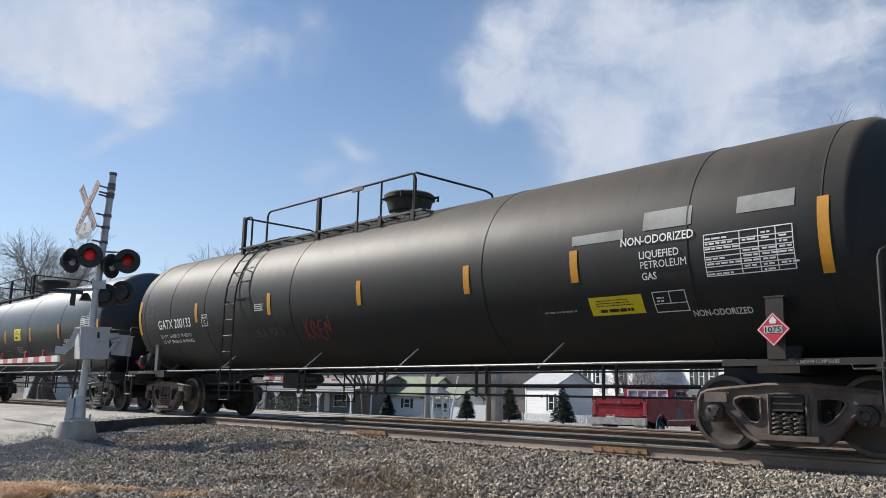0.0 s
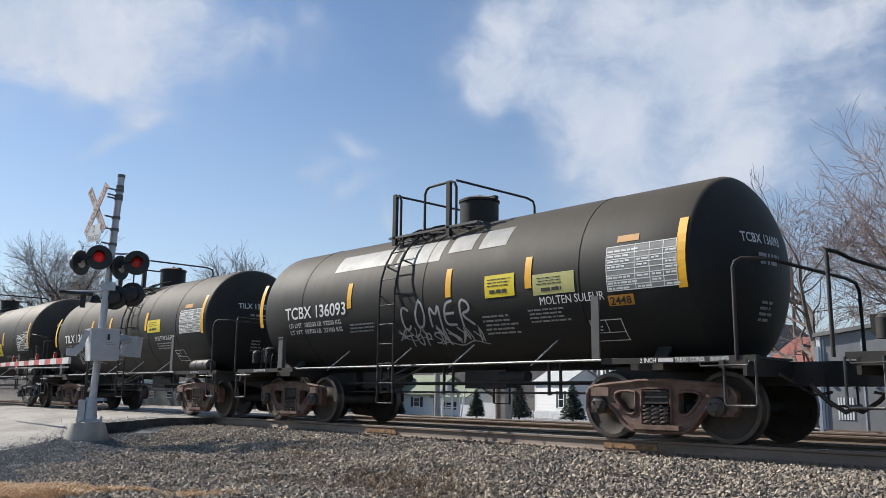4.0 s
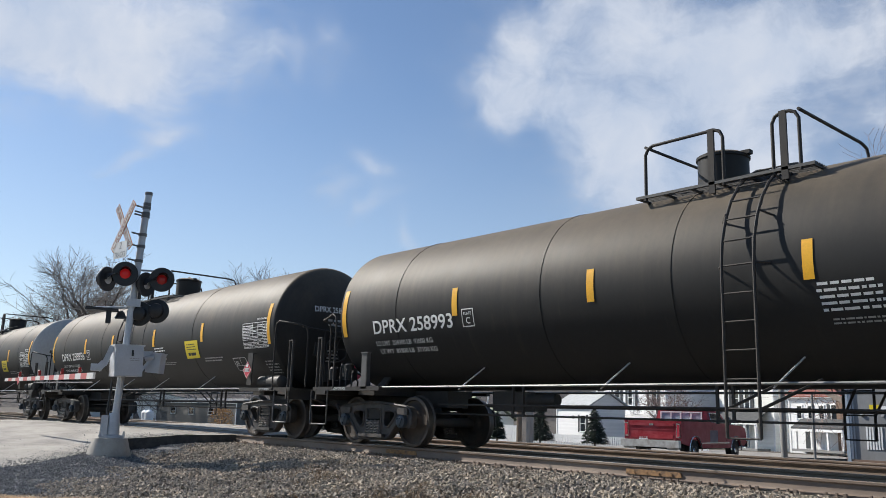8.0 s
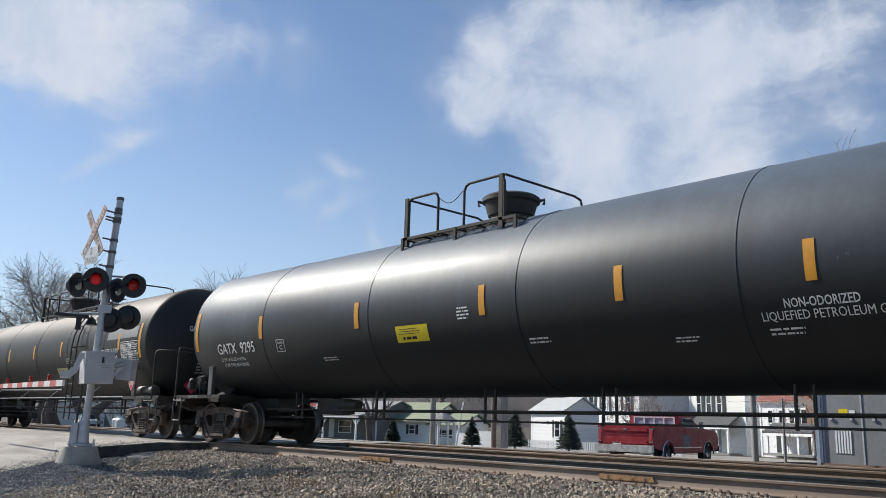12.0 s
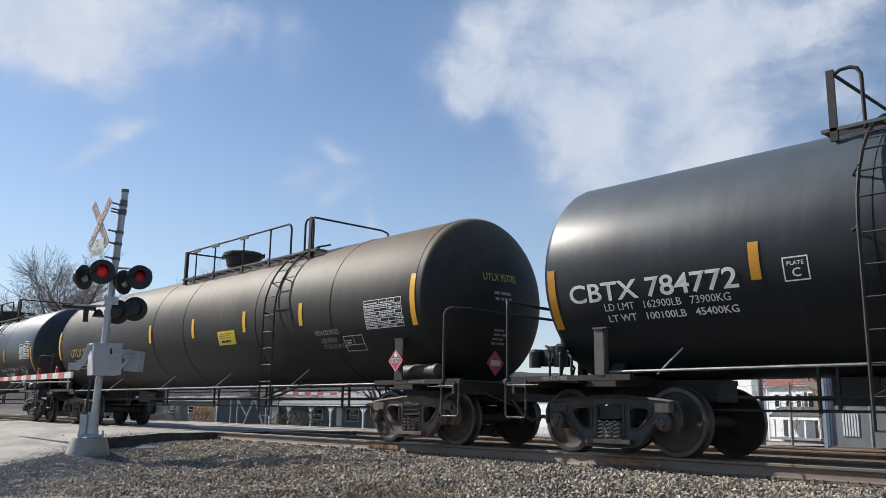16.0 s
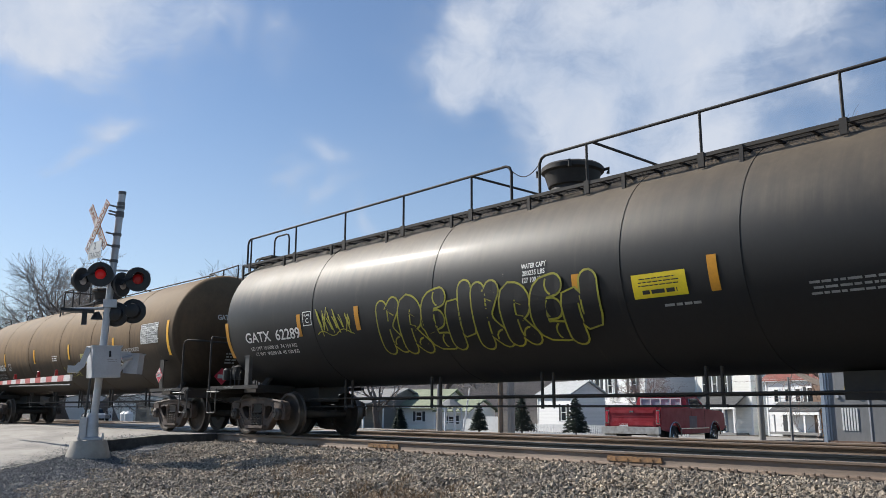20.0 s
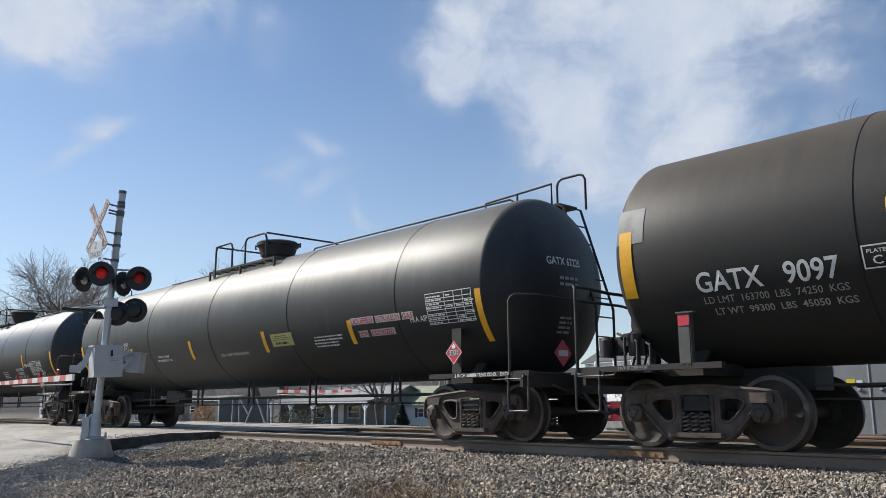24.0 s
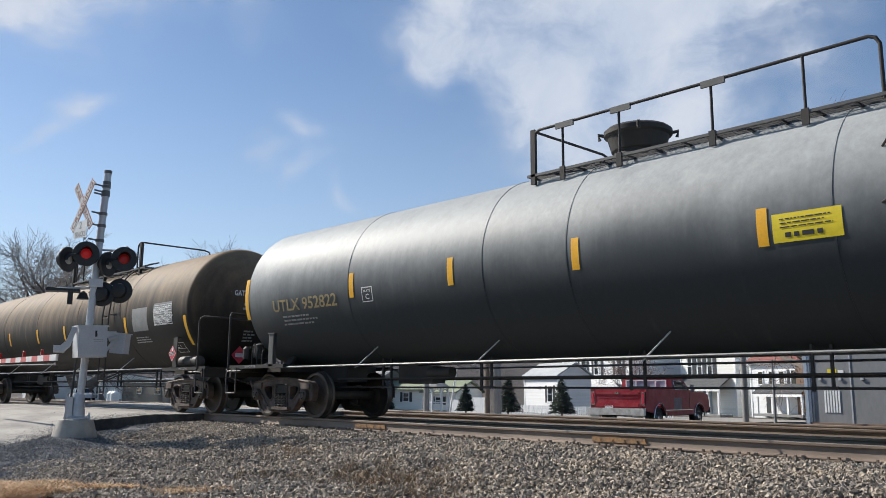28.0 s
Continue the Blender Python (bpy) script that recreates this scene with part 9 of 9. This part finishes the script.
         label="satin dark grey liquefied gas tank car with red labels", stripes=[-8.57, -4.94, -1.47, 1.98, 5.10, 8.56],
         text=[("GATX62225", -7.36, -5.54, -16, 0.23), ("LD LMT  164300  LB  74500 KG", -7.3, -5.7, -26, 0.08), ("LT WT   98700  LB  44700 KG", -7.25, -5.65, -31.5, 0.08), ("½ INCH CERAMIC FIBER INSULATION", -0.11, 1.17, -31.5, 0.065), ("FRA AIP", 6.85, 7.3, -20, 0.10), ("CONSULT OWNER", -3.4, -2.75, -27, 0.055), ("BEFORE REPAIRING TANK", -3.5, -2.65, -31, 0.055)],
         marks=[("label", 5.15, 5.85, -16.5, 0.13, "LIQUEFIED"), ("label", 5.9, 6.6, -16.8, 0.13, "PETROLEUM"), ("label", 6.65, 6.95, -16.8, 0.13, "GAS"), ("label", 5.32, 5.6, -26, 0.13, "NON"), ("label", 5.68, 6.37, -26, 0.13, "ODORIZED"), ("table", 7.32, 8.42, -15, 0.53), ("pale", 2.26, 3.09, -23.5, 0.28), ("plate_c", -5.4, -5.12, -14, 0.27), ("lines", 3.8, 4.8, -28, 0.26, 4, "letter")]),
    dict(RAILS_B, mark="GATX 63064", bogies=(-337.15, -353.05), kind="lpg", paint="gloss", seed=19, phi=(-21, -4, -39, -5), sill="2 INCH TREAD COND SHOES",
         label="glossy black liquefied gas tank car with yellow stripes", stripes=[-8.70, -5.32, -1.56, 1.96, 5.55, 8.55],
         text=[("GATX 63064", -7.72, -5.76, -15.5, 0.23), ("LD LMT  163900  LB  74350 KG", -7.7, -6.0, -25, 0.08), ("LT WT   99100  LB  44950 KG", -7.6, -5.95, -30, 0.08), ("0.65 INCH CERAMIC FIBER", 0.95, 1.98, -23.5, 0.072), ("AND 4 INCH FIBERGLASS", 0.98, 1.93, -27.2, 0.072), ("COMPRESSED TO 4 INCHES", 0.98, 2.05, -30.9, 0.072), ("DO NOT EXCEED 450° F", 1.0, 1.9, -34.6, 0.072), ("CONSULT OWNER", -2.82, -2.28, -24.5, 0.06), ("BEFORE REPAIRING TANK", -2.92, -2.1, -28, 0.06), ("NON-ODORIZED", 4.62, 5.53, -23.5, 0.11), ("LIQUEFIED", 4.8, 5.4, -29, 0.11), ("PETROLEUM GAS", 4.66, 5.6, -34.5, 0.11), ("FRA AIP", 5.75, 6.30, -19, 0.11)],
         marks=[("table", 6.29, 7.48, -24, 0.50), ("yellow", -1.15, -0.31, -20.5, 0.30), ("plate_c", -5.75, -5.48, -14, 0.27), ("lines", 3.0, 3.7, -29, 0.3, 4, "letter"), ("red", 8.1, 8.35, -36, 0.1), ("frame", 8.02, 8.38, 5, 0.36)]),
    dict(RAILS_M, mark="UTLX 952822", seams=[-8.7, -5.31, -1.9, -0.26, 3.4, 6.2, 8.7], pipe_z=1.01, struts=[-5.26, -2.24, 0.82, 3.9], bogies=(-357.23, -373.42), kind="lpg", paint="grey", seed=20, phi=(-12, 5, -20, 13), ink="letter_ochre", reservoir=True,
         label="slate grey liquefied gas tank car with yellow lettering", stripes=[-8.85, -5.20, -2.60, -0.10, 2.60, 5.45, 8.69],
         text=[("UTLX 952822", -7.84, -5.67, -11.5, 0.23, "letter_ochre"), ("LIQUEFIED PETROLEUM GAS", 5.41, 7.01, -15, 0.11, "letter_ochre"), ("NON ODORIZED", 5.45, 6.25, -23, 0.10, "letter_ochre")],
         marks=[("table", 7.34, 8.45, -8, 0.48), ("yellow", 2.72, 3.50, -5, 0.33), ("plate_c", -4.9, -4.6, -11, 0.27), ("plate", 6.6, 7.15, -25, 0.33), ("lines", -7.6, -6.3, -23, 0.24, 3), ("patch", 7.3, 7.5, -36, 0.16)]),
    dict(RAILS_C, mark="GATX 204512", seams=[-8.6, -5.2, -1.8, 1.7, 5.2, 8.6], bogies=(-377.64, -393.60), kind="lpg", paint="tan", seed=21, phi=(-21, -4, -38, -9), reservoir=True,
         label="dust-brown liquefied gas tank car with overpainted patches", stripes=[-8.6, -4.6, -1.75, 0.66, 5.14, 8.55],
         text=[], marks=[("patch", 5.6, 6.5, -8, 0.6), ("patch", 6.9, 7.9, -4, 0.5), ("table", 6.9, 7.9, -6, 0.5), ("lines", 5.6, 6.6, -28, 0.2, 3), ("plate", 7.6, 8.1, -40, 0.3)]),
]
for spec in CARS:
    tank_car(spec)


# ---- what moves ----
def motions():
    """The train rolls past at an even speed, its wheels turn, and the clouds drift."""
    for car, mid, wheels, hb in ALL_CARS:
        walk(car, [(t, pose(mid + SPEED * t, TRACK_Y, 0)) for t in (0.0, 7.0, 14.0, 21.0, 28.0)])
        first = max(0.0, (-46.0 - hb - mid) / SPEED)
        last = min(28.0, (4.0 + hb - mid) / SPEED)
        f0, f1 = int(first * FPS), int(last * FPS) + 1
        for wheel in wheels:
            at = wheel.location.copy()
            rows = []
            if f0 > 0:
                rows.append((0.0, 0.0))
            rows += [(k / FPS, math.degrees(SPEED * (k / FPS - first) / WHEEL_R)) for k in range(f0, min(f1, int(28 * FPS)) + 1)]
            if rows[-1][0] < 28.0:
                rows.append((28.0, rows[-1][1]))
            walk(wheel, [(t, pose(at.x, at.y, at.z, 0, a, 0)) for t, a in rows])
    for layer, turn, lift, axis in ((CLOUDS, 0.08, 0.15, 70.0), (HIGH_CLOUDS, 0.20, 0.14, 162.0)):
        spin = Vector((-math.sin(radians(axis)), math.cos(radians(axis)), 0.0))
        walk(layer, [(t, Matrix.Rotation(radians(turn * t), 4, "Z") @ Matrix.Rotation(radians(-lift * t), 4, spin)) for t in (0.0, 7.0, 14.0, 21.0, 28.0)])


motions()
